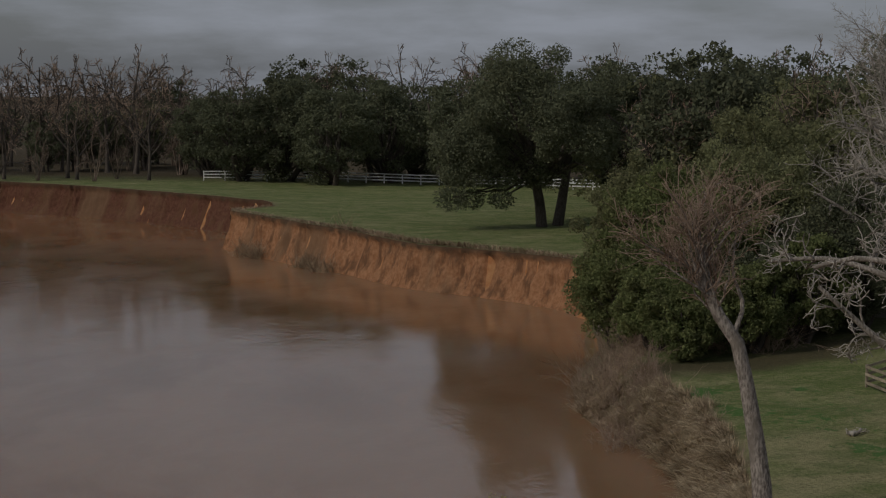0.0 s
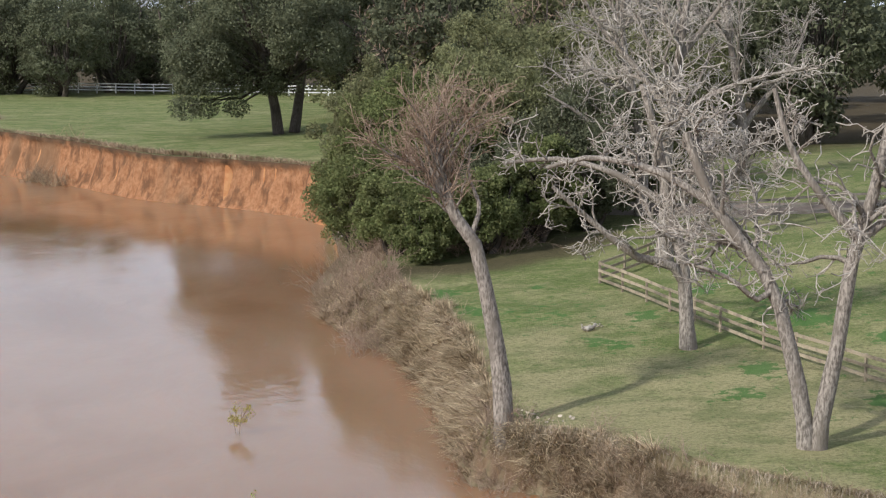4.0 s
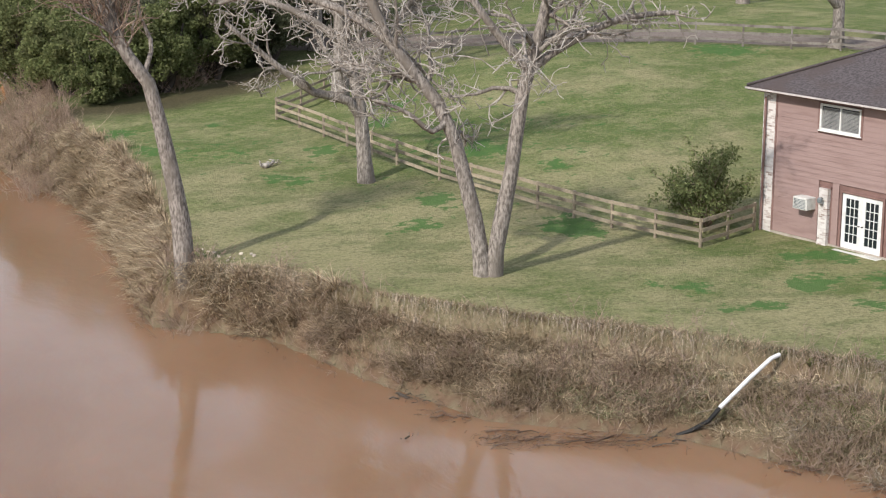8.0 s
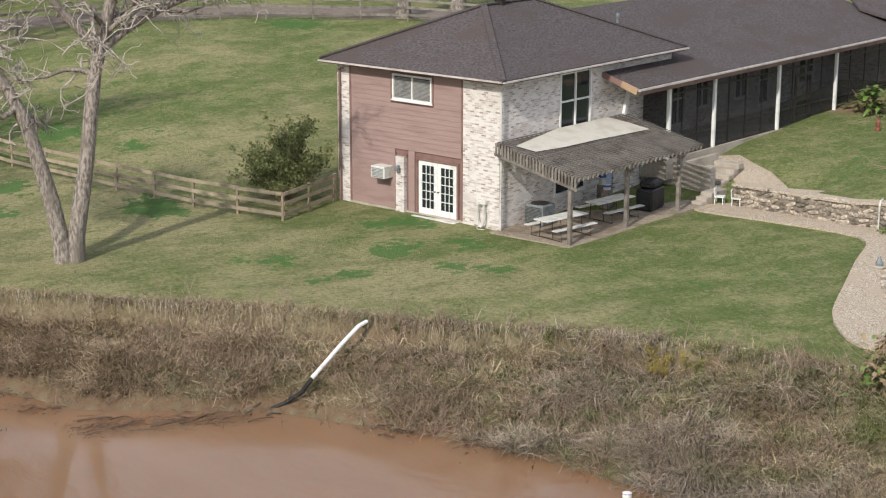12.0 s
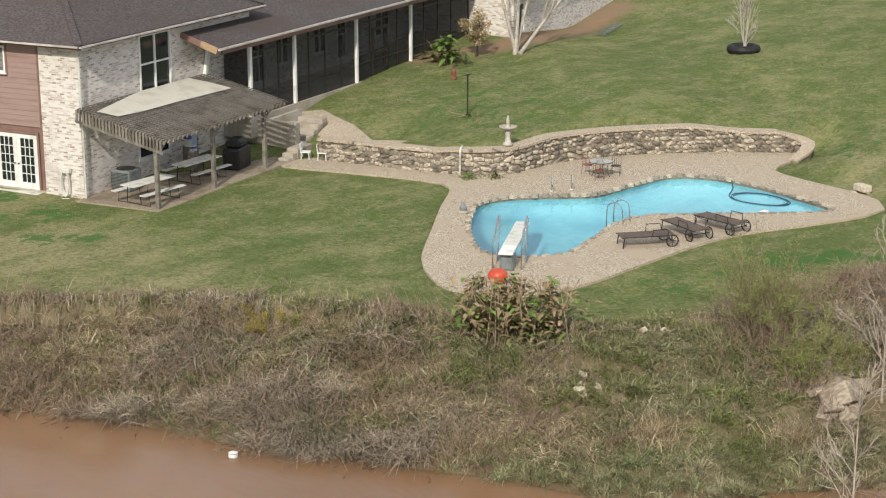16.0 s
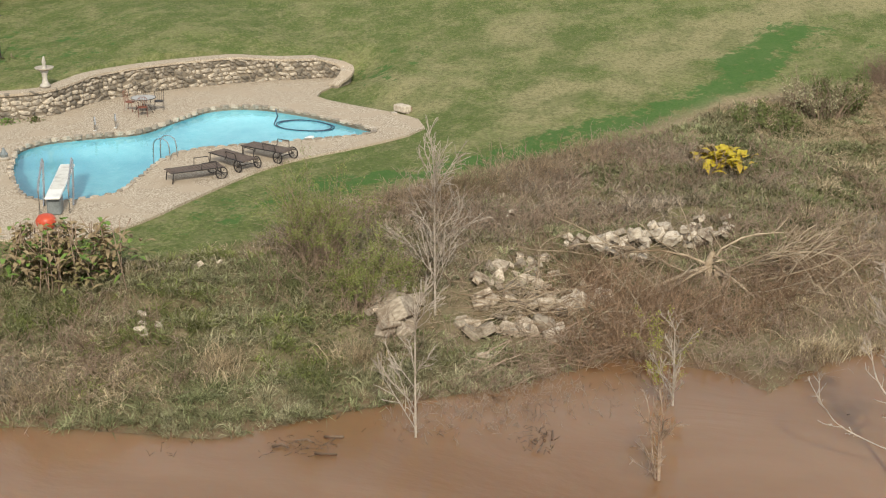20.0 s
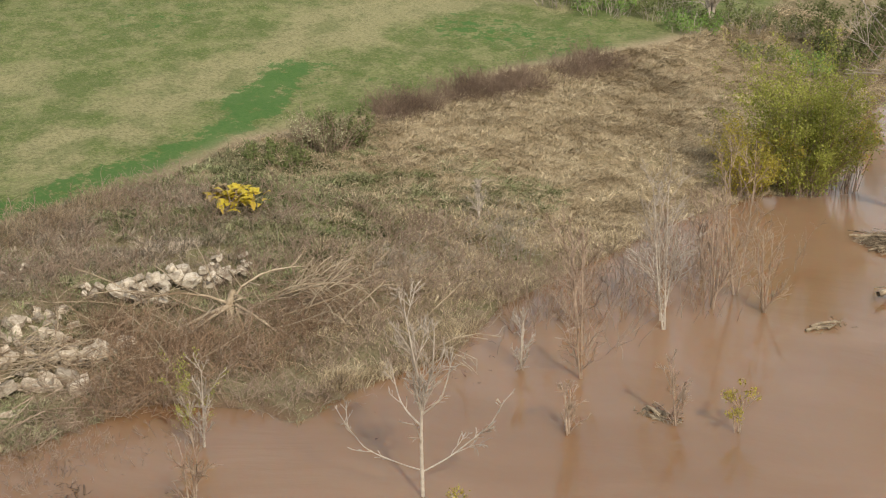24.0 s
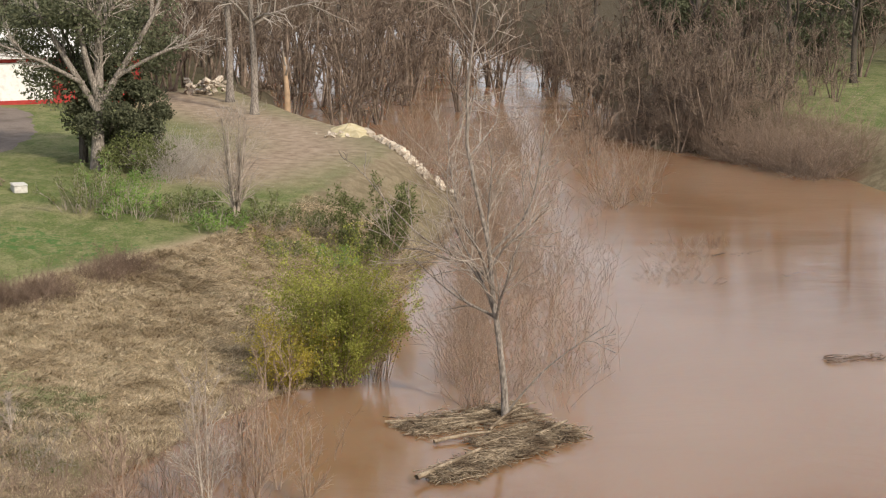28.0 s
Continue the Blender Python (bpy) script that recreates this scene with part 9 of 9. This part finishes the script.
def strewn_branches(spots, count, length, turn, material, label, seed, thick=0.016):
    """Long dead branches that lie over one another on the slope."""
    r = rnd(seed)
    c = np.array([spots[i] for i in r.integers(0, len(spots), count)], dtype=float) + r.normal(size=(count, 2)) * 0.6
    a = radians(turn) + r.normal(size=count) * 0.42
    L = length * r.uniform(0.4, 1.15, count)
    u = np.linspace(-0.5, 0.5, 6)
    side = r.normal(size=count)[:, None] * 0.12 * (u ** 2 * 4)[None]
    x = c[:, :1] + np.cos(a)[:, None] * L[:, None] * u - np.sin(a)[:, None] * side * L[:, None] * 0.4
    y = c[:, 1:] + np.sin(a)[:, None] * L[:, None] * u + np.cos(a)[:, None] * side * L[:, None] * 0.4
    z = np.maximum(land(x.ravel(), y.ravel()), 0.0).reshape(x.shape)
    z = 0.5 * z + 0.5 * z.mean(1, keepdims=True) + r.uniform(0.08, 0.5, count)[:, None] + 0.1 * u * r.normal(size=(count, 1)) * 3
    P, R = np.stack([x, y, z], -1), thick * r.uniform(0.6, 1.5, count)[:, None] * np.linspace(1, 0.4, 6)[None]
    P1, R1 = sprout(r, P, R, count * 3, 0.3, 35, 0.0, 0.12, 0.2, 4, 0.6)
    V, F = tubes(P, R, 4)
    V1, F1 = tubes(P1, np.maximum(R1, 0.006), 3)
    tagged(mesh_ob("dead_branches", np.concatenate([V, V1]), np.concatenate([F, F1 + len(V)]), material), label, "branches", kind="stuff")


strewn_branches([(44.6, 20.6), (43.4, 20.4), (42.6, 21.2), (44.2, 19.4)], 46, 3.2, 148, TAN_TWIG, "long tan dead branches lying across the broken concrete", 61)
strewn_branches([(41.0, 19.6), (42.4, 18.8), (43.6, 18.0), (39.8, 19.2)], 40, 2.2, 140, TWIG_BROWN, "brown dead branches at the foot of the concrete", 62, 0.012)
strewn_branches([(51.0, 14.6), (52.6, 14.0), (54.0, 12.6), (49.6, 15.4)], 60, 2.6, 150, TWIG_BROWN, "thin brown branches of the fallen tree on the slope", 63, 0.011)
strewn_branches([(27.2, 40.6), (28.6, 38.0), (30.0, 36.0), (24.8, 45.8)], 34, 1.7, 30, BROWN_GREY, "dead grey-brown stalks lying on the bank", 64, 0.010)


def log_raft(name, x, y, length, width, turn, count, seed, label, lift=0.0, size=1.0, wood=None):
    """Drifted logs, sticks and trash lying together on the water."""
    rr = random.Random(seed)
    o = new(name)
    o.matrix_world = pose(x, y, 0, 0, 0, turn)
    tagged(o, label, "driftwood")
    P, R = [], []
    for k in range(count):
        big = k < min(9, count * 0.05)
        L = length * (rr.uniform(0.3, 0.65) * (1 if size > 0.5 else 0.45) if big else rr.uniform(0.03, 0.17))
        cx, cy = rr.uniform(-0.5, 0.5) * (length - L * 0.7), rr.gauss(0, 0.3) * width
        a = radians(rr.gauss(0, 16 if big else 62))
        z = rr.uniform(-0.02, 0.12 + lift)
        pts = [(cx - L / 2 * math.cos(a), cy - L / 2 * math.sin(a), z), (cx + rr.uniform(-0.1, 0.1), cy + rr.uniform(-0.12, 0.12), z + rr.uniform(0, 0.08)), (cx + L / 2 * math.cos(a), cy + L / 2 * math.sin(a), z + rr.uniform(-0.05, 0.1))]
        q = bend(pts, 5)
        r = rr.uniform(0.05, 0.10) * size if big else rr.uniform(0.008, 0.024) * size
        if big or count <= 40:
            V, F = tubes(q[None], np.linspace(r, r * 0.6, 5)[None], 7)
            mesh_ob("log", V, F, wood or DRIFT, o, smooth=True)
        else:
            P.append(q)
            R.append(np.linspace(r, r * 0.5, 5))
    if P:
        V, F = tubes(np.stack(P), np.stack(R), 4)
        mesh_ob("stick_bed", V, F, wood or DRIFT, o)
    return o


log_raft("log_raft", 60.0, -6.5, 8.6, 1.1, -44, 1300, 1, "raft of drifted logs and sticks against a tree", 0.15)
log_raft("log_raft", 64.7, -5.4, 6.0, 2.0, -62, 1800, 2, "bed of drifted bark and sticks on the flood", 0.08, 0.8)
log_raft("log_raft", 62.6, -7.0, 4.6, 1.3, -50, 800, 8, "bed of drifted bark between two rafts of logs", 0.08, 0.7)
log_raft("log_raft", 53.8, -1.4, 1.6, 0.5, -40, 60, 3, "small raft of sticks on the flood", 0.0, 0.6)
log_raft("log_raft", 20.0, 46.2, 5.0, 1.5, -14, 240, 4, "thin drift of dark sticks at the muddy shore", 0.0, 0.42, TWIG_DARK)
log_raft("log_raft", 22.6, 45.4, 3.0, 1.4, 20, 70, 14, "thin drift of dark sticks at the muddy shore", 0.0, 0.35, BARK_DARK)
log_raft("log_raft", 12.4, 62.6, 2.8, 0.9, -20, 240, 5, "drift of sticks under the leaning tree", 0.1, 0.6, BARK_DARK)
for x, y, L, turn, n in ((14.6, 60.0, 3.4, -30, 260), (17.4, 49.4, 2.0, -40, 70), (18.2, 46.9, 1.8, -10, 60), (25.4, 41.8, 2.2, -50, 70), (27.0, 39.4, 2.0, -40, 70), (30.2, 31.0, 1.8, -50, 60), (33.6, 21.8, 2.0, -60, 70), (36.6, 16.8, 1.6, 20, 60)):
    log_raft("log_raft", x, y, L, 0.9, turn, n, int(x * 11), "thin drift of broken sticks on the muddy water", 0.04, 0.45, TWIG_DARK)
log_raft("log_raft", 73.8, -23.2, 3.2, 0.8, -75, 140, 21, "low dark drift of sticks round a pale branch on the flood", 0.05, 0.45, TWIG_DARK)
log_raft("drift_branch", 99.9, -24.2, 3.4, 0.5, -70, 16, 22, "forked dark branches breaking the muddy water", 0.12, 0.5, BARK_DARK)
log_raft("log_raft", 45.1, 3.1, 1.4, 0.8, 60, 60, 6, "tangle of sticks and trash in the flood")
log_raft("log_raft", 17.2, 51.3, 2.2, 0.8, -50, 60, 7, "dark sticks on the muddy shore", 0.0, 0.5, BARK_DARK)
for x, y, L, a in ((37.0, 7.5, 1.3, -50), (41, 19.0, 2.0, 10), (15.6, 47.9, 0.8, 20), (10.9, 72.0, 0.9, 15), (10.5, 68.4, 0.8, 30), (94.1, -26.3, 2.6, -60)):
    log_raft("drift_branch", x, y, L, 0.2, a, 7, int(x * 7), "dark branch lying on the muddy water", 0.0, 0.5, BARK_DARK)


def make_bank_pipe():
    o = new("drain_pipe")
    tagged(o, "white drain pipe down the bank with a black flexible end", "pipe")
    a, b = Vector((27.0, 45.7, 2.2)), Vector((24.5, 44.8, 1.02))
    part("pipe", tube([a, a.lerp(b, 0.15) + Vector((0, 0, 0.12)), a.lerp(b, 0.5) + Vector((0, 0, 0.1)), b], 0.068, 10), WHITE, o, "white plastic pipe")
    part("flexible_end", tube([b + Vector((0.05, 0.02, 0.02)), (24.2, 44.9, 0.6), (23.8, 45.3, 0.2), (23.45, 45.5, 0.03)], [0.072, 0.072, 0.07, 0.065], 8), RUBBER, o, "black corrugated end")


make_bank_pipe()


def flood_shrub(x, y, h, w, seed):
    o = leafy_tree("flooded_shrub", x, y, h, w, seed, "thin yellow-green shrub half under the flood", LEAF_TURNING, leaves=int(260 * w * h), size=0.07, trunk_r=0.02, clear=0.35, stems=3, clumps=16, z=-0.1, group="shrubs in the river", bark=TWIG_BROWN)
    return o


for i, (x, y, h, w) in enumerate(((2.2, 71.9, 1.5, 1.4), (0.1, 58.0, 1.3, 0.9), (38.0, 7.4, 0.7, 0.8), (44.4, 1.0, 1.6, 1.1))):
    flood_shrub(x, y, h, w, 600 + i)

fan_shrub("flooded_shrub", 1.5, 57.2, 1.8, 0.5, 55, 34, 3000, 0.10, LEAF_WILLOW, 610, "drooping yellow-green shrub half under the flood", lo=0.02, z=-0.15, group="shrubs in the river", slim=0.35, low=0.1)
fan_shrub("flooded_shrub", 4.0, 58.2, 1.0, 0.15, 40, 6, 0, 0.1, LEAF_WILLOW, 611, "bare reddish twigs standing in the flood", z=-0.1, group="shrubs in the river")

fan_shrub("slender_willow", 40.6, 14.9, 2.8, 0.15, 26, 12, 1500, 0.05, LEAF_WILLOW, 519, "thin half-bare willow with yellow-green leaves in the shallows", lo=0.3, thick=0.014, slim=0.35, z=-0.05)

# ---- far lawn and barn ----
o = place_thing("tire_planter", 71.9, 47.2)
part("tyre", tube([(0.62 * math.cos(t), 0.62 * math.sin(t), 0.2) for t in np.linspace(0, 2 * math.pi, 21)], 0.21, 8, caps=False), RUBBER, o, "old black tyre")
part("soil", spun([(0.5, 0.02), (0.5, 0.22), (0.1, 0.28)], 14), MORTAR, o)
tagged(o, "old black tyre used as a tree planter", "planter")
sapling(71.9, 47.2, 2.9, 520, "pale young leafless tree in a tyre planter", TWIG, 5, 40, name="young_tree")
bare_tree("myrtle_tree", 65.0, 55.9, [[(0, 0, 0), (0.8, 0.2, 1.6), (1.6, 0.3, 3.4), (2.0, 0.2, 4.6)], [(0.1, 0, 0), (-0.3, 0.3, 1.8), (-0.8, 0.4, 3.6), (-1.0, 0.4, 5.0)], [(0.1, -0.2, 0), (1.3, -0.5, 1.3), (2.6, -0.8, 2.6), (3.3, -0.9, 3.4)], [(0, 0, 0), (0.2, 0, 2.0), (0.4, 0.1, 4.8)]],
          [(0.11, 0.03)] * 4, 521, "multi-stemmed pale crape myrtle beside the house", limbs=22, branches=110, twigs=350, fine=400, ratio=(0.35, 0.5, 0.45, 0.4), lo=0.35, spread=35, up=(0.4, 0.3, 0.2, 0.1), wander=0.12, bark=TWIG)
leafy_tree("arch_shrub", 63.4, 57.0, 2.2, 1.8, 522, "brown arching shrub against the brick wall", LEAF_DRY, leaves=1800, size=0.12, trunk_r=0.04, clear=0.3, stems=2, clumps=26)
lad = place_thing("ladder", 74.5, 57.2, 16.7)
for s in (0, 0.4):
    part("rail", beam((-1.3, s, 0.12), (1.3, s, 0.32), 0.04, 0.08), GREY_METAL, lad)
for k in range(8):
    part("rung", beam((-1.2 + k * 0.34, 0, 0.15 + k * 0.027), (-1.2 + k * 0.34, 0.4, 0.15 + k * 0.027), 0.03, 0.03), GREY_METAL, lad)
tagged(lad, "metal ladder lying on the mulch by the house", "ladder")
ped = place_thing("pedestal", 78.6, 41.0)
part("column", spun([(0.22, 0), (0.22, 0.08), (0.12, 0.14), (0.1, 0.6), (0.2, 0.75), (0.34, 0.85)], 12), OFFWHITE, ped)
part("bowl", spun([(0.2, 0.84), (0.42, 0.95), (0.4, 0.97)], 14), OFFWHITE, ped)
tagged(ped, "white garden pedestal on the far lawn", "birdbath")
bare_tree("tree", 79.9, 41.2, [[(0, 0, 0), (0.2, 0, 2), (0.5, 0, 5), (0.3, 0, 8)], [(0.1, 0, 0.4), (-0.7, 0.2, 2.4), (-1.6, 0.2, 5)]], [(0.2, 0.05), (0.16, 0.05)], 523, "leafless tree on the far lawn", limbs=12, branches=60, twigs=200, fine=200)
leafy_tree("evergreen_shrub", 81.5, 40.5, 1.5, 2.6, 524, "low dark evergreen shrub on the far lawn", LEAF_OAK, leaves=1500, size=0.16, trunk_r=0.05, clear=0.05, stems=2, clumps=30)
bare_tree("tree", 88.3, 32.7, [[(0, 0, 0), (-0.3, 0, 1.6), (-0.2, 0.2, 4), (0.6, 0, 8)], [(-0.2, 0, 1.5), (-1.4, 0.2, 3.4), (-2.2, 0.2, 6)], [(-0.2, 0, 1.6), (1.2, -0.2, 3.2), (2.6, 0, 5.4)]], [(0.34, 0.08), (0.2, 0.05), (0.2, 0.05)], 525,
          "grey leafless tree on the lawn near the drive", limbs=16, branches=100, twigs=350, fine=400)
bare_tree("tree", 104.3, 26.1, [[(0, 0, 0), (0.1, 0, 2), (0.2, 0.2, 5), (0.6, 0, 9)], [(0, 0, 2), (-1.6, 0.2, 4), (-2.6, 0.2, 7)]], [(0.28, 0.06), (0.16, 0.05)], 526, "grey leafless tree by the drive", limbs=14, branches=80, twigs=250, fine=250)
BT = (111.3, 14.2)
bare_tree("tree", *BT, [facing(*BT, [(0, 0, 0), (0.0, 2.5, 0), (0.1, 4.2, 0), (0.2, 8, 0), (0.3, 14, 0)]), facing(*BT, [(0.05, 3.8, 0), (-1.6, 6.5, 0.3), (-3.2, 9.5, 0.5), (-4.6, 13, 0.5)]), facing(*BT, [(0.05, 4.0, 0), (1.8, 6.6, 0.3), (3.6, 9.6, 0.3), (5.2, 13, 0.3)]),
                        facing(*BT, [(-0.8, 5.4, 0.1), (-3.6, 7.0, -0.5), (-6.6, 8.2, -0.6)]), facing(*BT, [(1.2, 5.8, 0.1), (4.2, 7.4, -0.4), (7.5, 8.4, -0.4)]), facing(*BT, [(0.1, 4.4, 0), (-0.8, 8, -0.5), (-1.4, 13.5, -0.6)])],
          [(0.45, 0.10), (0.26, 0.06), (0.26, 0.06), (0.16, 0.04), (0.16, 0.04), (0.24, 0.06)], 527, "pale vase-shaped leafless tree by the drive", limbs=34, branches=240, twigs=1000, fine=1400, ratio=(0.36, 0.5, 0.45, 0.42), lo=0.3, spread=36, up=(0.35, 0.25, 0.2, 0.1), wander=0.13)
leafy_tree("magnolia_tree", 114.8, 15.6, 11.5, 12.5, 528, "dark glossy evergreen behind a bare tree", LEAF_OAK, leaves=22000, size=0.22, tri=True, trunk_r=0.25, clear=0.42, stems=2, clumps=60)
leafy_tree("magnolia_tree", 113.0, 13.2, 6.2, 6.8, 529, "dense dark evergreen mass by the drive", LEAF_OAK, leaves=18000, size=0.2, tri=True, trunk_r=0.15, clear=0.03, stems=2, clumps=50)
leafy_tree("magnolia_tree", 110.0, 11.6, 2.2, 5.0, 530, "low evergreen brush under a bare tree", LEAF_GREEN, leaves=5000, size=0.14, tri=True, trunk_r=0.06, clear=0.05, stems=4, clumps=40)
at = [(112 + rb.normal() * 3.0, 9.5 + rb.normal() * 1.2) for k in range(70)]
brush("bank_brush", at, 10, 2.2, TWIG, 12, "grey leafless brush at the edge of the gravel pad", 0.5, 0.014)
for x, y, h, r in ((148.4, 5.8, 16, 0.34), (159, 8.4, 18, 0.36)):
    bare_tree("tree", x, y, [[(0, 0, 0), (0.1, 0, h * 0.3), (-0.2, 0.2, h * 0.6), (0.2, 0, h)], [(0, 0, h * 0.42), (1.6, 0.4, h * 0.6), (2.8, 0.4, h * 0.85)]], [(r, 0.08), (0.16, 0.05)], int(x), "straight pale leafless tree behind the gravel pad", limbs=14, branches=80, twigs=250, fine=250, lo=0.45, group="trees behind the gravel pad")
o = place_thing("broken_trunk", 155.5, 3.2)
V, F = tubes(np.stack([bend([(0, 0, -0.2), (0.1, 0, 2.0), (0.9, 0.2, 4.2), (1.5, 0.2, 5.0)], 6)]), np.linspace(0.34, 0.12, 6)[None], 8)
mesh_ob("trunk", V, F, WOOD_PALE, o, "splintered pale trunk")
V, F = tubes(np.stack([bend([(0.6, 0.1, 3.4), (-0.8, 0, 4.4), (-2.4, 0, 4.2)], 5), bend([(0.9, 0.1, 4.2), (0.4, 0.3, 5.2), (-0.6, 0.4, 6.6)], 5)]), np.linspace(0.1, 0.03, 5)[None].repeat(2, 0), 6)
mesh_ob("bough", V, F, TWIG, o)
tagged(o, "broken tree trunk with raw splintered wood", "tree")
o = place_thing("sand_pile", 136.0, -2.0)
V, F = [], []
for j in range(8):
    for k in range(16):
        r = (1 - j / 7) * (1 + 0.12 * math.sin(3 * k))
        V.append((4.2 * r * math.cos(k * math.pi / 8), 1.7 * r * math.sin(k * math.pi / 8), -0.1 + 0.75 * (j / 7) ** 0.7 + 0.05 * math.sin(k * 2.1 + j)))
for j in range(7):
    F += [(j * 16 + k, j * 16 + (k + 1) % 16, (j + 1) * 16 + (k + 1) % 16, (j + 1) * 16 + k) for k in range(16)]
mesh_ob("sand_mound", V, F, SAND, o)
tagged(o, "low heap of yellow sand on the gravel pad", "sand pile")
make_rubble([(133.0, -1.0, 12, 2.0, 0.6), (168, 22, 20, 3.0, 1.0)], 8, "pale lump of broken rock beside the sand", "rocks by the sand")
o = place_thing("storage_box", 101.3, 17.5, 20)
part("body", box((-0.6, -0.38, 0.0), (0.6, 0.38, 0.42), bevel=0.04), OFFWHITE, o)
part("lid", box((-0.64, -0.42, 0.42), (0.64, 0.42, 0.5), bevel=0.04), OFFWHITE, o)
tagged(o, "white storage box on the grass", "box")
log_raft("timber_pile", 102.6, 19.2, 2.4, 1.0, 20, 40, 12, "pile of old grey timber on the grass", 0.4, 2.6).location.z = lie(102.6, 19.2)


def make_barn():
    o = place_thing("barn", 148.07, 40.0, -65.7)
    tagged(o, "red metal barn with white doors and trim", "barn")
    W, D, H = 26.0, 12.0, 3.75
    part("wall", pierced(side(0.0), 0, W, -0.8, H, 0.2, [(5.2, 6.9, 0, 2.9), (7.7, 9.0, 1.5, 2.9), (10.3, 18.0, 0, 3.3)]), BARN_RED, o, "red metal siding")
    part("wall", box((0, 0, -0.8), (0.2, D, H)), BARN_RED, o)
    part("wall", box((W - 0.2, 0, -0.8), (W, D, H)), BARN_RED, o)
    part("wall", box((0.2, D - 0.2, -0.8), (W - 0.2, D, H)), BARN_RED, o)
    part("roof", roof_plane(bmesh.new(), ((-0.5, -0.6, H), (W + 0.5, -0.6, H), (W + 0.5, D / 2, H + 2.2), (-0.5, D / 2, H + 2.2))), WHITE, o, "white metal roof")
    part("roof", roof_plane(bmesh.new(), ((W + 0.5, D + 0.6, H), (-0.5, D + 0.6, H), (-0.5, D / 2, H + 2.2), (W + 0.5, D / 2, H + 2.2))), WHITE, o)
    part("door", plate(side(0.0), 5.25, 6.85, -0.1, -0.04, 0, 2.85), WHITE, o, "white entry door")
    part("rolling_door", plate(side(0.0), 10.35, 17.95, -0.15, -0.08, 0, 3.25), WHITE, o, "wide white rolling door")
    part("corner_trim", plate(side(0.0), 3.2, 3.6, 0.003, 0.03, -0.3, H), WHITE, o)
    window(o, side(0.0), 7.7, 9.0, 1.5, 2.9, lights=1)


make_barn()
o = new("plastic_tub")
o.matrix_world = pose(28.2, 34.1, 0.0)
part("tub", spun([(0.1, -0.03), (0.13, 0.0), (0.13, 0.12), (0.05, 0.14)], 12), WHITE, o)
part("lid", spun([(0.135, 0.105), (0.135, 0.118)], 12), BLUE, o, "pale blue rim")
tagged(o, "small white plastic tub floating at the shore", "litter")
log_raft("wood_scraps", 18.6, 77.4, 1.3, 0.5, 30, 24, 31, "small heap of pale wood scraps on the lawn", 0.1, 1.6, TWIG).location.z = lie(18.6, 77.4) + 0.03

o = new("stone_block")
o.matrix_world = pose(57.5, 32.2, GRADE, 0, 0, 70)
part("block", box((-0.32, -0.2, 0.0), (0.32, 0.2, 0.26), bevel=0.03), RUBBLE, o)
part("face", box((-0.3, -0.23, 0.02), (0.3, -0.2, 0.2), bevel=0.01), RUST, o, "brown stained face")
tagged(o, "pale stone block at the corner of the paving", "block")
